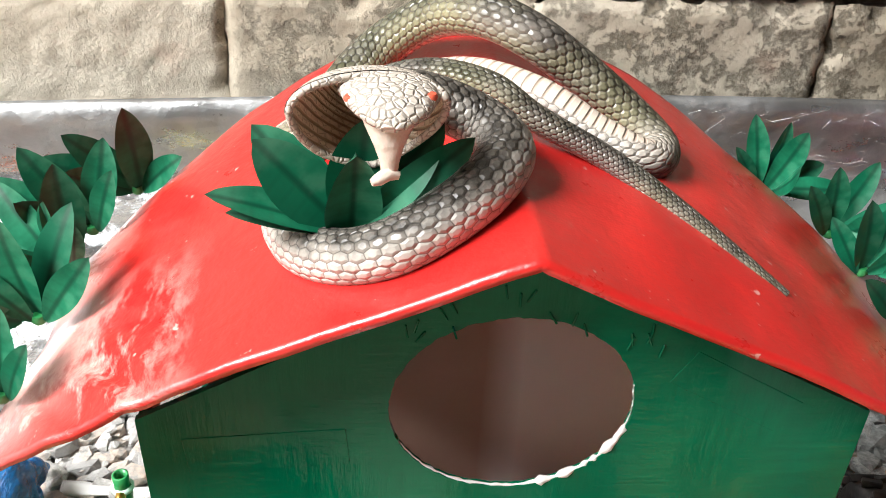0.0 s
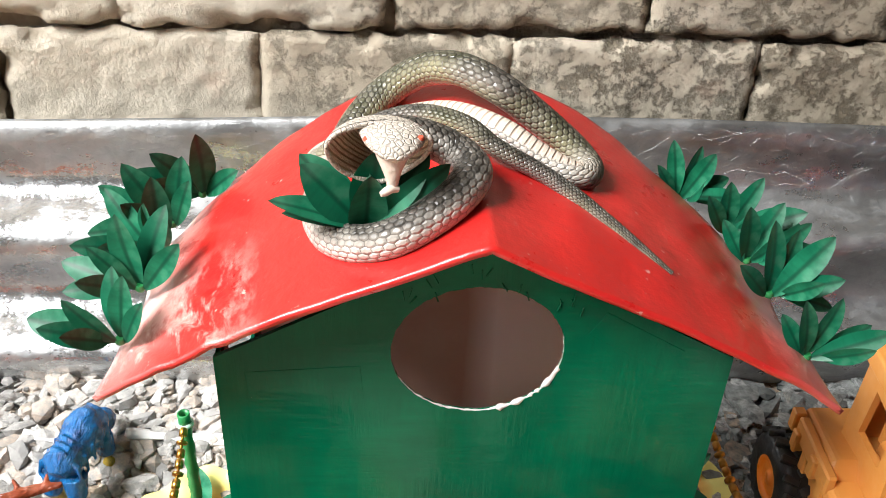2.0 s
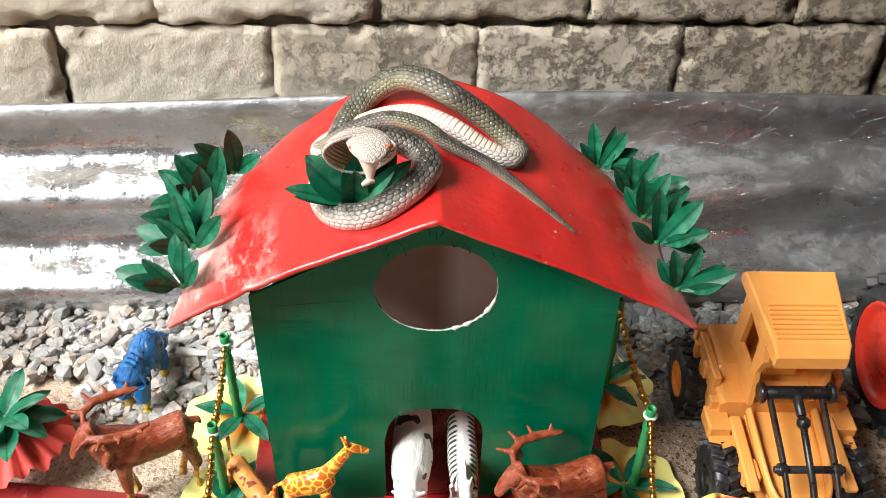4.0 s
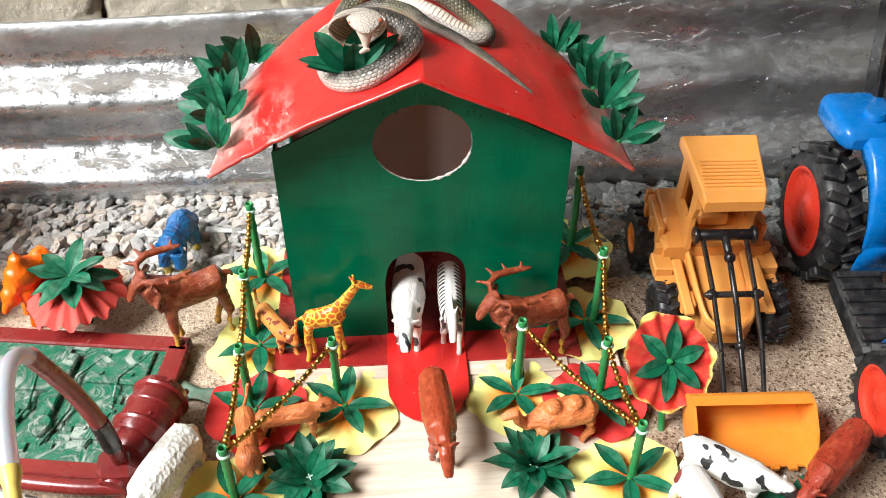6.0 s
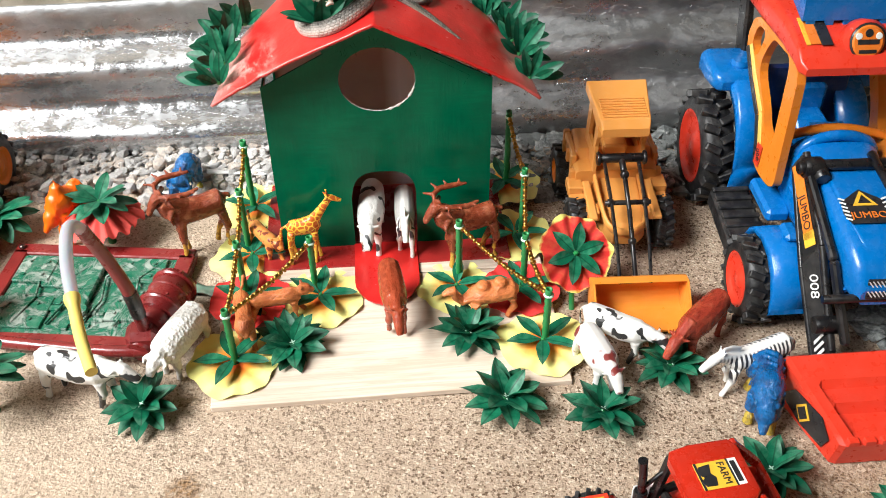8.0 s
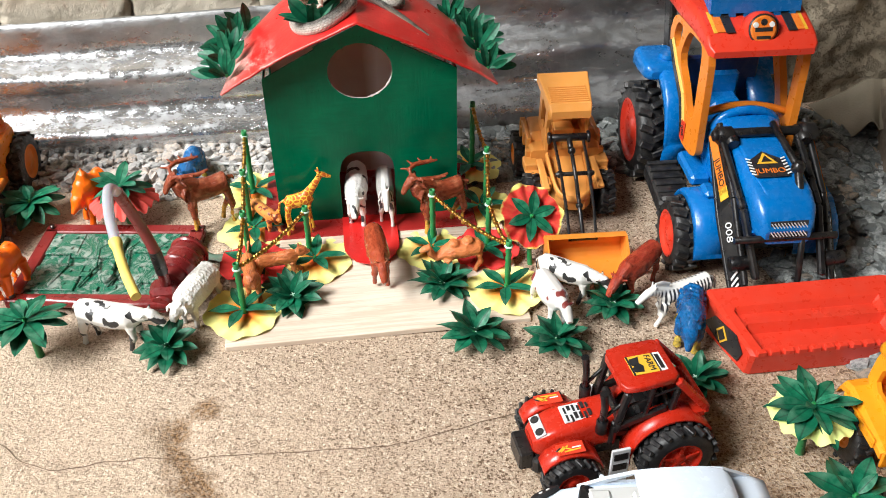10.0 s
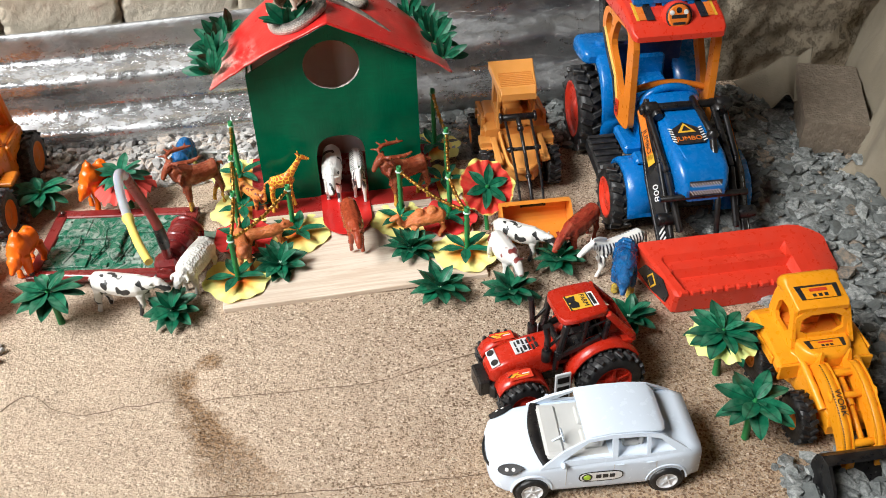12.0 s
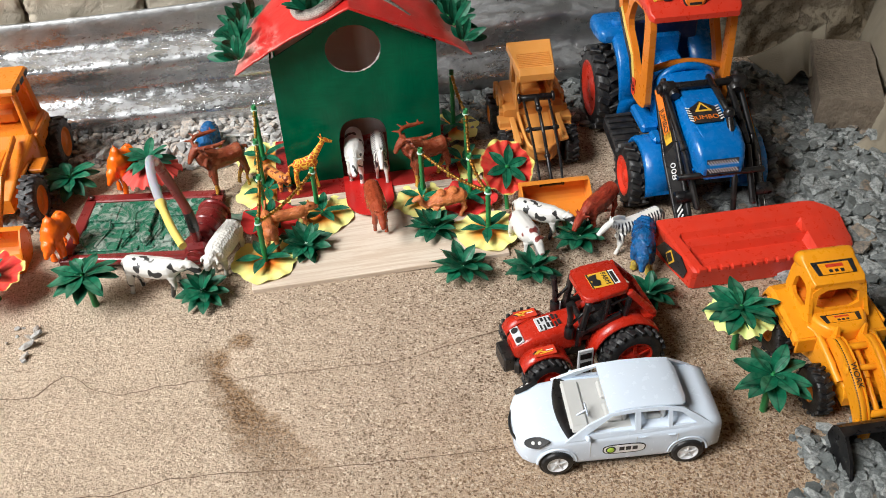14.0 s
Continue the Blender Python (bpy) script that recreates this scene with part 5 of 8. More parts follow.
def cattle(horns=0.0, head_low=0.0, hump=0.0, tail=True, turn=0.0):
    """A cow 90 mm long, head towards +x."""
    s = Shape()
    s.tube([(-0.034, 0, 0.034), (-0.030, 0, 0.036), (-0.015, 0, 0.035), (0.004, 0, 0.034), (0.019, 0, 0.036), (0.027, 0, 0.037)],
           [(0.004, 0.006), (0.0105, 0.0115), (0.0120, 0.0125), (0.0125, 0.0130), (0.0110, 0.0120), (0.005, 0.008)], 12)
    t = turn
    s.tube([(0.018, 0, 0.038 + hump), (0.030, t * 0.4, 0.041 - head_low * 0.4), (0.037, t * 0.8, 0.043 - head_low)], [(0.008, 0.010), (0.0062, 0.0075), (0.005, 0.0055)], 10)
    s.tube([(0.034, t * 0.7, 0.046 - head_low), (0.040, t, 0.044 - head_low), (0.047, t * 1.2, 0.039 - head_low * 1.2), (0.052, t * 1.4, 0.035 - head_low * 1.3)], [(0.0045, 0.005), (0.0056, 0.0056), (0.0045, 0.0044), (0.0032, 0.003)], 10)
    for k in (-1, 1):
        s.tube([(0.036, t * 0.8 + k * 0.004, 0.046 - head_low), (0.034, t * 0.8 + k * 0.010, 0.047 - head_low)], [(0.0016, 0.0026), (0.0010, 0.0012)], 8)
        if horns:
            s.tube([(0.037, t * 0.8 + k * 0.003, 0.048 - head_low), (0.037, t * 0.8 + k * (0.004 + horns * 0.5), 0.051 + horns * 0.3 - head_low), (0.039, t * 0.8 + k * (0.003 + horns * 0.4), 0.052 + horns - head_low)], [0.0013, 0.0012, 0.0008], 6)
    legs(s, ((0.020, 0.0065, 0.003, -0.001), (0.019, -0.0065, -0.003, 0.001), (-0.026, 0.0068, 0.001, -0.003), (-0.027, -0.0068, -0.004, -0.003)), 0.028, 0.0040, 0.0026)
    if tail:
        s.tube([(-0.034, 0, 0.043), (-0.039, 0.001, 0.036), (-0.039, 0.002, 0.024), (-0.038, 0.002, 0.017)], [0.0015, 0.0013, 0.0013, 0.0020], 6)
    s.ball((-0.018, 0, 0.024), (0.004, 0.004, 0.004))
    return s


def horse_like():
    """A zebra 85 mm long."""
    s = Shape()
    s.tube([(-0.033, 0, 0.037), (-0.028, 0, 0.039), (-0.012, 0, 0.037), (0.006, 0, 0.036), (0.018, 0, 0.037), (0.025, 0, 0.038)],
           [(0.004, 0.005), (0.0095, 0.0105), (0.0100, 0.0105), (0.0100, 0.0108), (0.0090, 0.0105), (0.005, 0.007)], 12)
    s.tube([(0.018, 0, 0.040), (0.028, 0, 0.046), (0.035, 0, 0.049)], [(0.006, 0.009), (0.0045, 0.007), (0.004, 0.0055)], 10)
    s.tube([(0.032, 0, 0.050), (0.039, 0, 0.047), (0.046, 0, 0.041), (0.050, 0, 0.037)], [(0.0040, 0.0050), (0.0042, 0.0048), (0.0032, 0.0034), (0.0028, 0.0026)], 10)
    s.tube([(0.016, 0, 0.050), (0.026, 0, 0.056), (0.033, 0, 0.057)], [(0.0012, 0.004), (0.0012, 0.004), (0.0010, 0.0025)], 6)
    for k in (-1, 1):
        s.tube([(0.033, k * 0.0025, 0.053), (0.032, k * 0.004, 0.058)], [0.0014, 0.0008], 6)
    legs(s, ((0.020, 0.006, 0.008, 0.002), (0.018, -0.006, -0.002, 0.001), (-0.026, 0.006, 0.006, -0.002), (-0.027, -0.006, -0.005, -0.003)), 0.031, 0.0036, 0.0022)
    s.tube([(-0.033, 0, 0.043), (-0.038, 0.0, 0.036), (-0.039, 0.0, 0.024)], [0.0015, 0.0013, 0.0016], 6)
    return s


def stag():
    """A deer 75 mm long, head lowered, with thick antlers laid back over its shoulders."""
    s = Shape()
    s.tube([(-0.029, 0, 0.045), (-0.024, 0, 0.047), (-0.008, 0, 0.045), (0.008, 0, 0.046), (0.017, 0, 0.048), (0.022, 0, 0.049)],
           [(0.003, 0.004), (0.0088, 0.0108), (0.0090, 0.0108), (0.0094, 0.0122), (0.0090, 0.0130), (0.006, 0.009)], 12)
    # shaggy neck and chest
    s.tube([(0.012, 0, 0.048), (0.021, 0, 0.055), (0.027, 0, 0.063)], [(0.0085, 0.0140), (0.0078, 0.0118), (0.0060, 0.0075)], 10)
    for k in range(7):
        a = -1.2 + 0.4 * k
        s.tube([(0.020, 0.0074 * math.sin(a), 0.056), (0.024, 0.0085 * math.sin(a), 0.046 + 0.004 * abs(math.sin(a))), (0.022, 0.0072 * math.sin(a), 0.040)], [0.0022, 0.0026, 0.0008], 6)
    # face
    s.tube([(0.024, 0, 0.069), (0.030, 0, 0.067), (0.036, 0, 0.060), (0.039, 0, 0.054), (0.040, 0, 0.052)], [(0.0044, 0.0050), (0.0050, 0.0050), (0.0036, 0.0036), (0.0028, 0.0027), (0.0016, 0.0016)], 10)
    for k in (-1, 1):
        s.tube([(0.026, k * 0.004, 0.068), (0.022, k * 0.010, 0.066), (0.019, k * 0.013, 0.063)], [(0.0018, 0.0028), (0.0022, 0.0032), (0.0008, 0.0010)], 6)
        s.tube([(0.029, k * 0.003, 0.071), (0.028, k * 0.008, 0.0735), (0.020, k * 0.012, 0.0745), (0.006, k * 0.013, 0.0735), (-0.005, k * 0.011, 0.0745)], [0.0018, 0.0022, 0.0025, 0.0023, 0.0012], 8)
        for a, b in (((0.028, 0.008, 0.0735), (0.036, 0.012, 0.0735)), ((0.022, 0.012, 0.0745), (0.026, 0.018, 0.0765)), ((0.012, 0.013, 0.074), (0.014, 0.0185, 0.0765)), ((0.002, 0.012, 0.0735), (0.000, 0.0165, 0.0765))):
            s.tube([(a[0], k * a[1], a[2]), (b[0], k * b[1], b[2])], [0.0018, 0.0009], 6)
    legs(s, ((0.015, 0.0055, 0.002, 0.001), (0.014, -0.0055, -0.003, 0.001), (-0.022, 0.0055, -0.003, -0.004), (-0.023, -0.0055, 0.005, -0.004)), 0.041, 0.0040, 0.0023)
    s.tube([(-0.028, 0, 0.051), (-0.033, 0, 0.050), (-0.034, 0, 0.046)], [0.0022, 0.002, 0.001], 6)
    return s


def giraffe():
    s = Shape()
    s.tube([(-0.016, 0, 0.040), (-0.012, 0, 0.042), (0.000, 0, 0.043), (0.010, 0, 0.046), (0.014, 0, 0.048)], [(0.003, 0.004), (0.007, 0.0085), (0.0075, 0.0090), (0.007, 0.0095), (0.004, 0.006)], 12)
    s.tube([(0.008, 0, 0.048), (0.015, 0, 0.057), (0.022, 0, 0.067), (0.026, 0, 0.073)], [(0.0045, 0.007), (0.0036, 0.005), (0.0030, 0.0038), (0.0030, 0.0034)], 10)
    s.tube([(0.023, 0, 0.075), (0.029, 0, 0.074), (0.035, 0, 0.071), (0.038, 0, 0.070)], [(0.0030, 0.0034), (0.0032, 0.0032), (0.0024, 0.0022), (0.0018, 0.0016)], 10)
    for k in (-1, 1):
        s.tube([(0.025, k * 0.0015, 0.077), (0.024, k * 0.002, 0.083)], [0.0010, 0.0012], 6)
        s.tube([(0.024, k * 0.003, 0.075), (0.021, k * 0.008, 0.076)], [0.0016, 0.0008], 6)
    legs(s, ((0.010, 0.0045, 0.003, 0.0), (0.009, -0.0045, -0.001, 0.0), (-0.012, 0.0045, 0.001, -0.002), (-0.013, -0.0045, -0.003, -0.002)), 0.038, 0.0030, 0.0020)
    s.tube([(-0.016, 0, 0.046), (-0.022, 0, 0.042), (-0.024, 0, 0.028), (-0.024, 0, 0.016)], [0.0012, 0.0014, 0.0014, 0.0020], 6)
    return s


def sheep():
    s = Shape()
    rnd = random.Random(8)
    s.tube([(-0.034, 0, 0.030), (-0.028, 0, 0.033), (-0.010, 0, 0.033), (0.010, 0, 0.033), (0.024, 0, 0.034), (0.030, 0, 0.034)],
           [(0.006, 0.007), (0.0135, 0.0135), (0.0150, 0.0150), (0.0150, 0.0150), (0.0130, 0.0135), (0.007, 0.008)], 14)
    for _ in range(14):
        x, a = rnd.uniform(-0.032, 0.028), rnd.uniform(-0.6, 3.8)
        s.ball((x, 0.0142 * math.cos(a), 0.033 + 0.0142 * math.sin(a)), rnd.uniform(0.0012, 0.0018), None, 0, 6)
    s.tube([(0.026, 0, 0.036), (0.034, 0, 0.036), (0.042, 0, 0.032), (0.047, 0, 0.027)], [(0.008, 0.009), (0.0075, 0.0078), (0.0052, 0.0052), (0.0035, 0.0032)], 10)
    for k in (-1, 1):
        s.tube([(0.034, k * 0.007, 0.038), (0.036, k * 0.011, 0.034), (0.039, k * 0.010, 0.031)], [0.0022, 0.0022, 0.0014], 8)
    legs(s, ((0.020, 0.008, 0.001, 0), (0.019, -0.008, -0.001, 0), (-0.026, 0.008, 0, -0.002), (-0.026, -0.008, -0.003, -0.002)), 0.026, 0.0042, 0.0028)
    s.tube([(-0.034, 0, 0.036), (-0.039, 0, 0.028)], [0.004, 0.002], 8)
    return s


def camel():
    s = Shape()
    s.tube([(-0.024, 0, 0.026), (-0.019, 0, 0.028), (-0.005, 0, 0.028), (0.010, 0, 0.027), (0.017, 0, 0.027)], [(0.003, 0.004), (0.008, 0.0085), (0.009, 0.0095), (0.008, 0.009), (0.004, 0.006)], 12)
    s.ball((-0.009, 0, 0.037), (0.006, 0.005, 0.006))
    s.ball((0.005, 0, 0.036), (0.006, 0.005, 0.006))
    s.tube([(0.014, 0, 0.026), (0.022, 0, 0.022), (0.027, 0, 0.028), (0.029, 0, 0.035)], [(0.005, 0.006), (0.004, 0.005), (0.0035, 0.004), (0.0034, 0.0034)], 10)
    s.tube([(0.027, 0, 0.037), (0.033, 0, 0.036), (0.038, 0, 0.033)], [(0.0034, 0.0036), (0.0034, 0.0032), (0.002, 0.002)], 8)
    legs(s, ((0.012, 0.005, 0.003, 0.001), (0.011, -0.005, -0.004, 0.001), (-0.018, 0.005, 0.003, -0.002), (-0.019, -0.005, -0.004, -0.002)), 0.022, 0.0034, 0.0022)
    return s


def big_cat(mane):
    s = Shape()
    s.tube([(-0.020, 0, 0.017), (-0.016, 0, 0.019), (0.0, 0, 0.018), (0.012, 0, 0.019), (0.017, 0, 0.020)], [(0.002, 0.003), (0.0058, 0.0062), (0.0058, 0.0062), (0.0060, 0.0066), (0.004, 0.005)], 10)
    if mane:
        s.ball((0.017, 0, 0.022), (0.007, 0.0075, 0.0085))
    s.ball((0.021, 0, 0.023), (0.0055, 0.0048, 0.0048))
    s.ball((0.026, 0, 0.0215), (0.0028, 0.0026, 0.0024))
    for k in (-1, 1):
        s.ball((0.019, k * 0.004, 0.0275), (0.0012, 0.0015, 0.0018), None, 0, 8)
    legs(s, ((0.013, 0.004, 0.006, 0.001), (0.012, -0.004, 0.0, 0.001), (-0.015, 0.004, 0.004, -0.001), (-0.016, -0.004, -0.004, -0.002)), 0.015, 0.0028, 0.0020)
    s.tube([(-0.020, 0, 0.020), (-0.028, 0.002, 0.018), (-0.033, 0.004, 0.024)], [0.0013, 0.0012, 0.0016], 6)
    return s


def bear(shaggy=True):
    """A stout bear on all fours with a high rump, head low towards +x; shaggy or smooth with a pointed hump."""
    s = Shape()
    s.tube([(-0.032, 0, 0.040), (-0.026, 0, 0.043), (-0.010, 0, 0.041), (0.006, 0, 0.043), (0.018, 0, 0.040), (0.026, 0, 0.034)], [(0.006, 0.006), (0.0130, 0.0130), (0.0125, 0.0125), (0.0150, 0.0155), (0.0125, 0.0135), (0.007, 0.008)], 14)
    s.ball((0.008, 0, 0.052), (0.011, 0.010, 0.008))
    s.ball((0.029, 0, 0.031), (0.0105, 0.0098, 0.0095))
    s.tube([(0.032, 0, 0.029), (0.040, 0, 0.024), (0.044, 0, 0.021)], [(0.0062, 0.0058), (0.0044, 0.0040), (0.0026, 0.0024)], 10)
    for k in (-1, 1):
        s.ball((0.025, k * 0.0085, 0.0395), (0.0030, 0.0026, 0.0036), None, 0, 8)
        for q in range(5 if shaggy else 0):
            s.tube([(0.014 - 0.010 * q, k * 0.0125, 0.046), (0.011 - 0.010 * q, k * 0.0150, 0.034)], [0.0020, 0.0012], 6)
    legs(s, ((0.014, 0.0095, 0.006, 0.002), (0.012, -0.0095, 0.001, 0.001), (-0.024, 0.0095, 0.002, -0.003), (-0.025, -0.0095, -0.003, -0.004)), 0.034, 0.0066, 0.0048, 1.15)
    if not shaggy:
        s.tube([(0.006, 0, 0.046), (0.008, 0, 0.060), (0.007, 0, 0.066)], [(0.0110, 0.0120), (0.0070, 0.0075), (0.0028, 0.0030)], 12)
        s.tube([(-0.020, 0, 0.042), (-0.019, 0, 0.052), (-0.019, 0, 0.056)], [(0.0120, 0.0120), (0.0085, 0.0085), (0.0040, 0.0040)], 12)
    for k in range(9 if shaggy else 0):
        s.tube([(-0.026 + 0.006 * k, -0.006, 0.0555 - 0.0007 * k), (-0.022 + 0.006 * k, 0.006, 0.0550 - 0.0007 * k)], [0.0012, 0.0016], 6)
    return s


FARM = "toy animals round the house"
figure("toy_cow", "white toy cow with black patches standing in sand", cattle(0.0, 0.002), M["cow"], at(-0.231, -0.152, 0, -19, 0.96), group=FARM)
figure("toy_sheep", "white woolly toy sheep beside a succulent", sheep(), M["fleece"], at(-0.163, -0.120, 0, -115, 0.88), group=FARM)
figure("toy_deer", "glossy brown toy stag standing on a tray corner", stag(), M["deer"], at(-0.164, 0.012, 0.004, 204, 1.0) @ Matrix.Diagonal((0.95, 1.25, 1.0, 1)), 0.0008, group=FARM)
figure("toy_deer", "glossy brown toy stag beside the green house", stag(), M["deer"], at(0.069, -0.024, 0.007, 196, 0.95) @ Matrix.Diagonal((1.0, 1.25, 1.0, 1)), 0.0008, group=FARM)
figure("toy_giraffe", "yellow toy giraffe with orange spots by the wall", giraffe(), M["giraffe"], at(-0.069, -0.016, 0.008, 4, 0.88), 0.0008, group=FARM)
figure("toy_cow", "white toy cow with black patches in the doorway", cattle(0.0, 0.004), M["cow_spotted"], at(-0.012, 0.006, 0.009, -94, 0.98), group=FARM)
figure("toy_zebra", "black and white toy zebra in the doorway", horse_like(), M["zebra"], at(0.017, 0.003, 0.009, -91, 0.88), 0.0009, group=FARM)
figure("toy_bull", "glossy brown toy cow walking down the red path", cattle(0.004, 0.006, tail=False), M["bull"], at(0.003, -0.094, 0.009, -85, 0.86) @ Matrix.Diagonal((1.02, 1.02, 1.0, 1)), group=FARM)
figure("toy_camel", "tawny two-humped toy camel on the wooden board", camel(), M["camel"], at(0.080, -0.094, PLANK, 188, 1.0) @ Matrix.Diagonal((1.0, 1.25, 0.86, 1)), 0.0009, group=FARM)
figure("toy_lion", "tawny maned toy lion on a yellow flower", big_cat(True), M["camel"], at(-0.116, -0.098, PLANK, -80, 1.15), 0.0008, group=FARM)
figure("toy_lioness", "tawny toy lioness stretched between flowers", big_cat(False), M["camel"], at(-0.091, -0.082, PLANK, 8, 1.1), 0.0008, group=FARM)
figure("toy_leopard", "orange spotted toy leopard among yellow flowers", big_cat(False), M["leopard"], at(-0.106, 0.000, PLANK, -55, 1.05), 0.0008, group=FARM)
figure("toy_cow", "white toy cow with brown patches beside another cow", cattle(0.0, 0.006, tail=False), M["cow_red"], at(0.154, -0.166, 0, -76, 0.80) @ Matrix.Diagonal((0.92, 1.2, 1.05, 1)), group=FARM)
figure("toy_cow", "white toy cow with black patches before an ochre bucket", cattle(0.0, 0.006), M["cow"], at(0.176, -0.140, 0, -36, 0.85), group=FARM)
figure("toy_bull", "russet toy bull beside a red tractor wheel", cattle(0.003, 0.008, 0.003), M["russet"], at(0.240, -0.140, 0, 222, 0.92), group=FARM)
figure("toy_zebra", "black and white striped toy zebra walking on sand", horse_like(), M["zebra"], at(0.270, -0.178, 0, 197, 0.95) @ Matrix.Diagonal((1, 1, 0.84, 1)), 0.0009, group=FARM)
figure("toy_bear", "dark blue glossy toy bear on all fours", bear(), M["blue_fig"], at(0.268, -0.210, 0, -110, 0.82), 0.001, group=FARM)
figure("toy_bear", "bright blue toy bear among the pebbles", bear(), M["blue_fig"], at(-0.186, 0.098, 0.0, 78, 0.74), 0.001, group=FARM)
figure("toy_bear", "smooth bright orange toy bear beside the tray", bear(False), M["orange_fig"], at(-0.342, -0.072, 0, -112, 0.72) @ Matrix.Diagonal((0.90, 1.15, 1.30, 1)), 0.0014, 6, group=FARM)
figure("toy_bear", "bright orange toy bear before the pebbles", bear(False), M["orange_fig"], at(-0.284, 0.048, 0, -128, 0.74) @ Matrix.Diagonal((0.85, 1.05, 1.30, 1)), 0.0014, 6, group=FARM)


# ---- vehicles ----
def wheel(parent, x, y, z, r, width, rim_mat, lugs, lug_h, m_rim=0.62, spokes=0, rim_label="", tyre_mat="rubber"):
    """A tyre with tread lugs, its axle along y, and a rim set into both faces."""
    s = Shape()
    w = width / 2
    s.lathe([(r * m_rim, -w), (r * 0.88, -w), (r * 0.97, -w * 0.75), (r, -w * 0.4), (r, w * 0.4), (r * 0.97, w * 0.75), (r * 0.88, w), (r * m_rim, w)], 32, caps=False)
    lug_at = []
    for k in range(lugs):
        for sy in (-1, 1):
            a = math.tau * (k + (0.5 if sy > 0 else 0)) / lugs
            m = Matrix.Rotation(a, 4, "Y") @ pose(0, sy * w * 0.5, r + lug_h * 0.2, 0, 0, sy * 24)
            lug_at.append(m)
    tyre = part("wheel", s, M[tyre_mat], parent, "dusty black ribbed tyre", pose(x, y, z))
    if lug_h > 0.001:
        lug = Shape().box((0, 0, 0), (math.tau * r / lugs * 0.42, w * 1.05, lug_h * 1.8), r=lug_h * 0.25).mesh("lug", M[tyre_mat])
        for m in lug_at:
            part("lug", lug, None, tyre, m=m)
    q = Shape()
    k = r * m_rim
    for sy in (-1, 1):
        prof = [(k, sy * w * 0.98), (k * 0.93, sy * w * 1.02), (k * 0.88, sy * w * 0.76), (k * 0.70, sy * w * 0.66), (k * 0.62, sy * w * 0.74), (k * 0.40, sy * w * 0.62), (k * 0.30, sy * w * 0.84), (k * 0.12, sy * w * 0.90), (0.0003, sy * w * 0.90)]
        q.lathe(prof if sy < 0 else prof[::-1], 24, caps=False)
        for j in range(spokes):
            a = math.tau * j / spokes
            q.box((0, 0, 0), (k * 0.20, w * 0.14, k * 0.62), Matrix.Rotation(a, 4, "Y") @ pose(0, sy * w * 0.84, k * 0.58), r=0.0004)
    q.lathe([(k * 0.98, -w * 0.9), (k * 0.98, w * 0.9)], 24, caps=False)
    part("rim", q, rim_mat, tyre, rim_label)
    return tyre


def bar(s, a, b, w, h, mat=0):
    """A straight bar with a rectangular section between two points."""
    a, b = Vector(a), Vector(b)
    d = b - a
    turn = d.to_track_quat("X", "Z").to_matrix().to_4x4()
    return s.box((0, 0, 0), (d.length, w, h), Matrix.Translation((a + b) / 2) @ turn, mat, r=min(w, h) * 0.25)


def section(x, half, z0, z1, k=0.25, n=4, lean=0.0):
    """A rounded cross-section ring of a body at x: half width, bottom, top."""
    r = min(half, (z1 - z0) / 2) * k
    ring = []
    for cy, cz, a0 in ((half - r, z0 + r, -90), (half - r - lean, z1 - r, 0), (-half + r + lean, z1 - r, 90), (-half + r, z0 + r, 180)):
        for j in range(n + 1):
            a = radians(a0 + 90 * j / n)
            ring.append((x, cy + r * math.cos(a), cz + r * math.sin(a)))
    return ring


def scoop(width, depth, height, thick, teeth=0, mats=None, tooth=0.004):
    """A loader bucket: curved back, floor to the front (+x), end plates, teeth on its lip."""
    s = Shape()
    prof = [(depth, 0.0)] + [(depth * 0.35 - depth * 0.35 * math.sin(a), height * 0.5 - height * 0.5 * math.cos(a)) for a in (math.pi * k / 10 * 0.9 for k in range(11))] + [(depth * 0.42, height)]
    ring = [(x, z) for x, z in prof] + [(x - thick if z > height * 0.3 else x, z - thick if z < height * 0.7 else z) for x, z in prof[::-1]]
    s.loft([[(x, -width / 2, z) for x, z in ring], [(x, width / 2, z) for x, z in ring]], smooth=False)
    for sy in (-1, 1):
        y = sy * (width / 2 - thick / 2)
        outline = prof + [(depth * 0.75, height * 0.62)]
        s.loft([[(x, y - thick / 2, z) for x, z in outline], [(x, y + thick / 2, z) for x, z in outline]], smooth=False)
    for k in range(teeth):
        y = -width / 2 + width * (k + 0.5) / teeth
        s.box((depth + tooth * 0.3, y, 0.0), (tooth, width / teeth * 0.5, thick * 1.6), r=thick * 0.2)
    return s


# white saloon car, nose towards +x
car = thing("toy_car", "white plastic toy saloon car with open windows on sand", "toy car", at(0.170, -0.4220, 0, 176) @ Matrix.Diagonal((1.0, 1.05, 1.0, 1.0)))


def car_ring(x, half, z0, z1):
    return section(x, half, z0, z1, 0.42)


low = Shape()
low.loft([car_ring(*p) for p in ((-0.085, 0.024, 0.014, 0.036), (-0.083, 0.0305, 0.010, 0.0425), (-0.073, 0.0330, 0.008, 0.0460), (-0.060, 0.0337, 0.008, 0.0455), (-0.045, 0.0340, 0.007, 0.0430), (0.0, 0.0342, 0.007, 0.0420), (0.030, 0.0340, 0.007, 0.0410), (0.050, 0.0335, 0.007, 0.0395),
                                 (0.062, 0.0328, 0.007, 0.0378), (0.073, 0.0308, 0.008, 0.0350), (0.0805, 0.0262, 0.010, 0.0314), (0.0845, 0.0190, 0.012, 0.0262), (0.0860, 0.0120, 0.014, 0.0220))])
body_ob = part("body", low, M["white"], car, "glossy white moulded body")
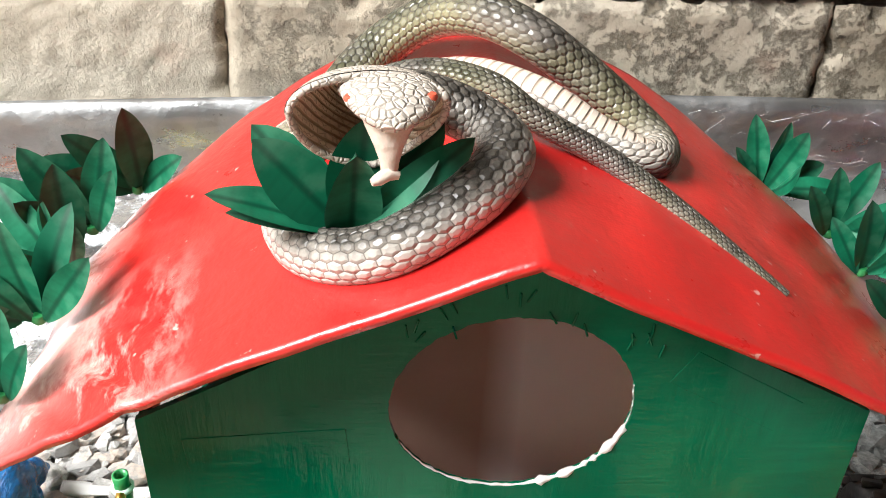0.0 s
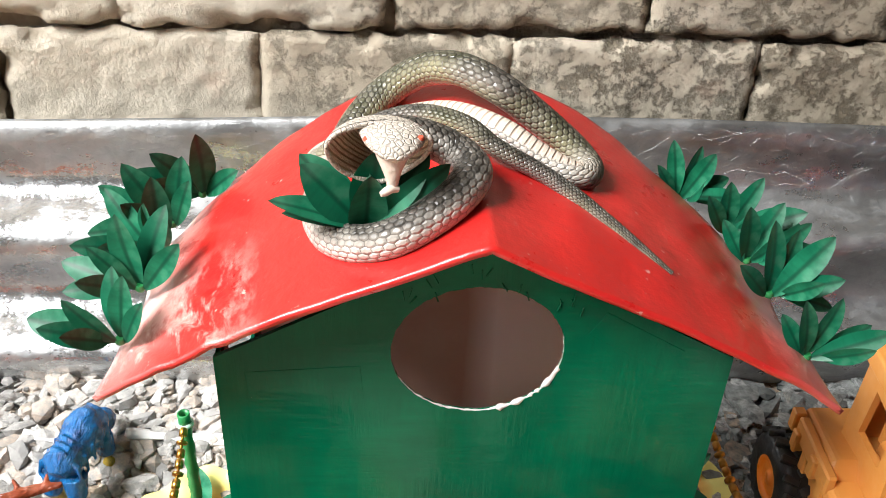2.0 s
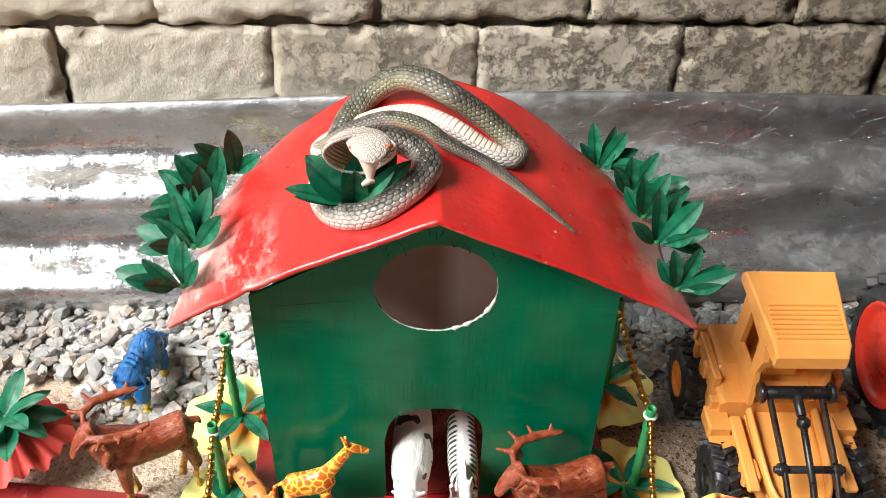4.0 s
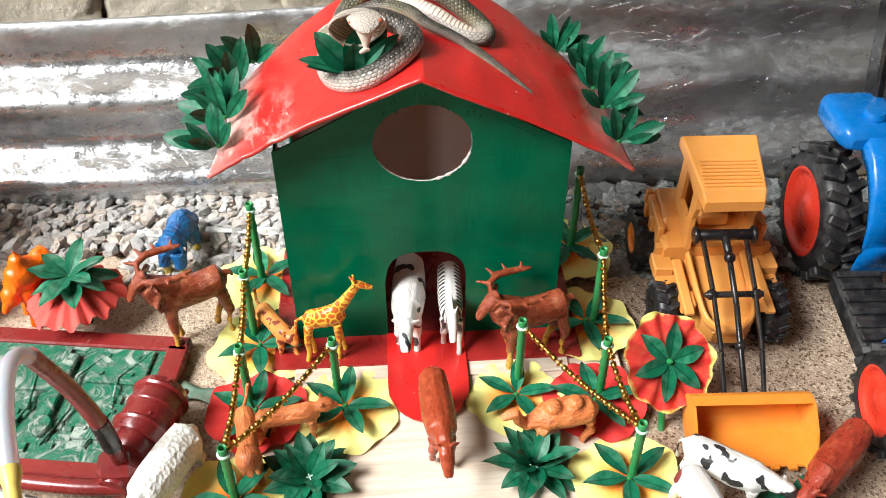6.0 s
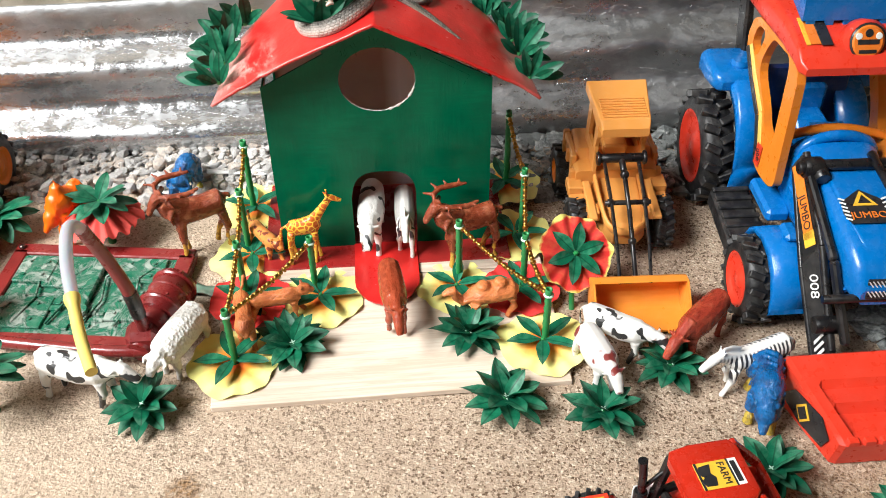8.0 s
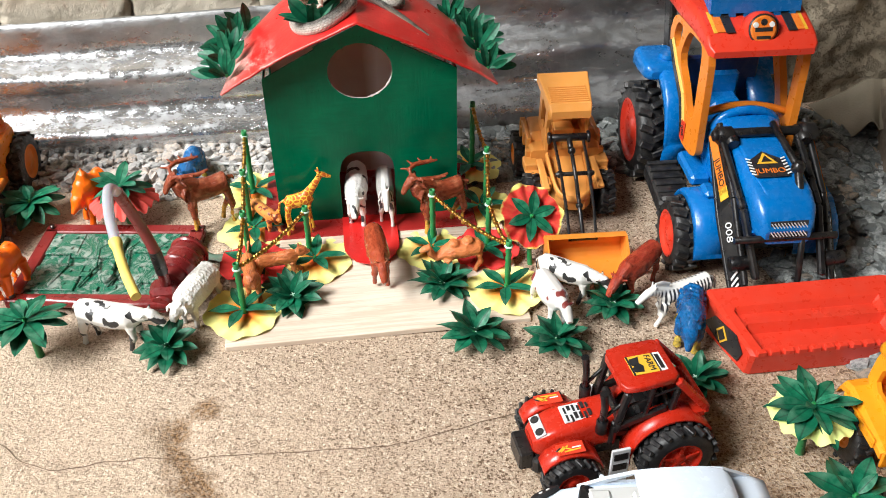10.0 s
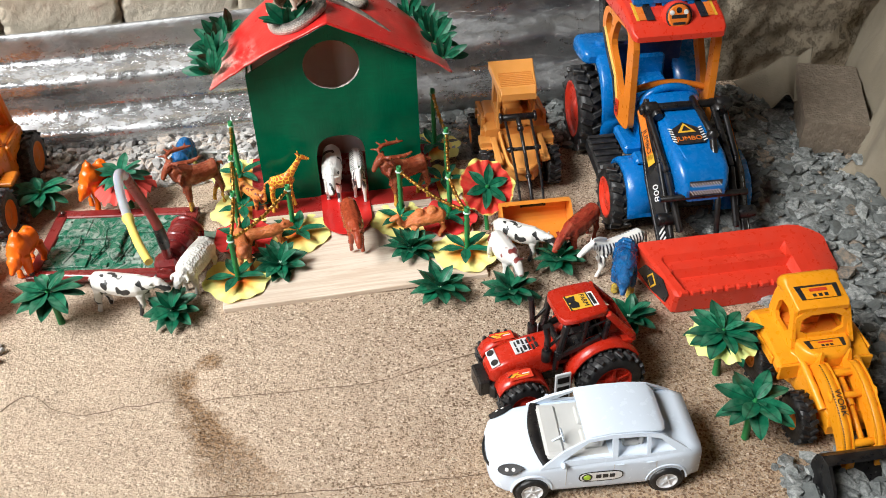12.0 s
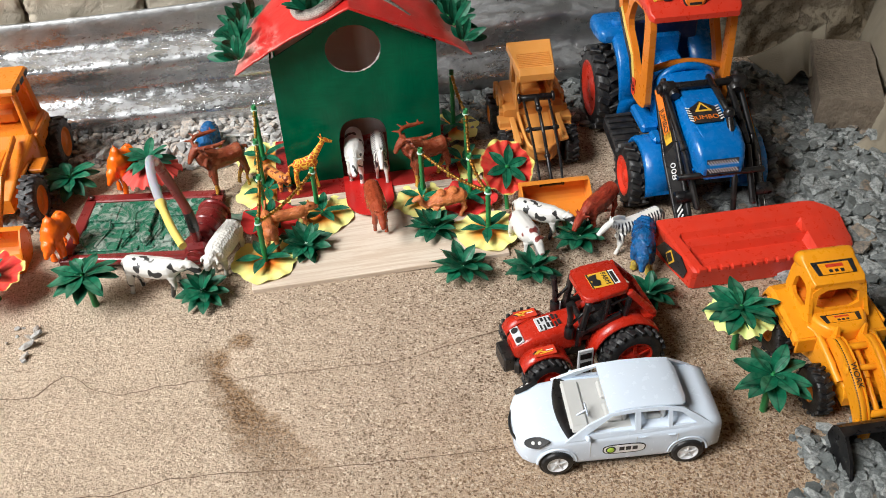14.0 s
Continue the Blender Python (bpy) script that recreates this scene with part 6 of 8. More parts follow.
# wheel arches
for wx in (-0.0560, 0.0530):
    for sy in (-1, 1):
        arch = Shape().tube([(wx + 0.0163 * math.cos(a), sy * 0.0332, 0.0140 + 0.0163 * math.sin(a)) for a in (math.pi * k / 18 for k in range(19))], [(0.0014, 0.0012)] * 19, 8)
        part("wheel_arch", arch, M["white"], car)
        # black disc stands in for the dark gap over the wheel
        hole = Shape().cyl((wx, sy * 0.0300, 0.0136), (wx, sy * 0.0337, 0.0138), 0.0154, 28, bevel=0.02)
        part("arch_lining", hole, M["black"], car, "dark wheel arch")
        wheel(car, wx, sy * 0.0322, 0.0134, 0.0134, 0.0085, M["rim_chrome"], 26, 0.0004, 0.66, 5, "five-spoke silver rim")
# cabin: roof, pillars, seats
roof_s = Shape()
roof_s.loft([section(x, h, z - 0.0022, z, 0.9) for x, h, z in ((-0.0545, 0.0150, 0.0590), (-0.0530, 0.0215, 0.0598), (-0.049, 0.0244, 0.0612), (-0.038, 0.0250, 0.0630), (-0.022, 0.0252, 0.0638), (-0.006, 0.0252, 0.0634), (0.007, 0.0252, 0.0612), (0.0105, 0.0246, 0.0602))])
part("roof", roof_s, M["white"], car)
def side_plate(outline, holes, thick):
    """A flat plate in x and z with openings, thickened along y."""
    bm = bmesh.new()
    edges = []
    for loop in [outline] + holes:
        vs = [bm.verts.new((x, 0, z)) for x, z in loop]
        edges += [bm.edges.new((vs[i], vs[(i + 1) % len(vs)])) for i in range(len(vs))]
    bmesh.ops.triangle_fill(bm, use_beauty=True, use_dissolve=False, edges=edges)
    geom = bmesh.ops.extrude_face_region(bm, geom=bm.faces[:])
    bmesh.ops.translate(bm, verts=[v for v in geom["geom"] if isinstance(v, bmesh.types.BMVert)], vec=(0, thick, 0))
    bmesh.ops.recalc_face_normals(bm, faces=bm.faces)
    me = bpy.data.meshes.new("plate")
    bm.to_mesh(me)
    bm.free()
    return me


def eased(pts, rounds=2):
    """A closed outline with its corners cut round."""
    for _ in range(rounds):
        pts = [q for a, b in zip(pts, pts[1:] + pts[:1]) for q in ((a[0] * 0.78 + b[0] * 0.22, a[1] * 0.78 + b[1] * 0.22), (a[0] * 0.22 + b[0] * 0.78, a[1] * 0.22 + b[1] * 0.78))]
    return pts


CABIN = [(0.047, -0.0030), (0.028, 0.0110), (0.009, 0.0200), (-0.010, 0.0226), (-0.034, 0.0222), (-0.051, 0.0190), (-0.063, 0.0105), (-0.074, 0.0020)]
PANES = [[(0.029, 0.0024), (0.008, 0.0176), (-0.0105, 0.0192), (-0.0105, 0.0024)], [(-0.0150, 0.0024), (-0.0150, 0.0192), (-0.0380, 0.0186), (-0.0380, 0.0024)], [(-0.0410, 0.0028), (-0.0410, 0.0176), (-0.0490, 0.0156), (-0.0610, 0.0044)]]
for sy in (-1, 1):
    me = side_plate(CABIN, PANES, 0.0022)
    me.materials.append(M["white"])
    part("window_frame", me, None, car, "white side window frame", pose(0, sy * 0.0326, 0.0408, sy * 17) @ pose(0, -0.0022 if sy > 0 else 0.0, 0))
inner = Shape()
inner.box((-0.004, 0, 0.0412), (0.088, 0.054, 0.002), r=0.0006)
part("cabin_floor", inner, M["cabin"], car)
for x0, w in ((0.004, 0.020), (0.004, -0.020), (-0.028, 0.0)):
    seat = Shape()
    seat.box((x0, w * 0.6, 0.0440), (0.014, 0.018 if w else 0.044, 0.005), r=0.0015)
    seat.box((x0 - 0.008, w * 0.6, 0.0485), (0.004, 0.018 if w else 0.044, 0.013), pose(0, 0, 0), r=0.0015)
    part("seat", seat, M["cabin"], car)
sw = Shape().tube([(0.026 + 0.003 * math.sin(a) * 0.5, 0.012 + 0.0052 * math.cos(a), 0.0500 + 0.0052 * math.sin(a)) for a in (math.tau * k / 16 for k in range(17))], 0.0007, 6)
sw.cyl((0.026, 0.012, 0.0500), (0.034, 0.012, 0.044), 0.0008, 8)
part("steering_wheel", sw, M["white"], car)
dash = Shape().box((0.033, 0, 0.0418), (0.016, 0.050, 0.005), r=0.0022)
part("dashboard", dash, M["cabin"], car)
cowl = Shape().tube([(0.046 - 0.006 * abs(k / 8) ** 2, 0.0295 * k / 8, 0.0412 - 0.0014 * abs(k / 8) ** 2) for k in range(-8, 9)], [(0.0050, 0.0016)] * 17, 8)
part("windscreen_seal", cowl, M["black"], car, "black windscreen base")
for sy in (-1, 1):
    LAMP = pose(0.0690, sy * 0.0284, 0.0347, sy * -42, 13, sy * -18)
    almond = [(0.0105 * math.cos(a), 0.0046 * math.sin(a) * (1 - 0.55 * max(0.0, -math.cos(a)) ** 1.5) + 0.0012 * max(0.0, -math.cos(a))) for a in (math.tau * k / 28 for k in range(28))]
    if sy > 0:
        almond = [(x, -y) for x, y in almond][::-1]
    h_ob = part("headlight", Shape().slab(almond, 0.0034), M["print_black"], car, "dark printed almond-shaped headlight", LAMP @ pose(0, 0, -0.0004))
    for lx in (0.0028, -0.0026):
        part("lamp", Shape().ball((lx, 0.0, 0.0034), (0.0016, 0.0015, 0.0005)), M["sticker_white"], h_ob, "white lamp")
    mir = Shape().ball((0.029, sy * 0.0348, 0.0420), (0.0022, 0.0032, 0.0020))
    part("mirror", mir, M["white"], car)
    for dx in (-0.006, -0.030):
        part("door_handle", Shape().box((dx - 0.011, sy * 0.0344, 0.0365), (0.006, 0.0010, 0.0012), r=0.0003), M["white"], car)
    for dx in (0.032, -0.006, -0.040):
        part("door_gap", Shape().box((dx - 0.006, sy * 0.03405, 0.0270), (0.0004, 0.0005, 0.020), r=0.0001), M["cabin"], car)
    badge = Shape()
    ol = [(0.0180 * math.copysign(abs(math.cos(a)) ** 0.5, math.cos(a)), 0.0058 * math.copysign(abs(math.sin(a)) ** 0.7, math.sin(a))) for a in (math.tau * k / 32 for k in range(32))]
    badge.slab(ol, 0.0003)
    m = pose(-0.002, sy * 0.0343, 0.0250, 90, 0, 180 if sy > 0 else 0)
    b_ob = part("door_badge", badge, M["sticker_black"], car, "oval badge with a green dot and bars", m)
    part("badge_face", Shape().slab([(x * 0.94, y * 0.82) for x, y in ol], 0.0003), M["sticker_white"], b_ob, m=pose(0, 0, 0.0002))
    d_ob = part("badge_ring", Shape().cyl((-0.0112, 0, 0.0004), (-0.0112, 0, 0.0008), 0.0042, 22), M["sticker_black"], b_ob, "black and lime ring")
    part("badge_dot", Shape().cyl((-0.0112, 0, 0.0006), (-0.0112, 0, 0.0010), 0.0030, 18).cyl((-0.0112, 0, 0.0010), (-0.0112, 0, 0.0011), 0.0012, 14), M["lime"], d_ob, "lime dot")
    word = Shape()
    for k in range(3):
        word.box((-0.0020 + 0.0055 * k, 0.0004, 0.0006), (0.0042, 0.0042, 0.0003), r=0.0001)
    part("badge_bars", word, M["sticker_black"], b_ob)
bump = Shape().tube([(0.0835, 0.0165, 0.0245), (0.0868, 0.008, 0.0232), (0.0876, 0.0, 0.0230), (0.0868, -0.008, 0.0232), (0.0835, -0.0165, 0.0245)], [(0.0012, 0.0018)] * 5, 8)
part("grille", bump, M["black"], car, "black grille")
part("sill", Shape().box((0.0, 0, 0.0068), (0.120, 0.062, 0.003), r=0.001), M["black"], car)
part("rear_bumper_line", Shape().box((-0.0815, 0, 0.0200), (0.004, 0.0500, 0.0008), r=0.0002), M["cabin"], car)

# red farm tractor, nose towards +x
rt = thing("toy_tractor", "small red farm toy tractor with black cab frame", "toy tractor", at(0.170, -0.327, 0, 187, 1.04))
chas = Shape()
chas.box((0.012, 0, 0.022), (0.105, 0.022, 0.014), r=0.002)
chas.box((0.062, 0, 0.020), (0.012, 0.034, 0.016), r=0.003)
part("chassis", chas, M["black"], rt)
bon = Shape()
bon.loft([section(x, h, z0, z1, 0.5, lean=0.001) for x, h, z0, z1 in ((0.008, 0.0150, 0.026, 0.0545), (0.030, 0.0150, 0.026, 0.0530), (0.050, 0.0145, 0.026, 0.0490), (0.062, 0.0130, 0.026, 0.0440), (0.067, 0.0095, 0.028, 0.0390))])
part("bonnet", bon, M["tractor_red"], rt, "rounded red bonnet")
vent = part("bonnet_vent", Shape().box((0.030, 0, 0.0537), (0.022, 0.016, 0.0016), pose(0, 0, 0, 0, 3), r=0.0004), M["silver"], rt, "silver vent sticker with black slots")
for q in range(12):
    part("vent_slot", Shape().box((0.0215 + 0.0033 * (q // 2), (-0.0042 if q % 2 else 0.0036) + 0.0008 * (q % 3), 0.0536 - 0.0001 * q), (0.0016 + 0.0008 * (q % 3 == 0), 0.0058 - 0.0014 * (q % 4 == 1), 0.0016), pose(0, 0, 0.0014, 0, 3), r=0.0002), M["sticker_black"], vent)
lamps = part("headlight_panel", Shape().box((0, 0, 0), (0.008, 0.020, 0.0016), pose(0.0612, 0, 0.0446, 0, 24), r=0.0005), M["silver"], rt)
for q in (-1, 1):
    part("lamp", Shape().cyl((0, 0, 0.0006), (0, 0, 0.0014), 0.0032, 14, pose(0.0612, q * 0.0058, 0.0446, 0, 24)), M["sticker_black"], lamps, "dark lamp")
part("front_weight", Shape().box((0.0715, 0, 0.023), (0.011, 0.024, 0.017), r=0.0015), M["black"], rt, "ribbed black front weight")
for sy in (-1, 1):
    fen = Shape()
    fen.loft([[(x, sy * 0.0165, z), (x, sy * 0.0300, z - 0.001), (x, sy * 0.0305, z - 0.004), (x, sy * 0.0165, z - 0.003)] for x, z in ((0.021, 0.026), (0.024, 0.033), (0.030, 0.0395), (0.038, 0.0430), (0.046, 0.0440), (0.054, 0.0425), (0.061, 0.0385), (0.065, 0.0320))])
    f_ob = part("front_fender", fen, M["tractor_red"], rt)
    part("sticker_panel", Shape().box((0.045, sy * 0.0240, 0.0440), (0.020, 0.0100, 0.0006), r=0.0002), M["sticker_red"], f_ob, "red sticker with yellow bars")
    for q, (sx2, sl, st, sm) in enumerate(((0.0515, 0.0062, 35, "sticker_yellow"), (0.0495, 0.0078, 35, "sticker_yellow"), (0.0475, 0.0070, -30, "sticker_yellow"), (0.0405, 0.0065, 0, "sticker_white"), (0.0440, 0.0120, 4, "sticker_yellow"), (0.0540, 0.0045, 35, "sticker_black"))):
        part("sticker_stripe", Shape().box((0, 0, 0), (sl, 0.0011, 0.0004), pose(sx2, sy * (0.0240 + (0.0022 if q == 4 else 0.0)), 0.0446, 0, 0, sy * st), r=0.0001), M[sm], f_ob)
    rf = Shape()
    prof = [(-0.030 + 0.0325 * math.cos(a), 0.0270 + 0.0325 * math.sin(a)) for a in (radians(d) for d in (-8, 4, 16, 28, 40, 52, 64, 76, 88, 100, 112, 124, 136, 150))]
    rf.loft([[(x, sy * 0.0130, z), (x, sy * 0.0310, z), (x * 0.98 - 0.0006, sy * 0.0310, z - 0.0026), (x, sy * 0.0130, z - 0.0026)] for x, z in prof])
    part("rear_fender", rf, M["tractor_red"], rt)
    wheel(rt, 0.045, sy * 0.0305, 0.0192, 0.0192, 0.0140, M["tractor_red"], 18, 0.0016, 0.60, 0, "red rim")
    wheel(rt, -0.032, sy * 0.0330, 0.0270, 0.0270, 0.0170, M["tractor_red"], 20, 0.0020, 0.62, 5, "red spoked rim")
    step = Shape().box((0.010, sy * 0.0315, 0.0245), (0.014, 0.0022, 0.034), pose(0, 0, 0), r=0.0005)
    st_ob = part("step", step, M["silver"], rt, "silver step ladder")
    for z in (0.0135, 0.0240, 0.0345):
        part("tread", Shape().box((0.010, sy * 0.0326, z), (0.0105, 0.0010, 0.0066), r=0.0003), M["black"], st_ob)
    cabf = Shape()
    bar(cabf, (0.011, sy * 0.0180, 0.045), (0.004, sy * 0.0190, 0.084), 0.0056, 0.0058)
    bar(cabf, (-0.030, sy * 0.0190, 0.058), (-0.034, sy * 0.0190, 0.086), 0.0046, 0.0044)
    bar(cabf, (0.012, sy * 0.0185, 0.034), (0.011, sy * 0.0180, 0.056), 0.0040, 0.0050)
    bar(cabf, (0.010, sy * 0.0190, 0.050), (-0.026, sy * 0.0195, 0.062), 0.0040, 0.0058)
    bar(cabf, (-0.010, sy * 0.0192, 0.056), (-0.014, sy * 0.0190, 0.084), 0.0030, 0.0032)
    bar(cabf, (0.004, sy * 0.0190, 0.070), (-0.032, sy * 0.0195, 0.080), 0.0018, 0.0018)
    part("cab_frame", cabf, M["black"], rt)
part("cab_floor", Shape().box((-0.010, 0, 0.040), (0.040, 0.034, 0.006), r=0.001).box((-0.029, 0, 0.052), (0.004, 0.034, 0.022), r=0.001).box((0.006, 0, 0.050), (0.006, 0.030, 0.016), r=0.002), M["black"], rt)
seat = Shape().box((-0.016, 0, 0.046), (0.014, 0.022, 0.012), r=0.003).box((-0.023, 0, 0.056), (0.004, 0.022, 0.020), r=0.0016)
part("seat", seat, M["black"], rt)
tr = Shape()
tr.loft([section(x, h, z, z + 0.0060, 0.6) for x, h, z in ((-0.0325, 0.0165, 0.0835), (-0.0285, 0.0205, 0.0845), (-0.005, 0.0215, 0.0835), (0.006, 0.0200, 0.0825), (0.0085, 0.0150, 0.0825))])
roof_ob2 = part("roof", tr, M["tractor_red"], rt)
part("roof_sticker", Shape().box((-0.012, 0.002, 0.0902), (0.020, 0.018, 0.0006), r=0.0002), M["sticker_yellow"], roof_ob2, "yellow sticker")
part("sticker_bar", Shape().box((-0.0245, 0.002, 0.0902), (0.0060, 0.018, 0.0006), r=0.0002), M["sticker_white"], roof_ob2)
part("sticker_print", Shape().box((-0.0245, 0.002, 0.0905), (0.0030, 0.014, 0.0004), r=0.0001), M["sticker_black"], roof_ob2)
part("sticker_patch", Shape().slab([(-0.0035, -0.0070), (0.0035, -0.0060), (0.0045, -0.0010), (0.0020, 0.0010), (0.0050, 0.0035), (0.0030, 0.0070), (-0.0030, 0.0072), (-0.0042, 0.0020), (-0.0020, -0.0010)], 0.0004), M["sticker_black"], roof_ob2, "black pictogram", pose(-0.0075, 0.002, 0.0905))
lettering("FARM", 0.0060, pose(-0.0170, 0.002, 0.0908, 0, 0, 180 - 90), M["sticker_black"], roof_ob2)
part("sticker_border", Shape().box((-0.0030, 0.002, 0.0903), (0.0016, 0.018, 0.0006), r=0.0001).box((-0.0218, 0.002, 0.0903), (0.0012, 0.018, 0.0006), r=0.0001), M["sticker_black"], roof_ob2)
bk = Shape()
bk.box((-0.047, 0, 0.052), (0.018, 0.046, 0.006), pose(0, 0, 0), r=0.001)
for sy in (-1, 1):
    bar(bk, (-0.031, sy * 0.0195, 0.0870), (-0.055, sy * 0.0225, 0.058), 0.0050, 0.0060)
bar(bk, (-0.056, -0.024, 0.056), (-0.056, 0.024, 0.056), 0.0040, 0.0070)
part("rear_body", bk, M["tractor_red"], rt)
for sy in (-1, 1):
    ex = Shape()
    ex.tube([(0.020, sy * 0.016, 0.048), (0.020, sy * 0.018, 0.072), (0.022, sy * 0.018, 0.086)], [0.0028, 0.0026, 0.0030], 10)
    ex.cyl((0.020, sy * 0.017, 0.060), (0.006, sy * 0.018, 0.074), 0.0014, 8)
    ex.cyl((0.020, sy * 0.0165, 0.046), (0.020, sy * 0.0172, 0.058), 0.0042, 12)
    part("exhaust", ex, M["black"], rt, "black exhaust stack")


def digger_wheel(parent, x, y, r, w, rim, hub=0.5, tyre_mat="rubber"):
    wheel(parent, x, y, r, r, w, rim, 16, 0.0018, hub, 0, "coloured hub", tyre_mat)


# ochre loader, bucket towards +x
ld = thing("toy_loader", "ochre plastic toy loader with black lift arms", "toy loader", at(0.2075, 0.036, 0, -92))
hull = Shape()
hull.loft([section(x, h, z0, z1, 0.2) for x, h, z0, z1 in ((-0.048, 0.033, 0.022, 0.064), (-0.010, 0.035, 0.020, 0.068), (-0.004, 0.038, 0.020, 0.060), (0.012, 0.036, 0.020, 0.058))], smooth=False)
part("body", hull, M["tan"], ld)
nose = Shape().loft([section(x, h, z0, z1, 0.35) for x, h, z0, z1 in ((0.0125, 0.021, 0.020, 0.050), (0.040, 0.020, 0.020, 0.044), (0.062, 0.018, 0.020, 0.038), (0.071, 0.011, 0.022, 0.033))], smooth=False)
nose_ob = part("nose", nose, M["tan"], ld)
rim_pts = [(0.014, -0.0195, 0.053), (0.040, -0.0188, 0.047), (0.060, -0.0168, 0.041), (0.069, -0.0120, 0.0375), (0.0735, 0.0, 0.0365), (0.069, 0.0120, 0.0375), (0.060, 0.0168, 0.041), (0.040, 0.0188, 0.047), (0.014, 0.0195, 0.053)]
part("nose_rim", Shape().tube(smooth_path(rim_pts, 5), [(0.0020, 0.0042)] * (5 * (len(rim_pts) - 1) + 1), 8), M["tan"], nose_ob, "raised rim of the open nose")
for sy in (-1, 1):
    d = Shape()
    d.box((0.015, sy * 0.037, 0.044), (0.018, 0.014, 0.010), r=0.0012)
    d.box((0.028, sy * 0.035, 0.040), (0.012, 0.016, 0.004), r=0.001)
    d.box((-0.020, sy * 0.0365, 0.060), (0.040, 0.005, 0.012), r=0.001)
    part("side_step", d, M["tan"], ld)
    for q in range(6):
        part("side_rib", Shape().box((-0.046 + 0.0105 * q, sy * (0.0362 + 0.002 * (q % 2)), 0.058 - 0.004 * (q % 3)), (0.0060, 0.006, 0.012), r=0.0008), M["tan"], ld)
    part("hull_ledge", Shape().box((0.036, sy * 0.0275, 0.050), (0.050, 0.007, 0.004), pose(0, 0, 0, 0, 5), r=0.001).box((0.050, sy * 0.026, 0.041), (0.014, 0.010, 0.010), r=0.0012), M["tan"], ld)
    digger_wheel(ld, -0.038, sy * 0.0395, 0.0240, 0.015, M["orange"])
    digger_wheel(ld, 0.040, sy * 0.038, 0.0215, 0.015, M["black"])
for sy in (-1, 1):
    wall_me = side_plate([(-0.030, 0.060), (-0.030, 0.114), (0.012, 0.106), (0.016, 0.096), (0.012, 0.084), (0.016, 0.060)], [[(-0.018, 0.078), (-0.017, 0.104), (0.004, 0.101), (0.004, 0.078)]], 0.0032)
    wall_me.materials.append(M["tan"])
    part("cab_side", wall_me, None, ld, "ochre cab side with an open window", pose(0, sy * 0.0225, 0, sy * 1.5) @ pose(0, -0.0016, 0))
part("cab_panel", Shape().box((-0.0285, 0, 0.088), (0.004, 0.0425, 0.050), r=0.001), M["tan"], ld)
part("seat", Shape().box((-0.010, 0, 0.070), (0.016, 0.022, 0.010), r=0.002).box((-0.018, 0, 0.080), (0.004, 0.022, 0.018), r=0.0015), M["tan"], ld)
lr = Shape()
lr.loft([section(x, h, z, z + t, 0.3) for x, h, z, t in ((-0.034, 0.0255, 0.114, 0.006), (-0.029, 0.0265, 0.115, 0.010), (0.021, 0.0215, 0.105, 0.011), (0.026, 0.0200, 0.102, 0.008))], smooth=False)
lroof = part("roof", lr, M["tan"], ld, "ribbed ochre cab roof")
for k in range(8):
    x = -0.005 + 0.0032 * k
    part("rib", Shape().box((x, 0, 0.1208 - 0.00056 * k), (0.0015, 0.039, 0.0022), r=0.0005), M["tan"], lroof)
for sy in (-1, 1):
    arms = Shape()
    bar(arms, (0.022, sy * 0.0150, 0.076), (0.060, sy * 0.0142, 0.062), 0.0024, 0.0050)
    bar(arms, (0.060, sy * 0.0142, 0.062), (0.096, sy * 0.0135, 0.042), 0.0024, 0.0046)
    bar(arms, (0.096, sy * 0.0135, 0.042), (0.120, sy * 0.0130, 0.020), 0.0024, 0.0042)
    arms.cyl((0.062, sy * 0.0125, 0.060), (0.062, sy * 0.0175, 0.060), 0.0036, 12)
    arms.cyl((0.022, sy * 0.0185, 0.078), (0.022, sy * 0.0215, 0.078), 0.0062, 14)
    part("lift_arm", arms, M["black"], ld, "black lift arm")
for ca, cb, cr in (((0.022, -0.0185, 0.078), (0.022, 0.0185, 0.078), 0.0040), ((0.062, -0.0195, 0.060), (0.062, 0.0195, 0.060), 0.0022), ((0.118, -0.014, 0.022), (0.118, 0.014, 0.022), 0.0026)):
    part("cross_bar", Shape().cyl(ca, cb, cr, 12), M["black"], ld, "black cross bar")
ram = Shape()
ram.cyl((0.022, 0, 0.078), (0.036, 0, 0.074), 0.0028, 10).cyl((0.036, 0, 0.074), (0.070, 0, 0.058), 0.0020, 10).ball((0.040, 0, 0.073), 0.0040).ball((0.092, 0, 0.042), 0.0036).cyl((0.070, 0, 0.058), (0.118, 0, 0.024), 0.0020, 10)
part("ram", ram, M["black"], ld, "black centre ram")
part("bucket", scoop(0.078, 0.042, 0.030, 0.0016, 7), M["orange_tan"], ld, "orange toothed bucket", pose(0.119, 0, 0.003, 0, -4, 0))

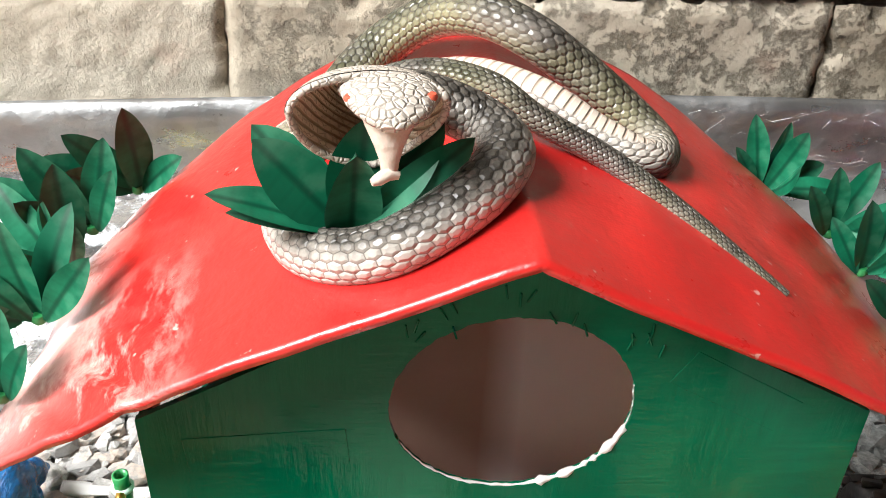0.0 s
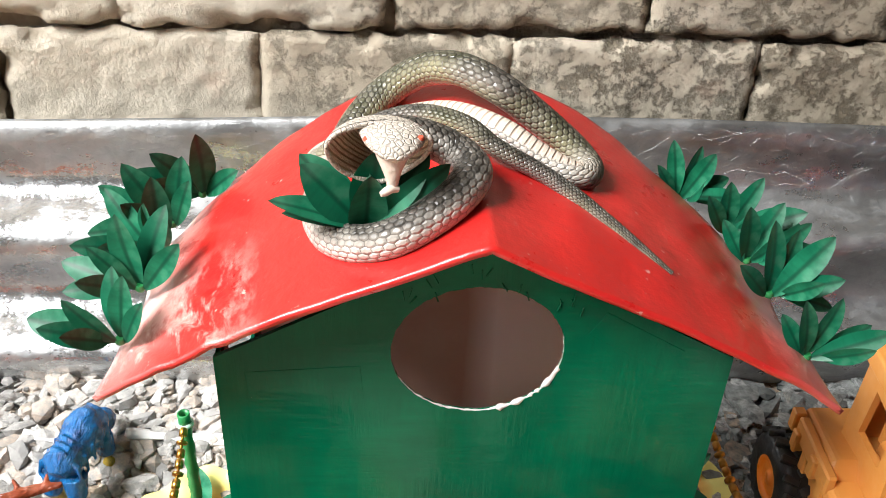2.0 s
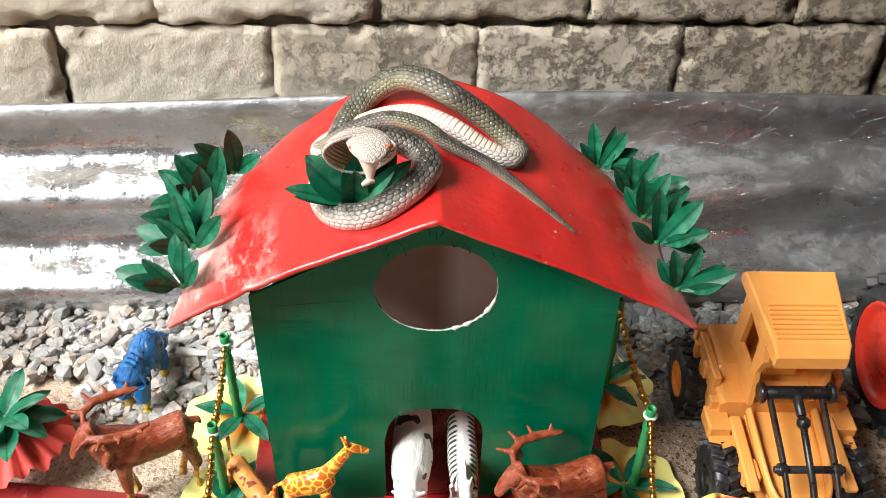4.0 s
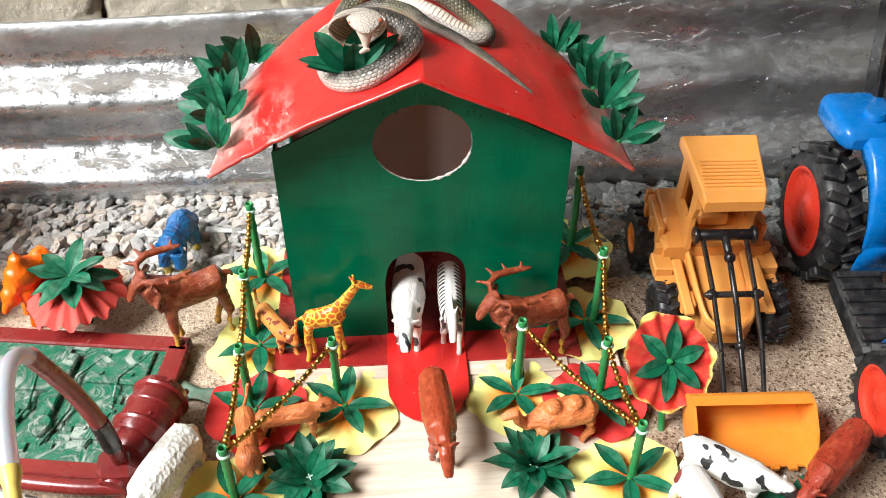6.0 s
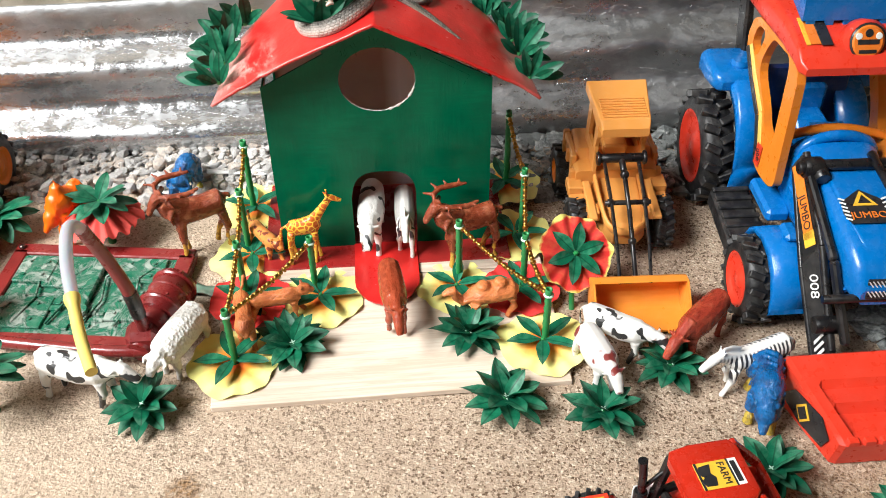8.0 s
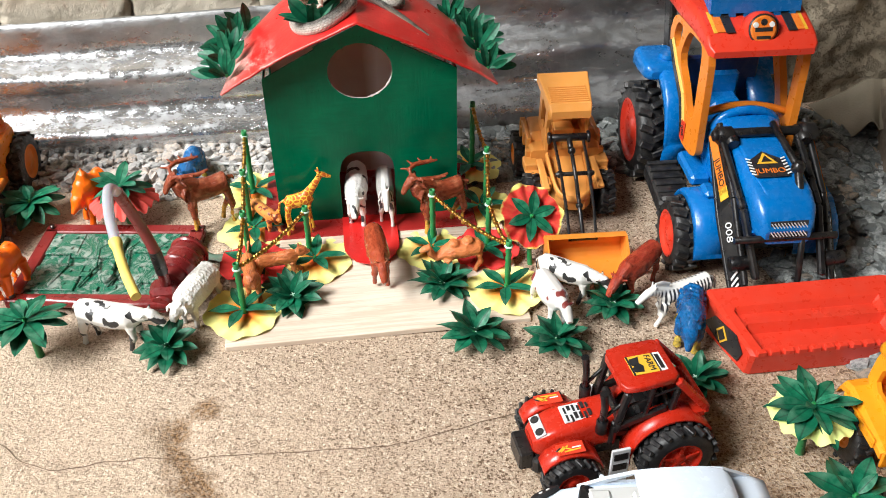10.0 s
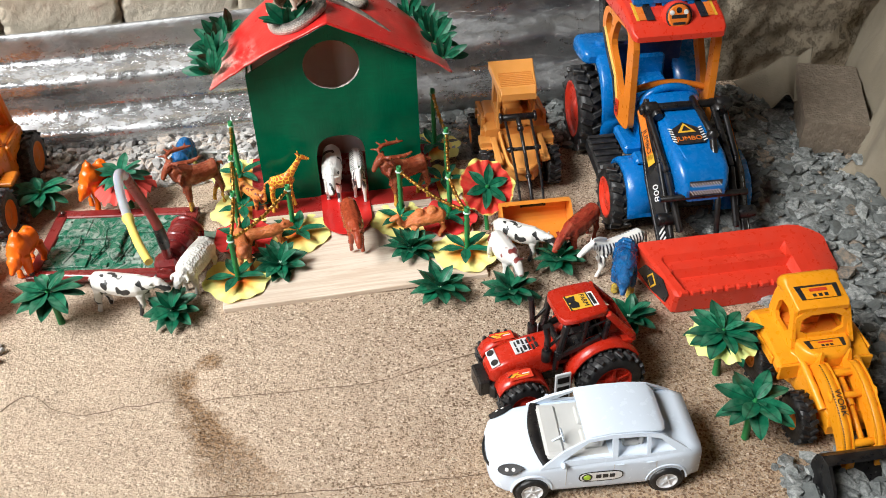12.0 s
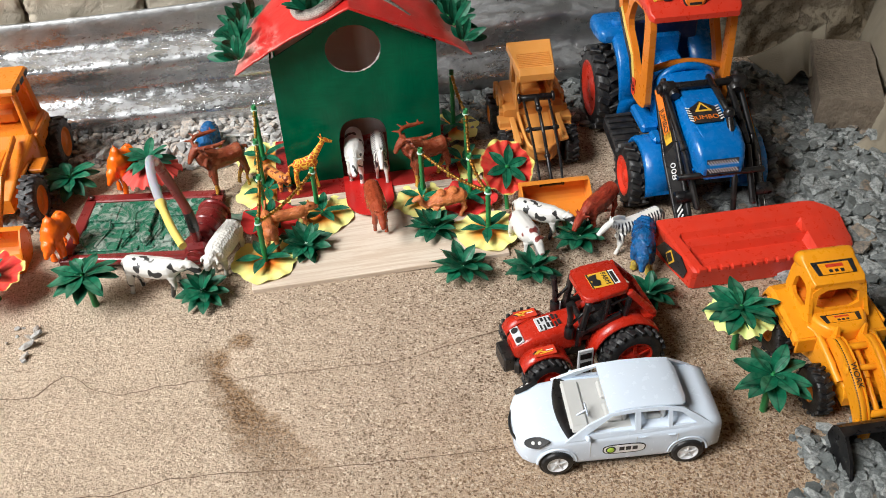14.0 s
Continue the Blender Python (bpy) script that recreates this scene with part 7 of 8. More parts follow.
# yellow loader
yl = thing("toy_loader", "bright yellow plastic toy loader with a black bucket", "toy loader", at(0.387, -0.377, 0, -91, 0.94))
hull = Shape()
hull.loft([section(x, h, z0, z1, 0.22) for x, h, z0, z1 in ((-0.052, 0.026, 0.024, 0.050), (-0.047, 0.031, 0.022, 0.056), (0.004, 0.031, 0.020, 0.056), (0.012, 0.027, 0.020, 0.054), (0.040, 0.0225, 0.020, 0.046), (0.066, 0.0205, 0.018, 0.038), (0.072, 0.0205, 0.018, 0.028))], smooth=False)
part("body", hull, M["yellow"], yl, "angular yellow hull tapering to the front")
for sy in (-1, 1):
    digger_wheel(yl, -0.028, sy * 0.043, 0.0250, 0.016, M["amber"])
    digger_wheel(yl, 0.052, sy * 0.0370, 0.0220, 0.015, M["amber"])
    fd = Shape()
    fd.loft([[(x, sy * 0.026, z), (x, sy * 0.0425, z - 0.001), (x, sy * 0.0455, z - 0.005), (x, sy * 0.0455, z - 0.010), (x, sy * 0.026, z - 0.010)] for x, z in ((-0.058, 0.050), (-0.054, 0.0585), (-0.044, 0.0620), (-0.026, 0.0600), (-0.006, 0.0570), (0.008, 0.0545), (0.015, 0.0530))], smooth=False)
    f_ob = part("fender", fd, M["yellow"], yl, "boxy yellow fender over the wheel")
    part("fender_flap", Shape().box((0.0165, sy * 0.0350, 0.0440), (0.0030, 0.0190, 0.0170), pose(0, 0, 0, 0, 0), r=0.0008).box((-0.020, sy * 0.0465, 0.0490), (0.052, 0.0024, 0.0090), r=0.0008), M["yellow"], f_ob)
    side_me = side_plate(eased([(-0.049, 0.000), (-0.049, 0.036), (-0.040, 0.042), (-0.012, 0.038), (-0.004, 0.018), (0.006, -0.002)], 1), [eased([(-0.038, 0.008), (-0.037, 0.030), (-0.016, 0.030), (-0.008, 0.008)], 1)], 0.0040)
    side_me.materials.append(M["yellow"])
    part("cab_side", side_me, None, yl, "yellow cab side with an open window", pose(0, sy * 0.0285, 0.0575, sy * 6) @ pose(0, -0.0020, 0))
    pipe = Shape()
    pipe.tube([(0.020, sy * 0.0255, 0.0570), (0.030, sy * 0.0250, 0.0530), (0.034, sy * 0.0250, 0.0520), (0.046, sy * 0.0240, 0.0470), (0.050, sy * 0.0240, 0.0455), (0.062, sy * 0.0230, 0.0400)], [0.0030, 0.0042, 0.0034, 0.0042, 0.0034, 0.0038], 10)
    part("side_ram", pipe, M["yellow"], yl)
    part("mount", Shape().loft([[(0.022, sy * 0.0130 - 0.003, 0.054), (0.030, sy * 0.0130 - 0.003, 0.054), (0.030, sy * 0.0130 + 0.003, 0.054), (0.022, sy * 0.0130 + 0.003, 0.054)], [(0.0250, sy * 0.0130 - 0.001, 0.0735), (0.0265, sy * 0.0130 - 0.001, 0.0735), (0.0265, sy * 0.0130 + 0.001, 0.0735), (0.0250, sy * 0.0130 + 0.001, 0.0735)]], smooth=False), M["yellow"], yl, "pointed arm mount")
screen_me = side_plate(eased([(-0.0285, 0.000), (-0.0245, 0.038), (0.0245, 0.038), (0.0285, 0.000)], 1), [eased([(-0.0215, 0.011), (-0.0195, 0.031), (0.0195, 0.031), (0.0215, 0.011)], 1)], 0.0036)
screen_me.materials.append(M["yellow"])
part("windscreen_frame", screen_me, None, yl, "yellow windscreen frame", pose(0.0000, 0, 0.0575, -14, 0, 90))
part("cab_panel", Shape().box((-0.046, 0, 0.077), (0.004, 0.048, 0.040), r=0.001), M["yellow"], yl)
part("cab_floor", Shape().box((-0.024, 0, 0.0590), (0.040, 0.050, 0.003), r=0.001), M["amber"], yl)
part("seat", Shape().box((-0.030, 0, 0.066), (0.014, 0.020, 0.012), r=0.003).box((-0.038, 0, 0.074), (0.005, 0.020, 0.020), r=0.002), M["amber"], yl)
yr = Shape()
yr.loft([section(x, h, z, z + t, k) for x, h, z, t, k in ((-0.0545, 0.020, 0.090, 0.006, 0.9), (-0.0515, 0.0265, 0.088, 0.014, 0.8), (-0.0455, 0.0285, 0.090, 0.0165, 0.8), (-0.0395, 0.0275, 0.091, 0.0150, 0.7), (-0.0365, 0.0265, 0.091, 0.0115, 0.5), (-0.0130, 0.0260, 0.090, 0.0078, 0.5), (-0.0085, 0.0245, 0.0905, 0.0045, 0.8))])
yroof = part("roof", yr, M["yellow"], yl, "yellow roof with a raised rear rim")
STICK = pose(-0.0235, 0, 0.1006, 0, 8.5)
part("roof_sticker", Shape().slab([(-0.0085, -0.0205), (0.0075, -0.0185), (0.0075, 0.0185), (-0.0085, 0.0205)], 0.0010), M["sticker_black"], yroof, "black sticker with bars", STICK @ pose(0, 0, -0.0004))
part("sticker_field", Shape().slab([(-0.0058, -0.0150), (0.0077, -0.0145), (0.0077, 0.0145), (-0.0058, 0.0150)], 0.0004), M["yellow"], yroof, "", STICK @ pose(0, 0, 0.0006))
part("sticker_panel", Shape().box((-0.0022, 0, 0.0011), (0.0038, 0.0170, 0.0004), r=0.0001), M["sticker_red"], yroof, "", STICK)
for k in (-1, 0, 1):
    part("sticker_bar", Shape().box((0.0040, k * 0.0056, 0.0011), (0.0034, 0.0034, 0.0004), r=0.0001), M["sticker_black"], yroof, "", STICK)
dome = [(0.0275 * math.cos(a), 0.0270 * math.copysign(abs(math.sin(a)) ** 0.8, math.sin(a))) for a in (math.pi * (k / 24 - 0.5) for k in range(25))]
hd = Shape()
hd.loft([[(x * k - 0.003, y * k, z) for x, y in [(-0.002, -0.027)] + dome + [(-0.002, 0.027)]] for k, z in ((1.0, 0.0520), (1.0, 0.0610), (0.985, 0.0632), (0.94, 0.0648), (0.86, 0.0656))])
yh = part("hood", hd, M["yellow"], yl, "half-round yellow hood")
part("hood_sticker", Shape().slab([(-0.0045, -0.0190), (0.0055, -0.0170), (0.0055, 0.0170), (-0.0045, 0.0190)], 0.0008), M["sticker_black"], yh, "black sticker", pose(0.0075, 0, 0.0654))
part("sticker_field", Shape().slab([(-0.0032, -0.0140), (0.0057, -0.0135), (0.0057, 0.0135), (-0.0032, 0.0140)], 0.0004), M["yellow"], yh, "", pose(0.0075, 0, 0.0661))
part("sticker_panel", Shape().box((0.0068, 0, 0.0666), (0.0018, 0.0140, 0.0004), r=0.0001), M["sticker_red"], yh)
for k in (-1, 0, 1):
    part("sticker_bar", Shape().box((0.0108, k * 0.0042, 0.0666), (0.0022, 0.0028, 0.0004), r=0.0001), M["sticker_black"], yh)
ARM_TOP = smooth_path([Vector((0.024, 0, 0.056)), Vector((0.032, 0, 0.0655)), Vector((0.052, 0, 0.0635)), Vector((0.074, 0, 0.0535)), Vector((0.092, 0, 0.0400)), Vector((0.104, 0, 0.0220)), Vector((0.106, 0, 0.0120))], 5)
for sy in (-1, 1):
    arm = Shape()
    for off, thick in ((0.0046, 0.0017), (-0.0046, 0.0017)):
        y = sy * 0.0150 + off
        arm.loft([[(p[0], y - thick / 2, p[2]), (p[0], y + thick / 2, p[2]), (p[0] - 0.004, y + thick / 2, p[2] - w), (p[0] - 0.004, y - thick / 2, p[2] - w)] for p, w in ((p, 0.010 + 0.005 * math.sin(math.pi * k / (len(ARM_TOP) - 1))) for k, p in enumerate(ARM_TOP))], smooth=False)
    arm.loft([[(p[0], sy * 0.0150 - 0.0045, p[2] - 0.0010), (p[0], sy * 0.0150 + 0.0045, p[2] - 0.0010), (p[0] - 0.001, sy * 0.0150 + 0.0045, p[2] - 0.0050), (p[0] - 0.001, sy * 0.0150 - 0.0045, p[2] - 0.0050)] for p in ARM_TOP])
    arm.ball((0.062, sy * 0.0205, 0.0560), (0.0055, 0.0020, 0.0055)).ball((0.100, sy * 0.0200, 0.0240), (0.0060, 0.0022, 0.0060))
    a_ob = part("lift_arm", arm, M["yellow"], yl, "curved yellow lift arm with raised edges")
    if sy < 0:
        for k in range(5, len(ARM_TOP) - 7):
            p, q = Vector(ARM_TOP[k]), Vector(ARM_TOP[k + 1])
            tilt = math.degrees(math.atan2(p.z - q.z, q.x - p.x))
            for e in (0.25, 0.75):
                c = p.lerp(q, e)
                part("print_dot", Shape().box((0, 0, 0), (0.0013, 0.0011, 0.0003), pose(c.x, -0.0178, c.z - 0.0008, 0, tilt), r=0.0001), M["sticker_black"], a_ob)
        lettering("WORK", 0.0078, pose(0.0700, -0.0138, 0.0560, 0, 26, 0), M["sticker_black"], a_ob)
for x, z, r in ((0.040, 0.0600, 0.0034), (0.060, 0.0530, 0.0030), (0.0945, 0.0300, 0.0036)):
    part("cross_bar", Shape().cyl((x, -0.0120, z), (x, 0.0120, z), r, 14), M["yellow"], yl)
part("ram", Shape().cyl((0.034, 0, 0.0560), (0.066, 0, 0.0450), 0.0040, 12).cyl((0.066, 0, 0.0450), (0.094, 0, 0.0300), 0.0026, 10), M["yellow"], yl)
part("bucket", scoop(0.092, 0.046, 0.036, 0.0030, 0), M["black"], yl, "dusty black bucket", pose(0.102, 0, 0.004))

# orange loader at the left
ol2 = thing("toy_loader", "orange and amber plastic toy loader on gravel", "toy loader", at(-0.415, 0.065, 0, -94))
hull = Shape()
hull.loft([section(x, h, z0, z1, 0.3) for x, h, z0, z1 in ((-0.085, 0.030, 0.024, 0.060), (-0.070, 0.036, 0.022, 0.074), (-0.010, 0.036, 0.022, 0.074), (0.006, 0.032, 0.022, 0.066), (0.050, 0.026, 0.022, 0.052), (0.072, 0.020, 0.022, 0.040))], smooth=False)
part("body", hull, M["amber"], ol2)
for sy in (-1, 1):
    digger_wheel(ol2, -0.060, sy * 0.042, 0.0300, 0.018, M["orange"], 0.62, "dusty_lit_rubber")
    digger_wheel(ol2, 0.058, sy * 0.040, 0.0280, 0.018, M["orange"], 0.62, "dusty_lit_rubber")
    part("side_step", Shape().box((0.016, sy * 0.040, 0.048), (0.026, 0.016, 0.005), r=0.001), M["amber"], ol2)
for sx, sy in ((-1, -1), (-1, 1), (1, -1), (1, 1)):
    part("cab_pillar", bar(Shape(), (-0.040 + sx * 0.024, sy * 0.030, 0.072), (-0.040 + sx * 0.020, sy * 0.027, 0.124), 0.007, 0.007), M["amber"], ol2)
part("cab_panel", Shape().box((-0.040, 0, 0.128), (0.060, 0.066, 0.010), r=0.003), M["amber"], ol2)
part("cab_panel", Shape().box((-0.064, 0, 0.098), (0.004, 0.056, 0.050), r=0.001), M["amber"], ol2)
for sy in (-1, 1):
    arm = Shape()
    bar(arm, (0.000, sy * 0.018, 0.078), (0.062, sy * 0.017, 0.066), 0.004, 0.008)
    bar(arm, (0.062, sy * 0.017, 0.066), (0.118, sy * 0.015, 0.024), 0.004, 0.008)
    part("lift_arm", arm, M["amber"], ol2)
for sy in (-1, 1):
    part("side_panel", Shape().box((-0.040, sy * 0.0370, 0.062), (0.052, 0.006, 0.020), r=0.002), M["amber"], ol2)
    grid_s = part("vent_panel", Shape().box((0.030, sy * 0.0300, 0.046), (0.030, 0.004, 0.016), r=0.001), M["amber"], ol2)
    for q in range(5):
        part("vent_slot", Shape().box((0.019 + 0.0055 * q, sy * 0.0322, 0.046), (0.0022, 0.0010, 0.012), r=0.0002), M["sticker_black"], grid_s)
    for q in range(3):
        part("roof_stripe", Shape().box((-0.058 + 0.018 * q, sy * 0.0332, 0.1285), (0.011, 0.0010, 0.0060), pose(0, 0, 0), r=0.0002), M["sticker_black"], ol2, "black sticker bar")
part("hood_ridge", Shape().box((0.030, 0, 0.062), (0.046, 0.022, 0.010), pose(0, 0, 0, 0, 0), r=0.003), M["amber"], ol2)
part("seat", Shape().box((-0.046, 0, 0.084), (0.022, 0.030, 0.018), r=0.004), M["orange"], ol2)
part("bucket", scoop(0.090, 0.040, 0.038, 0.002, 7), M["amber"], ol2, "amber bucket", pose(0.112, 0, 0.002))

# blue tractor with loader frame, nose towards +x
bt = thing("toy_tractor", "large blue toy tractor with orange cab and black loader frame", "toy tractor", at(0.365, -0.004, 0, -92))
sub = Shape()
sub.box((0.020, 0, 0.040), (0.200, 0.040, 0.026), r=0.003)
sub.box((0.105, 0, 0.034), (0.040, 0.100, 0.014), r=0.003)
part("chassis", sub, M["black"], bt)
hood_s = Shape()
hood_s.loft([section(x, h, 0.052 if x < 0.13 else 0.070, z, 0.55) for x, h, z in ((0.030, 0.034, 0.124), (0.046, 0.034, 0.126), (0.060, 0.033, 0.122), (0.110, 0.031, 0.116), (0.140, 0.029, 0.110), (0.158, 0.027, 0.103), (0.168, 0.023, 0.092), (0.171, 0.020, 0.084))])
hood_ob = part("hood", hood_s, M["blue"], bt, "rounded glossy blue hood")
crown = Shape()
crown.loft([section(x, h, z - 0.012, z + 0.0022, 0.35) for x, h, z in ((0.062, 0.020, 0.1205), (0.090, 0.0225, 0.1175), (0.120, 0.0215, 0.1130), (0.142, 0.0190, 0.1080), (0.152, 0.0165, 0.1030), (0.158, 0.0130, 0.0980))])
part("hood_crown", crown, M["blue"], hood_ob)
for sy in (-1, 1):
    part("hood_ledge", Shape().tube([(0.050, sy * 0.0335, 0.088), (0.110, sy * 0.0318, 0.082), (0.160, sy * 0.0262, 0.074)], 0.0022, 8), M["blue"], hood_ob)
part("scuttle", Shape().tube([(0.040, 0.030 * math.cos(a), 0.112 + 0.018 * math.sin(a)) for a in (math.pi * k / 12 for k in range(13))], 0.0045, 10), M["blue"], bt)
BADGE = pose(0.116, -0.006, 0.1168, 0, 9)
part("hood_badge", Shape().slab([(0.016, -0.015), (0.016, 0.015), (0.006, 0.0185), (-0.006, 0.0165), (-0.012, 0.008), (-0.018, 0.0), (-0.012, -0.008), (-0.006, -0.0165), (0.006, -0.0185)], 0.0006), M["sticker_black"], hood_ob, "black badge with a yellow triangle", BADGE)
tri = Shape().slab([(0.0, -0.0095), (0.0, 0.0095), (-0.015, 0.0)], 0.0004)
part("badge_triangle", tri, M["sticker_yellow"], hood_ob, "", BADGE @ pose(-0.001, 0, 0.0007))
part("badge_sign", Shape().slab([(-0.0022, -0.0050), (-0.0022, 0.0050), (-0.0105, 0.0)], 0.0004), M["sticker_black"], hood_ob, "", BADGE @ pose(-0.001, 0, 0.0012))
lettering("JUMBO", 0.0088, BADGE @ pose(0.0085, 0, 0.0009, 0, 0, 90), M["sticker_orange"], hood_ob)
for k in range(6):
    for sy in (-1, 1):
        part("badge_tick", Shape().box((0, 0, 0), (0.0016, 0.0048, 0.0004), BADGE @ pose(-0.008 + 0.0040 * k, sy * 0.0160, 0.0008, 0, 0, sy * 24), r=0.0001), M["sticker_white"], hood_ob)
GRILLE = pose(0.1700, 0, 0.0845, 0, 76)
part("grille_sticker", Shape().box((0, 0, 0), (0.016, 0.034, 0.0008), GRILLE, r=0.0002), M["sticker_black"], hood_ob, "black and white hatched grille sticker")
for k in range(22):
    part("grille_hatch", Shape().box((0, 0, 0), (0.0062, 0.0009, 0.0004), GRILLE @ pose(0.0040 if k % 2 else -0.0040, -0.0145 + 0.0029 * (k // 2), 0.0006, 0, 0, 38), r=0.0001), M["silver"], hood_ob)
for sy in (-1, 1):
    wheel(bt, -0.072, sy * 0.066, 0.048, 0.048, 0.028, M["scarlet"], 18, 0.0040, 0.72, 0, "scarlet dished rim")
    wheel(bt, 0.098, sy * 0.070, 0.0330, 0.0330, 0.024, M["scarlet"], 16, 0.0030, 0.70, 0, "scarlet dished rim")
    ff = Shape()
    prof = [(0.099 + 0.040 * math.cos(a), 0.040 + 0.038 * math.sin(a)) for a in (radians(d) for d in (-5, 20, 45, 70, 95, 120, 145, 165))]
    ff.loft([[(x, sy * 0.026, z), (x, sy * 0.066, z - 0.001), (x, sy * 0.0685, z - 0.006), (x, sy * 0.026, z - 0.005)] for x, z in prof])
    ff.box((0.097, sy * 0.048, 0.0795), (0.020, 0.012, 0.008), r=0.003)
    part("front_fender", ff, M["blue"], bt)
    rf = Shape()
    prof = [(-0.070 + 0.056 * math.cos(a), 0.066 + 0.060 * math.sin(a)) for a in (radians(d) for d in (-20, 0, 20, 40, 60, 80, 100, 120, 140))]
    rf.loft([[(x, sy * 0.030, z), (x, sy * 0.055, z), (x, sy * 0.058, z - 0.004), (x, sy * 0.058, z - 0.012), (x, sy * 0.030, z - 0.010)] for x, z in prof])
    rf.loft([[(px, py + sy * 0.0500, pz) for px, py, pz in section(x, h, z0, z1, 0.7)] for x, h, z0, z1 in ((-0.1130, 0.0170, 0.1100, 0.1220), (-0.1110, 0.0215, 0.1070, 0.1275), (-0.1060, 0.0235, 0.1060, 0.1295), (-0.0860, 0.0240, 0.1080, 0.1300), (-0.0660, 0.0230, 0.1120, 0.1290), (-0.0600, 0.0205, 0.1130, 0.1270), (-0.0575, 0.0160, 0.1150, 0.1230))])
    rf.cyl((-0.078, sy * 0.046, 0.126), (-0.078, sy * 0.046, 0.134), 0.009, 18, bevel=0.2)
    part("rear_fender", rf, M["blue"], bt)
    foot = part("footstep", Shape().box((0, 0, 0), (0.066, 0.034, 0.018), r=0.003), M["rubber"], bt, "dusty black ribbed step", pose(0.026, sy * 0.061, 0.036, 0, 6))
    for q in range(6):
        part("rib", Shape().box((-0.028 + 0.011 * q, 0, 0.0096), (0.0050, 0.0320, 0.0040), r=0.0008), M["rubber"], foot)
    part("side_skirt", Shape().box((0.034, sy * 0.041, 0.0640), (0.050, 0.020, 0.012), r=0.003), M["blue"], bt)
    frame_me = side_plate(eased([(0.036, 0.074), (0.047, 0.080), (0.046, 0.096), (0.044, 0.140), (0.041, 0.189), (-0.010, 0.189), (-0.046, 0.189), (-0.054, 0.162), (-0.034, 0.138), (-0.008, 0.116), (0.000, 0.096), (0.004, 0.078), (0.016, 0.074)]),
                          [eased([(0.0285, 0.108), (0.0270, 0.140), (0.0250, 0.185), (0.006, 0.185), (-0.010, 0.185), (-0.023, 0.152), (0.000, 0.130), (0.012, 0.112)]), eased([(-0.021, 0.183), (-0.038, 0.183), (-0.043, 0.163), (-0.030, 0.155)])], 0.007)
    frame_me.materials.append(M["amber"])
    c_ob = part("cab_side", frame_me, None, bt, "orange cab side frame", pose(0.040, sy * 0.0445, 0.006, 0, 0, sy * -5) @ pose(-0.040, -0.003, 0))
    for q, off in (("sticker_black", 0.0), ("tube_yellow", 0.0055)):
        strip_s = Shape()
        pts = [(-0.048 + off, 0.158 + off * 0.8), (-0.031 + off, 0.1385 + off), (-0.006 + off, 0.1165 + off), (0.003 + off, 0.098 + off * 0.4), (0.009 + off, 0.079)]
        for p0, p1 in zip(pts, pts[1:]):
            bar(strip_s, (p0[0], 0.0035 + sy * 0.0039, p0[1]), (p1[0], 0.0035 + sy * 0.0039, p1[1]), 0.0010, 0.0056)
        part("side_sticker", strip_s, M[q], c_ob)
    part("print_panel", Shape().box((0.0125, 0.0035 + sy * 0.0044, 0.0890), (0.0090, 0.0008, 0.0200), pose(0, 0, 0), r=0.0002), M["sticker_red"], c_ob, "dark red sticker")
    lettering("008", 0.0072, pose(0.0125, 0.0035 + sy * 0.0050, 0.0890, 90, 0, 0 if sy < 0 else 180) @ pose(0, 0, 0, 0, 0, -65), M["sticker_black"], c_ob)
    spine = [Vector((0.060, sy * 0.039 + 0.007, 0.127)), Vector((0.128, sy * 0.039 + 0.005, 0.090)), Vector((0.180, sy * 0.037 + 0.006, 0.032)), Vector((0.184, sy * 0.037 + 0.006, 0.006))]
    lean = Vector((0, sy * 0.45, -0.893))
    nrm = Vector((0, sy * 0.893, 0.45))
    lf = Shape()
    for i, (p0, p1) in enumerate(zip(spine, spine[1:])):
        w0, w1 = (0.014, 0.024) if i == 0 else ((0.024, 0.020) if i == 1 else (0.020, 0.010))
        ring0 = [p0, p0 + lean * w0, p0 + lean * w0 + nrm * 0.004, p0 + nrm * 0.004]
        ring1 = [p1, p1 + lean * w1, p1 + lean * w1 + nrm * 0.004, p1 + nrm * 0.004]
        lf.loft([ring0, ring1], smooth=False)
        lf.tube([p0 + nrm * 0.002, p1 + nrm * 0.002], 0.0032, 8)
        lf.tube([p0 + lean * w0 + nrm * 0.002, p1 + lean * w1 + nrm * 0.002], 0.0026, 8)
    bar(lf, (0.066, sy * 0.036, 0.126), (0.146, sy * 0.034, 0.092), 0.006, 0.007)
    bar(lf, (0.146, sy * 0.034, 0.092), (0.182, sy * 0.030 + 0.005, 0.040), 0.006, 0.007)
    lf.cyl((0.074, sy * 0.032 + 0.006, 0.124), (0.074, sy * 0.046 + 0.006, 0.124), 0.0085, 18)
    lf.cyl((0.074, sy * 0.044 + 0.006, 0.124), (0.074, sy * 0.050 + 0.006, 0.124), 0.0050, 14)
    lf.cyl((0.168, sy * 0.034 + 0.006, 0.048), (0.168, sy * 0.052 + 0.006, 0.048), 0.0070, 14)
    l_ob = part("loader_arm", lf, M["black"], bt, "scuffed black loader arm with printed stickers")

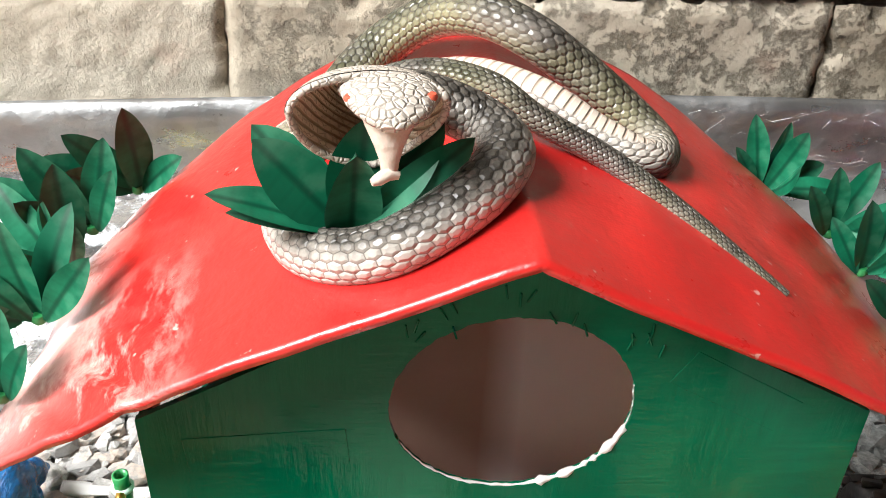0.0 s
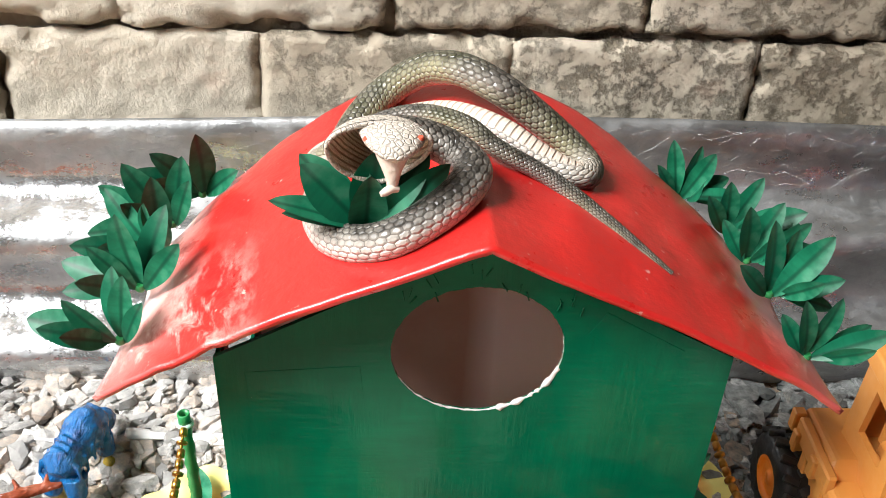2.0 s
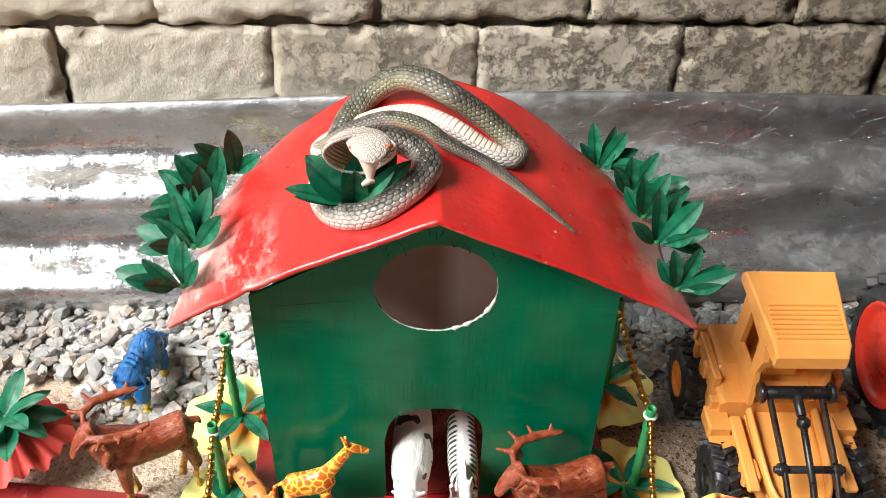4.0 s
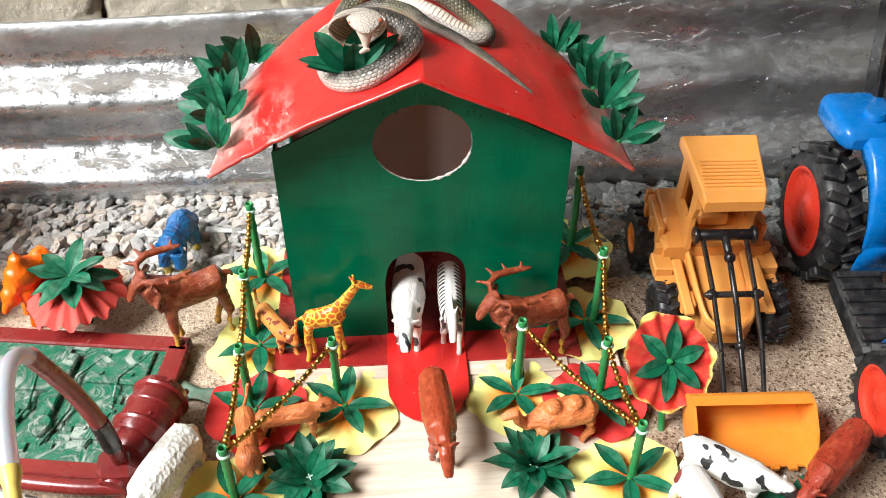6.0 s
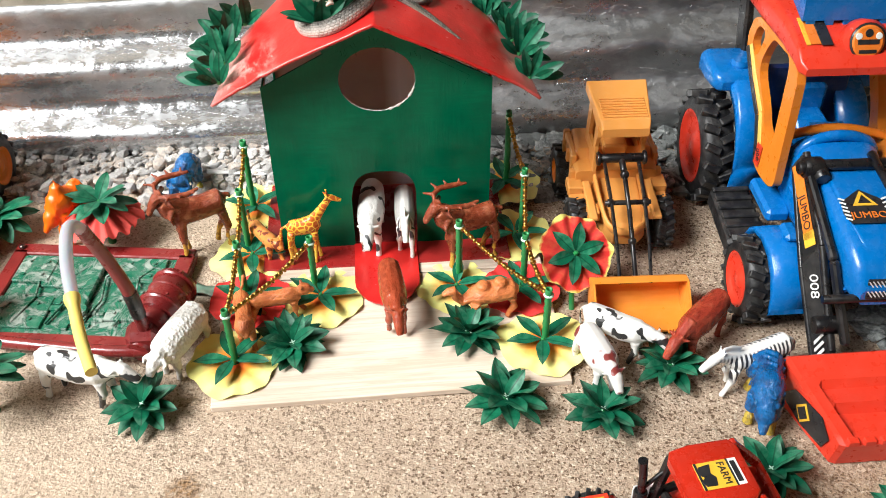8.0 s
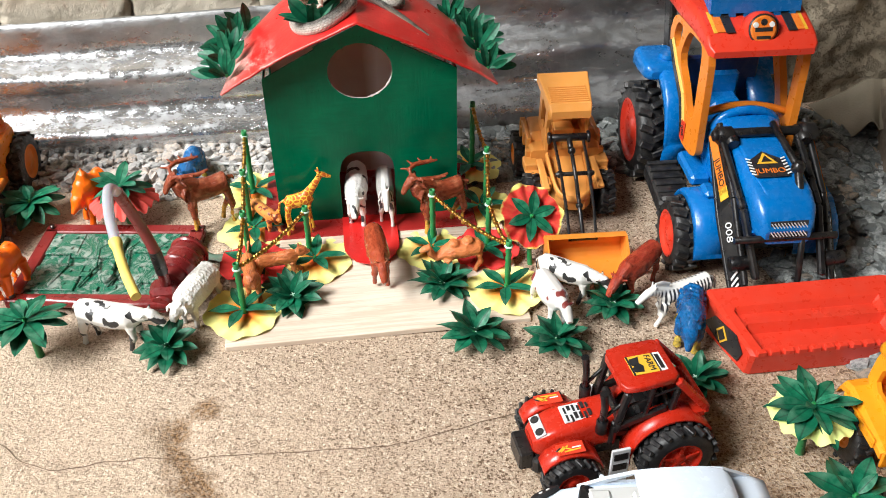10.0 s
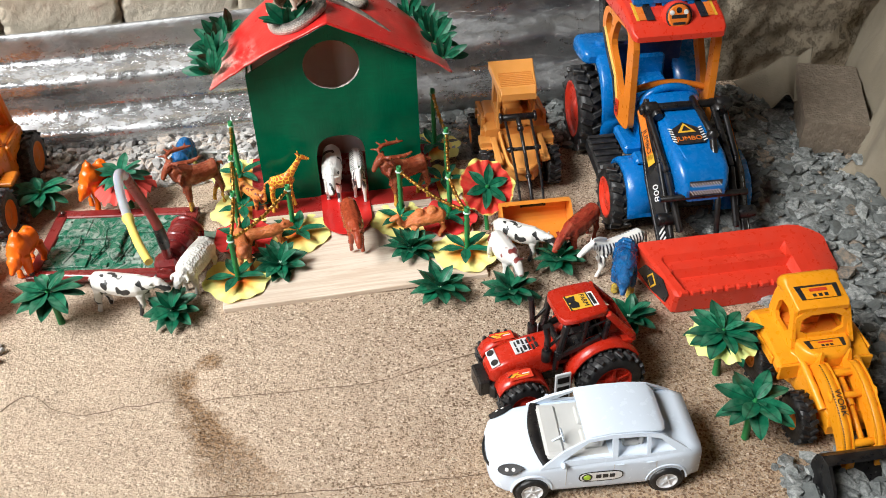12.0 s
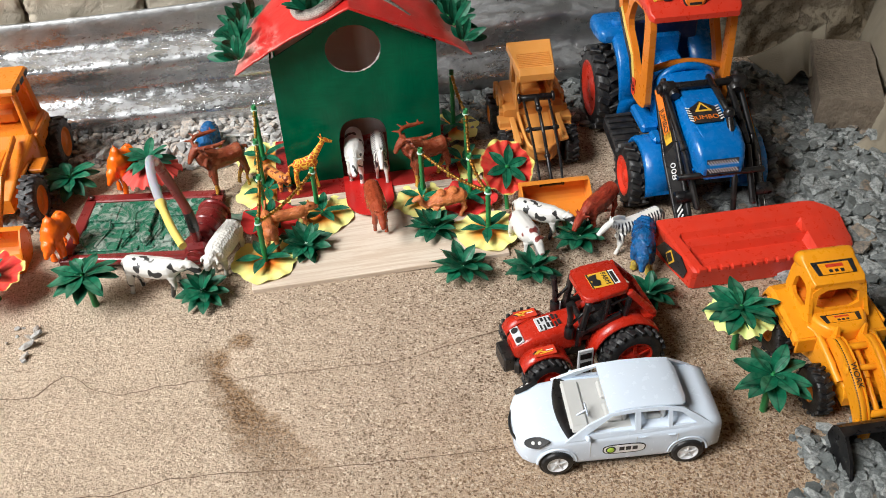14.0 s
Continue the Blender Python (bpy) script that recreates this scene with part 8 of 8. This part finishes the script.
    def on_arm(i, k, along, size, mat, name, lift=0.0046, turn=0.0):
        p0, p1 = spine[i], spine[i + 1]
        ax = (p1 - p0).normalized()
        nn = (nrm - ax * nrm.dot(ax)).normalized()
        side_v = nn.cross(ax)
        mm = Matrix((ax, side_v, nn)).transposed().to_4x4()
        w = 0.019 if i == 0 else 0.022
        c0 = p0.lerp(p1, along) + lean * (w * k) + nn * lift
        m4 = Matrix.Translation(c0) @ mm @ pose(0, 0, 0, 0, 0, turn)
        if isinstance(size, str):
            lettering(size, 0.0092 if i == 0 else 0.0125, m4, M[mat], l_ob)
        else:
            part(name, Shape().box((0, 0, 0), (*size, 0.0006), m4, r=0.0001), M[mat], l_ob)

    on_arm(0, 0.48, 0.44, (0.062, 0.0095), "sticker_orange", "arm_sticker")
    on_arm(0, 0.48, 0.84, (0.012, 0.0105), "sticker_yellow", "arm_sticker")
    on_arm(0, 0.48, 0.56, "JUMBO", "sticker_black", "", 0.0051)
    on_arm(1, 0.40, 0.30, "008", "sticker_white", "", 0.0050)
    for q in range(3):
        on_arm(1, 0.5, 0.80 + 0.07 * q, (0.0022, 0.016), "sticker_white", "arm_stripe", 0.0046, 35)
    part("front_light", Shape().cyl((0.074, sy * 0.034 + 0.006, 0.124), (0.086, sy * 0.034 + 0.006, 0.121), 0.006, 14), M["black"], l_ob)
for ca, cb, cr in (((0.074, -0.036, 0.126), (0.074, 0.048, 0.126), 0.0044), ((0.168, -0.046, 0.074), (0.168, 0.046, 0.074), 0.0034)):
    part("cross_bar", Shape().cyl(ca, cb, cr, 14), M["black"], bt, "black cross bar")
for sy in (0.014,):
    cross = Shape()
    cross.cyl((0.066, sy, 0.130), (0.130, sy * 1.1, 0.122), 0.0034, 10)
    cross.cyl((0.130, sy * 1.1, 0.122), (0.168, sy * 1.1, 0.074), 0.0036, 10)
    cross.ball((0.130, sy * 1.1, 0.122), 0.0062)
    cross.cyl((0.168, sy * 1.1, 0.074), (0.182, sy * 1.2, 0.012), 0.0030, 10)
    part("loader_ram", cross, M["black"], bt, "black loader ram")
cr = Shape()
cr.tube([(0.026, 0.044 * k / 8, 0.117 + 0.011 * math.cos(k / 8 * 1.4)) for k in range(-8, 9)], [(0.0042, 0.0036)] * 17, 8)
part("windscreen_frame", cr, M["amber"], bt, "orange windscreen frame")
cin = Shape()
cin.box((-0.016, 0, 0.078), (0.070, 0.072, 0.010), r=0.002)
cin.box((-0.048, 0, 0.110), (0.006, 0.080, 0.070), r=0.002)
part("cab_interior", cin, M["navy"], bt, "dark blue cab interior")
part("seat", Shape().box((-0.022, 0, 0.098), (0.030, 0.034, 0.026), r=0.005).box((-0.036, 0, 0.118), (0.008, 0.034, 0.030), r=0.003), M["blue"], bt)
part("dash", Shape().box((0.014, 0, 0.118), (0.014, 0.036, 0.012), r=0.004), M["blue"], bt)
tr = Shape()
tr.loft([section(x, h, z, z + t, 0.5) for x, h, z, t in ((-0.070, 0.048, 0.202, 0.008), (-0.062, 0.056, 0.198, 0.020), (-0.030, 0.0550, 0.197, 0.022), (0.012, 0.0515, 0.196, 0.021), (0.040, 0.0505, 0.1945, 0.015), (0.050, 0.0500, 0.1930, 0.010), (0.0555, 0.0460, 0.1930, 0.006))])
btr = part("roof", tr, M["scarlet"], bt, "scarlet cab roof", pose(0, -0.003, 0))
part("roof_lamp", Shape().cyl((0.028, 0, 0.207), (0.042, 0, 0.213), 0.016, 24), M["scarlet"], btr)
LAMP_FACE = pose(0.0425, 0, 0.2132, 0, 67)
part("lamp_sticker", Shape().cyl((0, 0, 0), (0, 0, 0.0008), 0.0138, 24), M["sticker_black"], btr, "round printed sticker", LAMP_FACE)
part("lamp_print", Shape().cyl((0, 0, 0.0006), (0, 0, 0.0012), 0.0122, 24), M["sticker_orange"], btr, "", LAMP_FACE)
for ly in (-0.0074, 0.0074):
    part("lamp_eye", Shape().cyl((-0.0040, ly, 0.0010), (-0.0040, ly, 0.0016), 0.0026, 16), M["sticker_white"], btr, "", LAMP_FACE)
part("lamp_bar", Shape().cyl((-0.0062, 0, 0.0010), (-0.0062, 0, 0.0016), 0.0030, 16).box((0.0002, 0, 0.0013), (0.0036, 0.0160, 0.0006), r=0.0001).box((0.0072, 0, 0.0013), (0.0026, 0.0130, 0.0006), r=0.0001), M["sticker_black"], btr, "", LAMP_FACE)
for sy in (-1, 1):
    part("roof_sticker", Shape().box((0, 0, 0), (0.044, 0.0085, 0.0008), pose(0.020, sy * 0.0285, 0.2160, 0, 14), r=0.0002), M["sticker_black"], btr, "black and orange sticker")
    part("sticker_panel", Shape().box((0, 0, 0), (0.032, 0.0075, 0.0008), pose(0.024, sy * 0.0365, 0.2145, 0, 14), r=0.0002), M["sticker_orange"], btr)
    part("sticker_edge", Shape().box((0, 0, 0), (0.030, 0.0032, 0.0008), pose(0.025, sy * 0.0418, 0.2137, 0, 14), r=0.0002), M["sticker_yellow"], btr)
hoe = scoop(0.084, 0.046, 0.044, 0.0025, 6, None, 0.008)
part("digger_bucket", hoe, M["blue"], bt, "blue toothed digger bucket", pose(0.010, -0.003, 0.2640, 0, 82, 0) @ pose(0, 0, 0, 180, 0, 0))
boom = Shape()
for sy in (-1, 1):
    bar(boom, (-0.100, sy * 0.034, 0.090), (-0.128, sy * 0.036, 0.200), 0.008, 0.018)
    bar(boom, (-0.128, sy * 0.036, 0.196), (-0.052, sy * 0.036, 0.262), 0.008, 0.016)
boom.cyl((-0.128, -0.040, 0.198), (-0.128, 0.040, 0.198), 0.007, 14)
boom.cyl((-0.052, -0.042, 0.260), (-0.052, 0.042, 0.260), 0.006, 12)
part("digger_boom", boom, M["black"], bt, "black rear boom")

# its red loader bucket, lying in front
rb = thing("loader_bucket", "large red plastic loader bucket lying face down", "toy bucket", at(0.364, -0.2255, 0, 0))
s = Shape()
def bucket_ring(x, k, cut):
    """Cross-section of the bucket at x: size k, depth of its stepped recess."""
    prof = [(-0.034, 0.000, 0), (-0.037, 0.023, 0), (-0.031, 0.0255, 0), (-0.029, 0.0262, 0.0050), (-0.008, 0.0295, 0.0085), (-0.004, 0.0302, 0.0010), (0.010, 0.0330, 0.0050), (0.014, 0.0340, 0.0), (0.034, 0.0385, 0), (0.037, 0.0360, 0), (0.037, 0.000, 0)]
    lean = 0.24 if x < -0.05 else 0.0
    return [(x - y * lean, y * k, (z - d * cut) * (1 - (1 - k) * 0.45)) for y, z, d in prof]


s.loft([bucket_ring(*q) for q in ((-0.070, 0.94, 0), (-0.066, 1.0, 0), (-0.058, 1.0, 0), (-0.054, 1.0, 1), (0.066, 1.0, 1), (0.072, 1.0, 0), (0.084, 1.0, 0), (0.094, 0.95, 0), (0.106, 0.78, 0), (0.114, 0.62, 0), (0.117, 0.52, 0))], smooth=False)
shell = part("shell", s, M["scarlet"], rb, "ridged red shell")
for k in range(12):
    part("tooth", Shape().box((-0.052 + 0.0118 * k, -0.0350, 0.0245), (0.0078, 0.0050, 0.0050), r=0.0005), M["scarlet"], shell, "")
part("end_badge", Shape().slab([(-0.026, -0.006), (0.000, -0.012), (0.024, -0.010), (0.028, 0.002), (0.016, 0.013), (-0.014, 0.010)], 0.0008), M["sticker_black"], rb, "black badge with a yellow diamond", pose(-0.0708, 0.000, 0.016, 90, 0, -76))
part("badge_diamond", Shape().slab([(-0.008, 0.0), (0.0, -0.010), (0.008, 0.0), (0.0, 0.010)], 0.0004), M["sticker_yellow"], rb, "", pose(-0.0718, 0.000, 0.016, 90, 0, -76))
part("badge_mark", Shape().slab([(-0.0056, 0.0), (0.0, -0.0072), (0.0056, 0.0), (0.0, 0.0072)], 0.0004), M["sticker_black"], rb, "", pose(-0.0723, 0.000, 0.016, 90, 0, -76))
part("badge_print", Shape().box((0, 0, 0), (0.0020, 0.009, 0.0004), r=0.0001), M["sticker_white"], rb, "", pose(-0.0722, 0.000, 0.016, 90, 0, -76) @ pose(0.0, 0, 0.0002))

# ---- pump tray with pipe and hose ----
tray = thing("pump_tray", "red framed green plastic tray caked with dry dust", "tray", at(-0.256, -0.043, 0, -8) @ Matrix.Diagonal((0.94, 0.95, 1, 1)))
t = Shape()
t.box((0, 0, 0.0035), (0.158, 0.112, 0.007), r=0.001)
plate = part("plate", t, M["grime"], tray, "green plate caked with dry cement")
fr = Shape()
for x, y, sx, sy in ((0, 0.057, 0.172, 0.014), (0, -0.057, 0.172, 0.012), (-0.079, 0, 0.014, 0.110), (0.079, 0, 0.016, 0.110)):
    fr.box((x, y, 0.0048), (sx, sy, 0.0096), r=0.0012)
part("frame", fr, M["maroon"], tray, "dark red scuffed frame")
for x in (-0.079, 0.079):
    for y in (-0.057, 0.057):
        part("screw", Shape().ball((x, y, 0.0108), (0.0034, 0.0034, 0.0022)), M["steel"], tray)
rel = Shape()
rnd = random.Random(12)
rel.box((-0.022, 0.026, 0.0085), (0.046, 0.040, 0.003), r=0.0006)
rel.box((0.004, 0.010, 0.0095), (0.010, 0.060, 0.005), r=0.0012)
rel.cyl((0.006, -0.026, 0.007), (0.006, -0.026, 0.014), 0.008, 14)
for _ in range(26):
    x, y = rnd.uniform(-0.068, 0.062), rnd.uniform(-0.044, 0.046)
    rel.box((x, y, 0.0078), (rnd.uniform(0.004, 0.014), rnd.uniform(0.003, 0.008), rnd.uniform(0.001, 0.003)), pose(0, 0, 0), r=0.0005)
for k in range(4):
    x0 = -0.05 + 0.03 * k
    rel.tube([(x0, -0.04, 0.009), (x0 + 0.01, -0.01, 0.0105), (x0 + 0.004, 0.02, 0.010), (x0 + 0.02, 0.044, 0.009)], 0.0011, 6)
for x, y, sx, sy, h in ((-0.054, 0.028, 0.034, 0.034, 0.0040), (0.042, 0.032, 0.044, 0.032, 0.0027), (-0.048, -0.026, 0.050, 0.038, 0.0023), (0.044, -0.018, 0.030, 0.030, 0.0035)):
    rel.box((x, y, 0.0070 + h / 2), (sx, sy, h), r=0.0008)
    for q in range(4):
        a = math.tau * (q + 0.5) / 4
        rel.cyl((x + sx * 0.36 * math.cos(a), y + sy * 0.36 * math.sin(a), 0.0070 + h), (x + sx * 0.36 * math.cos(a), y + sy * 0.36 * math.sin(a), 0.0082 + h), 0.0018, 8)
part("moulded_relief", rel, M["grime"], plate, "raised panels, ribs and wires")

pump = thing("water_pump", "dark red toy water pump with an arching hose", "toy pump")
mot = Shape()
mot.cyl((-0.172, -0.058, 0.028), (-0.184, -0.098, 0.028), 0.0170, 24)
mot.cyl((-0.183, -0.094, 0.028), (-0.187, -0.108, 0.028), 0.0125, 20)
part("motor", mot, M["maroon"], pump, "dark red painted motor")
part("motor_band", Shape().cyl((-0.1765, -0.073, 0.028), (-0.178, -0.078, 0.028), 0.0177, 24), M["maroon"], pump)
for k, (fx, fy) in enumerate(((-0.1735, -0.063), (-0.1815, -0.089))):
    ring = Shape().cyl((fx, fy, 0.028), (fx - 0.0009, fy - 0.003, 0.028), 0.0188, 24)
    for q in range(6):
        a = math.tau * q / 6
        ring.ball((fx - 0.0005 + 0.016 * math.cos(a) * 0.96, fy - 0.0016 - 0.016 * math.cos(a) * -0.28, 0.028 + 0.0165 * math.sin(a)), 0.0022, None, 0, 8)
    part("motor_flange", ring, M["maroon"], pump, "bolted flange")
elb = Shape()
elb.box((-0.192, -0.112, 0.020), (0.026, 0.022, 0.024), r=0.005)
elb.cyl((-0.196, -0.124, 0.016), (-0.192, -0.108, 0.016), 0.0100, 18)
part("pump_body", elb, M["maroon"], pump, "dark red pump casing")
pip = Shape().tube(smooth_path([(-0.180, -0.121, 0.014), (-0.215, -0.120, 0.015), (-0.260, -0.112, 0.015), (-0.318, -0.098, 0.014)], 5), 0.0050, 12)
part("pipe", pip, M["maroon"], pump, "dark red pipe along the tray")
RISER = smooth_path([(-0.190, -0.113, 0.030), (-0.190, -0.116, 0.052), (-0.192, -0.118, 0.078), (-0.199, -0.120, 0.108), (-0.206, -0.130, 0.145)], 6)
part("riser", Shape().tube(RISER, [0.0050] * len(RISER), 12), M["maroon"], pump, "dark red painted riser")
part("riser_band", Shape().tube(RISER[5:12], 0.0056, 12), M["black"], pump, "black tape band")
HOSE = smooth_path([(-0.205, -0.128, 0.140), (-0.207, -0.136, 0.152), (-0.207, -0.150, 0.158), (-0.203, -0.175, 0.153), (-0.195, -0.203, 0.144)], 7)
part("hose", Shape().tube(HOSE, 0.0043, 14), M["clear"], pump, "cloudy clear hose")
NOZ = smooth_path([(-0.1965, -0.199, 0.1455), (-0.186, -0.230, 0.139), (-0.175, -0.256, 0.136)], 6)
part("nozzle", Shape().tube(NOZ, [0.0052] * 2 + [0.0038] * (len(NOZ) - 2), 12), M["tube_yellow"], pump, "yellow tube end")

# ---- bricks and canvas at the right ----
def lump(name, size, seed, mats, label, m, category="brick"):
    s = Shape()
    n = 7

    def face(a, b, c, sign):
        def fn(u, v):
            p = [0, 0, 0]
            p[a], p[b], p[c] = (u * 2 - 1), (v * 2 - 1), sign
            q = Vector(p)
            k = 1 - 0.06 * (max(0, abs(q.x) - 0.8) + max(0, abs(q.y) - 0.8) + max(0, abs(q.z) - 0.8))
            d = noise.noise((q.x * 2 + seed, q.y * 2, q.z * 2)) * 0.05 + noise.noise((q.x * 6 + seed, q.y * 6, q.z * 6)) * 0.03
            q = q * (k + d)
            return (q.x * size[0] / 2, q.y * size[1] / 2, q.z * size[2] / 2)
        return fn

    for a, b, c in ((0, 1, 2), (1, 2, 0), (2, 0, 1)):
        s.grid(face(a, b, c, 1), n, n)
        s.grid(face(b, a, c, -1), n, n)
    return solo(name, s, mats, label, category, m)


lump("brick", (0.075, 0.158, 0.048), 3.0, M["brick"], "dusty grey-brown brick lying on dirty canvas", pose(0.612, 0.040, 0.026, 0, 0, -22))


def canvas(name, label, fn, nu, nv):
    s = Shape()
    s.grid(fn, nu, nv)
    ob = solo(name, s, M["cloth"], label, "cloth")
    md = ob.modifiers.new("thickness", "SOLIDIFY")
    md.thickness = 0.0012
    return ob


def drape_right(u, v):
    y = -0.62 + 0.95 * v
    behind = max(0.0, min(1.0, (y + 0.050) / 0.05))
    edge = 0.552 + 0.008 * math.sin(v * 23) + 0.085 * behind * behind * (3 - 2 * behind) + 0.40 * max(0.0, y)
    x = edge + 0.45 * u
    near = max(0.0, u - 0.10 * (1 - behind))
    rise = 0.26 * (1 - math.exp(-near * 9))
    fold = (0.030 * abs(math.sin(y * 30 + x * 24 + 2 * math.sin(y * 9))) ** 0.6 - 0.022 + 0.018 * abs(math.sin(y * 52 - x * 40 + 2.5 * noise.noise((x * 9, y * 9, 2)))) ** 0.7) * min(1, u * 6) + noise.noise((x * 12, y * 12, 5)) * 0.018 * min(1, u * 8)
    fold += (0.10 - abs(noise.noise((x * 14 + y * 5, y * 8 - x * 4, 7)))) * 0.075 * min(1, u * 16) + (0.10 - abs(noise.noise((x * 34, y * 26, 11)))) * 0.026 * min(1, u * 16)
    return (x + 0.008 * math.sin(y * 30) * u, y, 0.004 + rise + fold)


canvas("canvas_sheet", "crumpled grey-brown canvas draped over bricks", drape_right, 110, 230)


def drape_back(u, v):
    """A loose triangular corner of the canvas, creased where it climbs the brick."""
    top = Vector((0.536, 0.152, 0.014)).lerp(Vector((0.640, 0.150, 0.054)), u)
    low = Vector((0.552, 0.088, 0.008)).lerp(Vector((0.590, 0.058, 0.040)), u)
    p = top.lerp(low, v)
    crease = u - 0.62 + 0.12 * v
    p.z += 0.006 * max(0.0, 1 - abs(crease) / 0.20) - 0.005 * max(0.0, 1 - abs(crease - 0.22) / 0.14)
    p.z += noise.noise((p.x * 26, p.y * 26, 9)) * 0.004 + 0.004 * math.sin(u * 9 + v * 3) * v
    return p


canvas("canvas_corner", "folded corner of grey-brown canvas on the gravel", drape_back, 60, 40)

# ---- scraps on the ground ----
def scrap(name, label, a, b, width, mat, lift):
    """A thin flat strip lying between two points of the ground."""
    a, b = Vector((*a, lift)), Vector((*b, lift + 0.001))
    q = Shape()
    q.grid(lambda u, v: a.lerp(b, u) + Vector((0, (v - 0.5) * width * (1 + 0.15 * math.sin(u * 11)), 0.0012 * math.sin(u * 5 + v * 2))), 14, 3)
    ob = solo(name, q, M[mat], label, "scrap")
    ob.modifiers.new("thickness", "SOLIDIFY").thickness = 0.0012


scrap("paper_strip", "white paper strip lying over the pebbles", (-0.226, 0.122), (-0.186, 0.114), 0.006, "sticker_white", 0.010)
scrap("paper_strip", "white paper strip lying over the pebbles", (-0.172, 0.122), (-0.112, 0.117), 0.007, "sticker_white", 0.010)
scrap("plastic_strip", "faded green plastic strip lying in the sand", (-0.172, -0.036), (-0.136, -0.048), 0.013, "faded_strip", 0.003)

# ---- threads on the sand ----
for name, pts in (("thread", [(-0.40, -0.272), (-0.351, -0.277), (-0.338, -0.276), (-0.327, -0.265), (-0.315, -0.259), (-0.301, -0.266), (-0.286, -0.280), (-0.264, -0.290), (-0.236, -0.289), (-0.200, -0.287), (-0.147, -0.292), (-0.078, -0.297), (-0.003, -0.299), (0.042, -0.291), (0.112, -0.276)]), ("thread", [(-0.340, -0.408), (-0.283, -0.402), (-0.255, -0.404), (-0.208, -0.399), (-0.151, -0.403), (-0.084, -0.410), (-0.017, -0.415), (0.051, -0.419), (0.092, -0.419)])):
    line = smooth_path(pts, 10)
    s = Shape().tube([(x, y + noise.noise((x * 60, y * 10, 1)) * 0.0022, ground_height(x, y) + 0.0006) for x, y in line], 0.00034, 5)
    solo(name, s, M["thread"], "thin dark thread trailing across the sand", "thread")

# ---- blocks of the wall ----
def block_mesh(seed):
    s = Shape()

    def fn(u, v):
        x, z = (u * 2 - 1), (v * 2 - 1)
        ex, ez = max(0, abs(x) - 0.965) / 0.035, max(0, abs(z) - 0.94) / 0.06
        y = -0.013 + 0.0035 * max(ex, ez) ** 2 + noise.noise((x * 2.2 + seed, z * 1.3, seed)) * 0.0014
        chip = max(0.0, noise.noise((x * 5 + seed, z * 2.6, seed + 7)) - 0.12) * max(0.0, (max(abs(x) - 0.86, (abs(z) - 0.72) * 0.5) / 0.14))
        y += 0.022 * chip
        y += noise.noise((x * 9 + seed, z * 5, seed)) * 0.0008 + noise.noise((x * 22 + seed, z * 11, seed)) * 0.0010
        jx = noise.noise((z * 3.5, seed + 4, math.copysign(2, x))) * 0.0022 + noise.noise((z * 9, seed, math.copysign(2, x))) * 0.0012
        jz = noise.noise((x * 4.5, seed + 9, math.copysign(2, z))) * 0.0028 + noise.noise((x * 14, seed, math.copysign(2, z))) * 0.0012
        return (x * 0.0721 + jx * abs(x), y, z * 0.0364 + jz * abs(z))

    s.grid(fn, 40, 22)
    # returns to the wall behind
    s.box((0, 0.004, 0), (0.138, 0.022, 0.066), r=0.003)
    return s.mesh("block", M["block"])


BLOCKS = [block_mesh(k * 3.3) for k in range(5)]
rnd = random.Random(31)
for row in range(8):
    z = 0.0415 + 0.0755 * (row - 1)
    for col in range(-9, 7):
        x = col * 0.1455 + 0.0385 + (0 if row % 2 else 0.0728) + rnd.uniform(-0.004, 0.004)
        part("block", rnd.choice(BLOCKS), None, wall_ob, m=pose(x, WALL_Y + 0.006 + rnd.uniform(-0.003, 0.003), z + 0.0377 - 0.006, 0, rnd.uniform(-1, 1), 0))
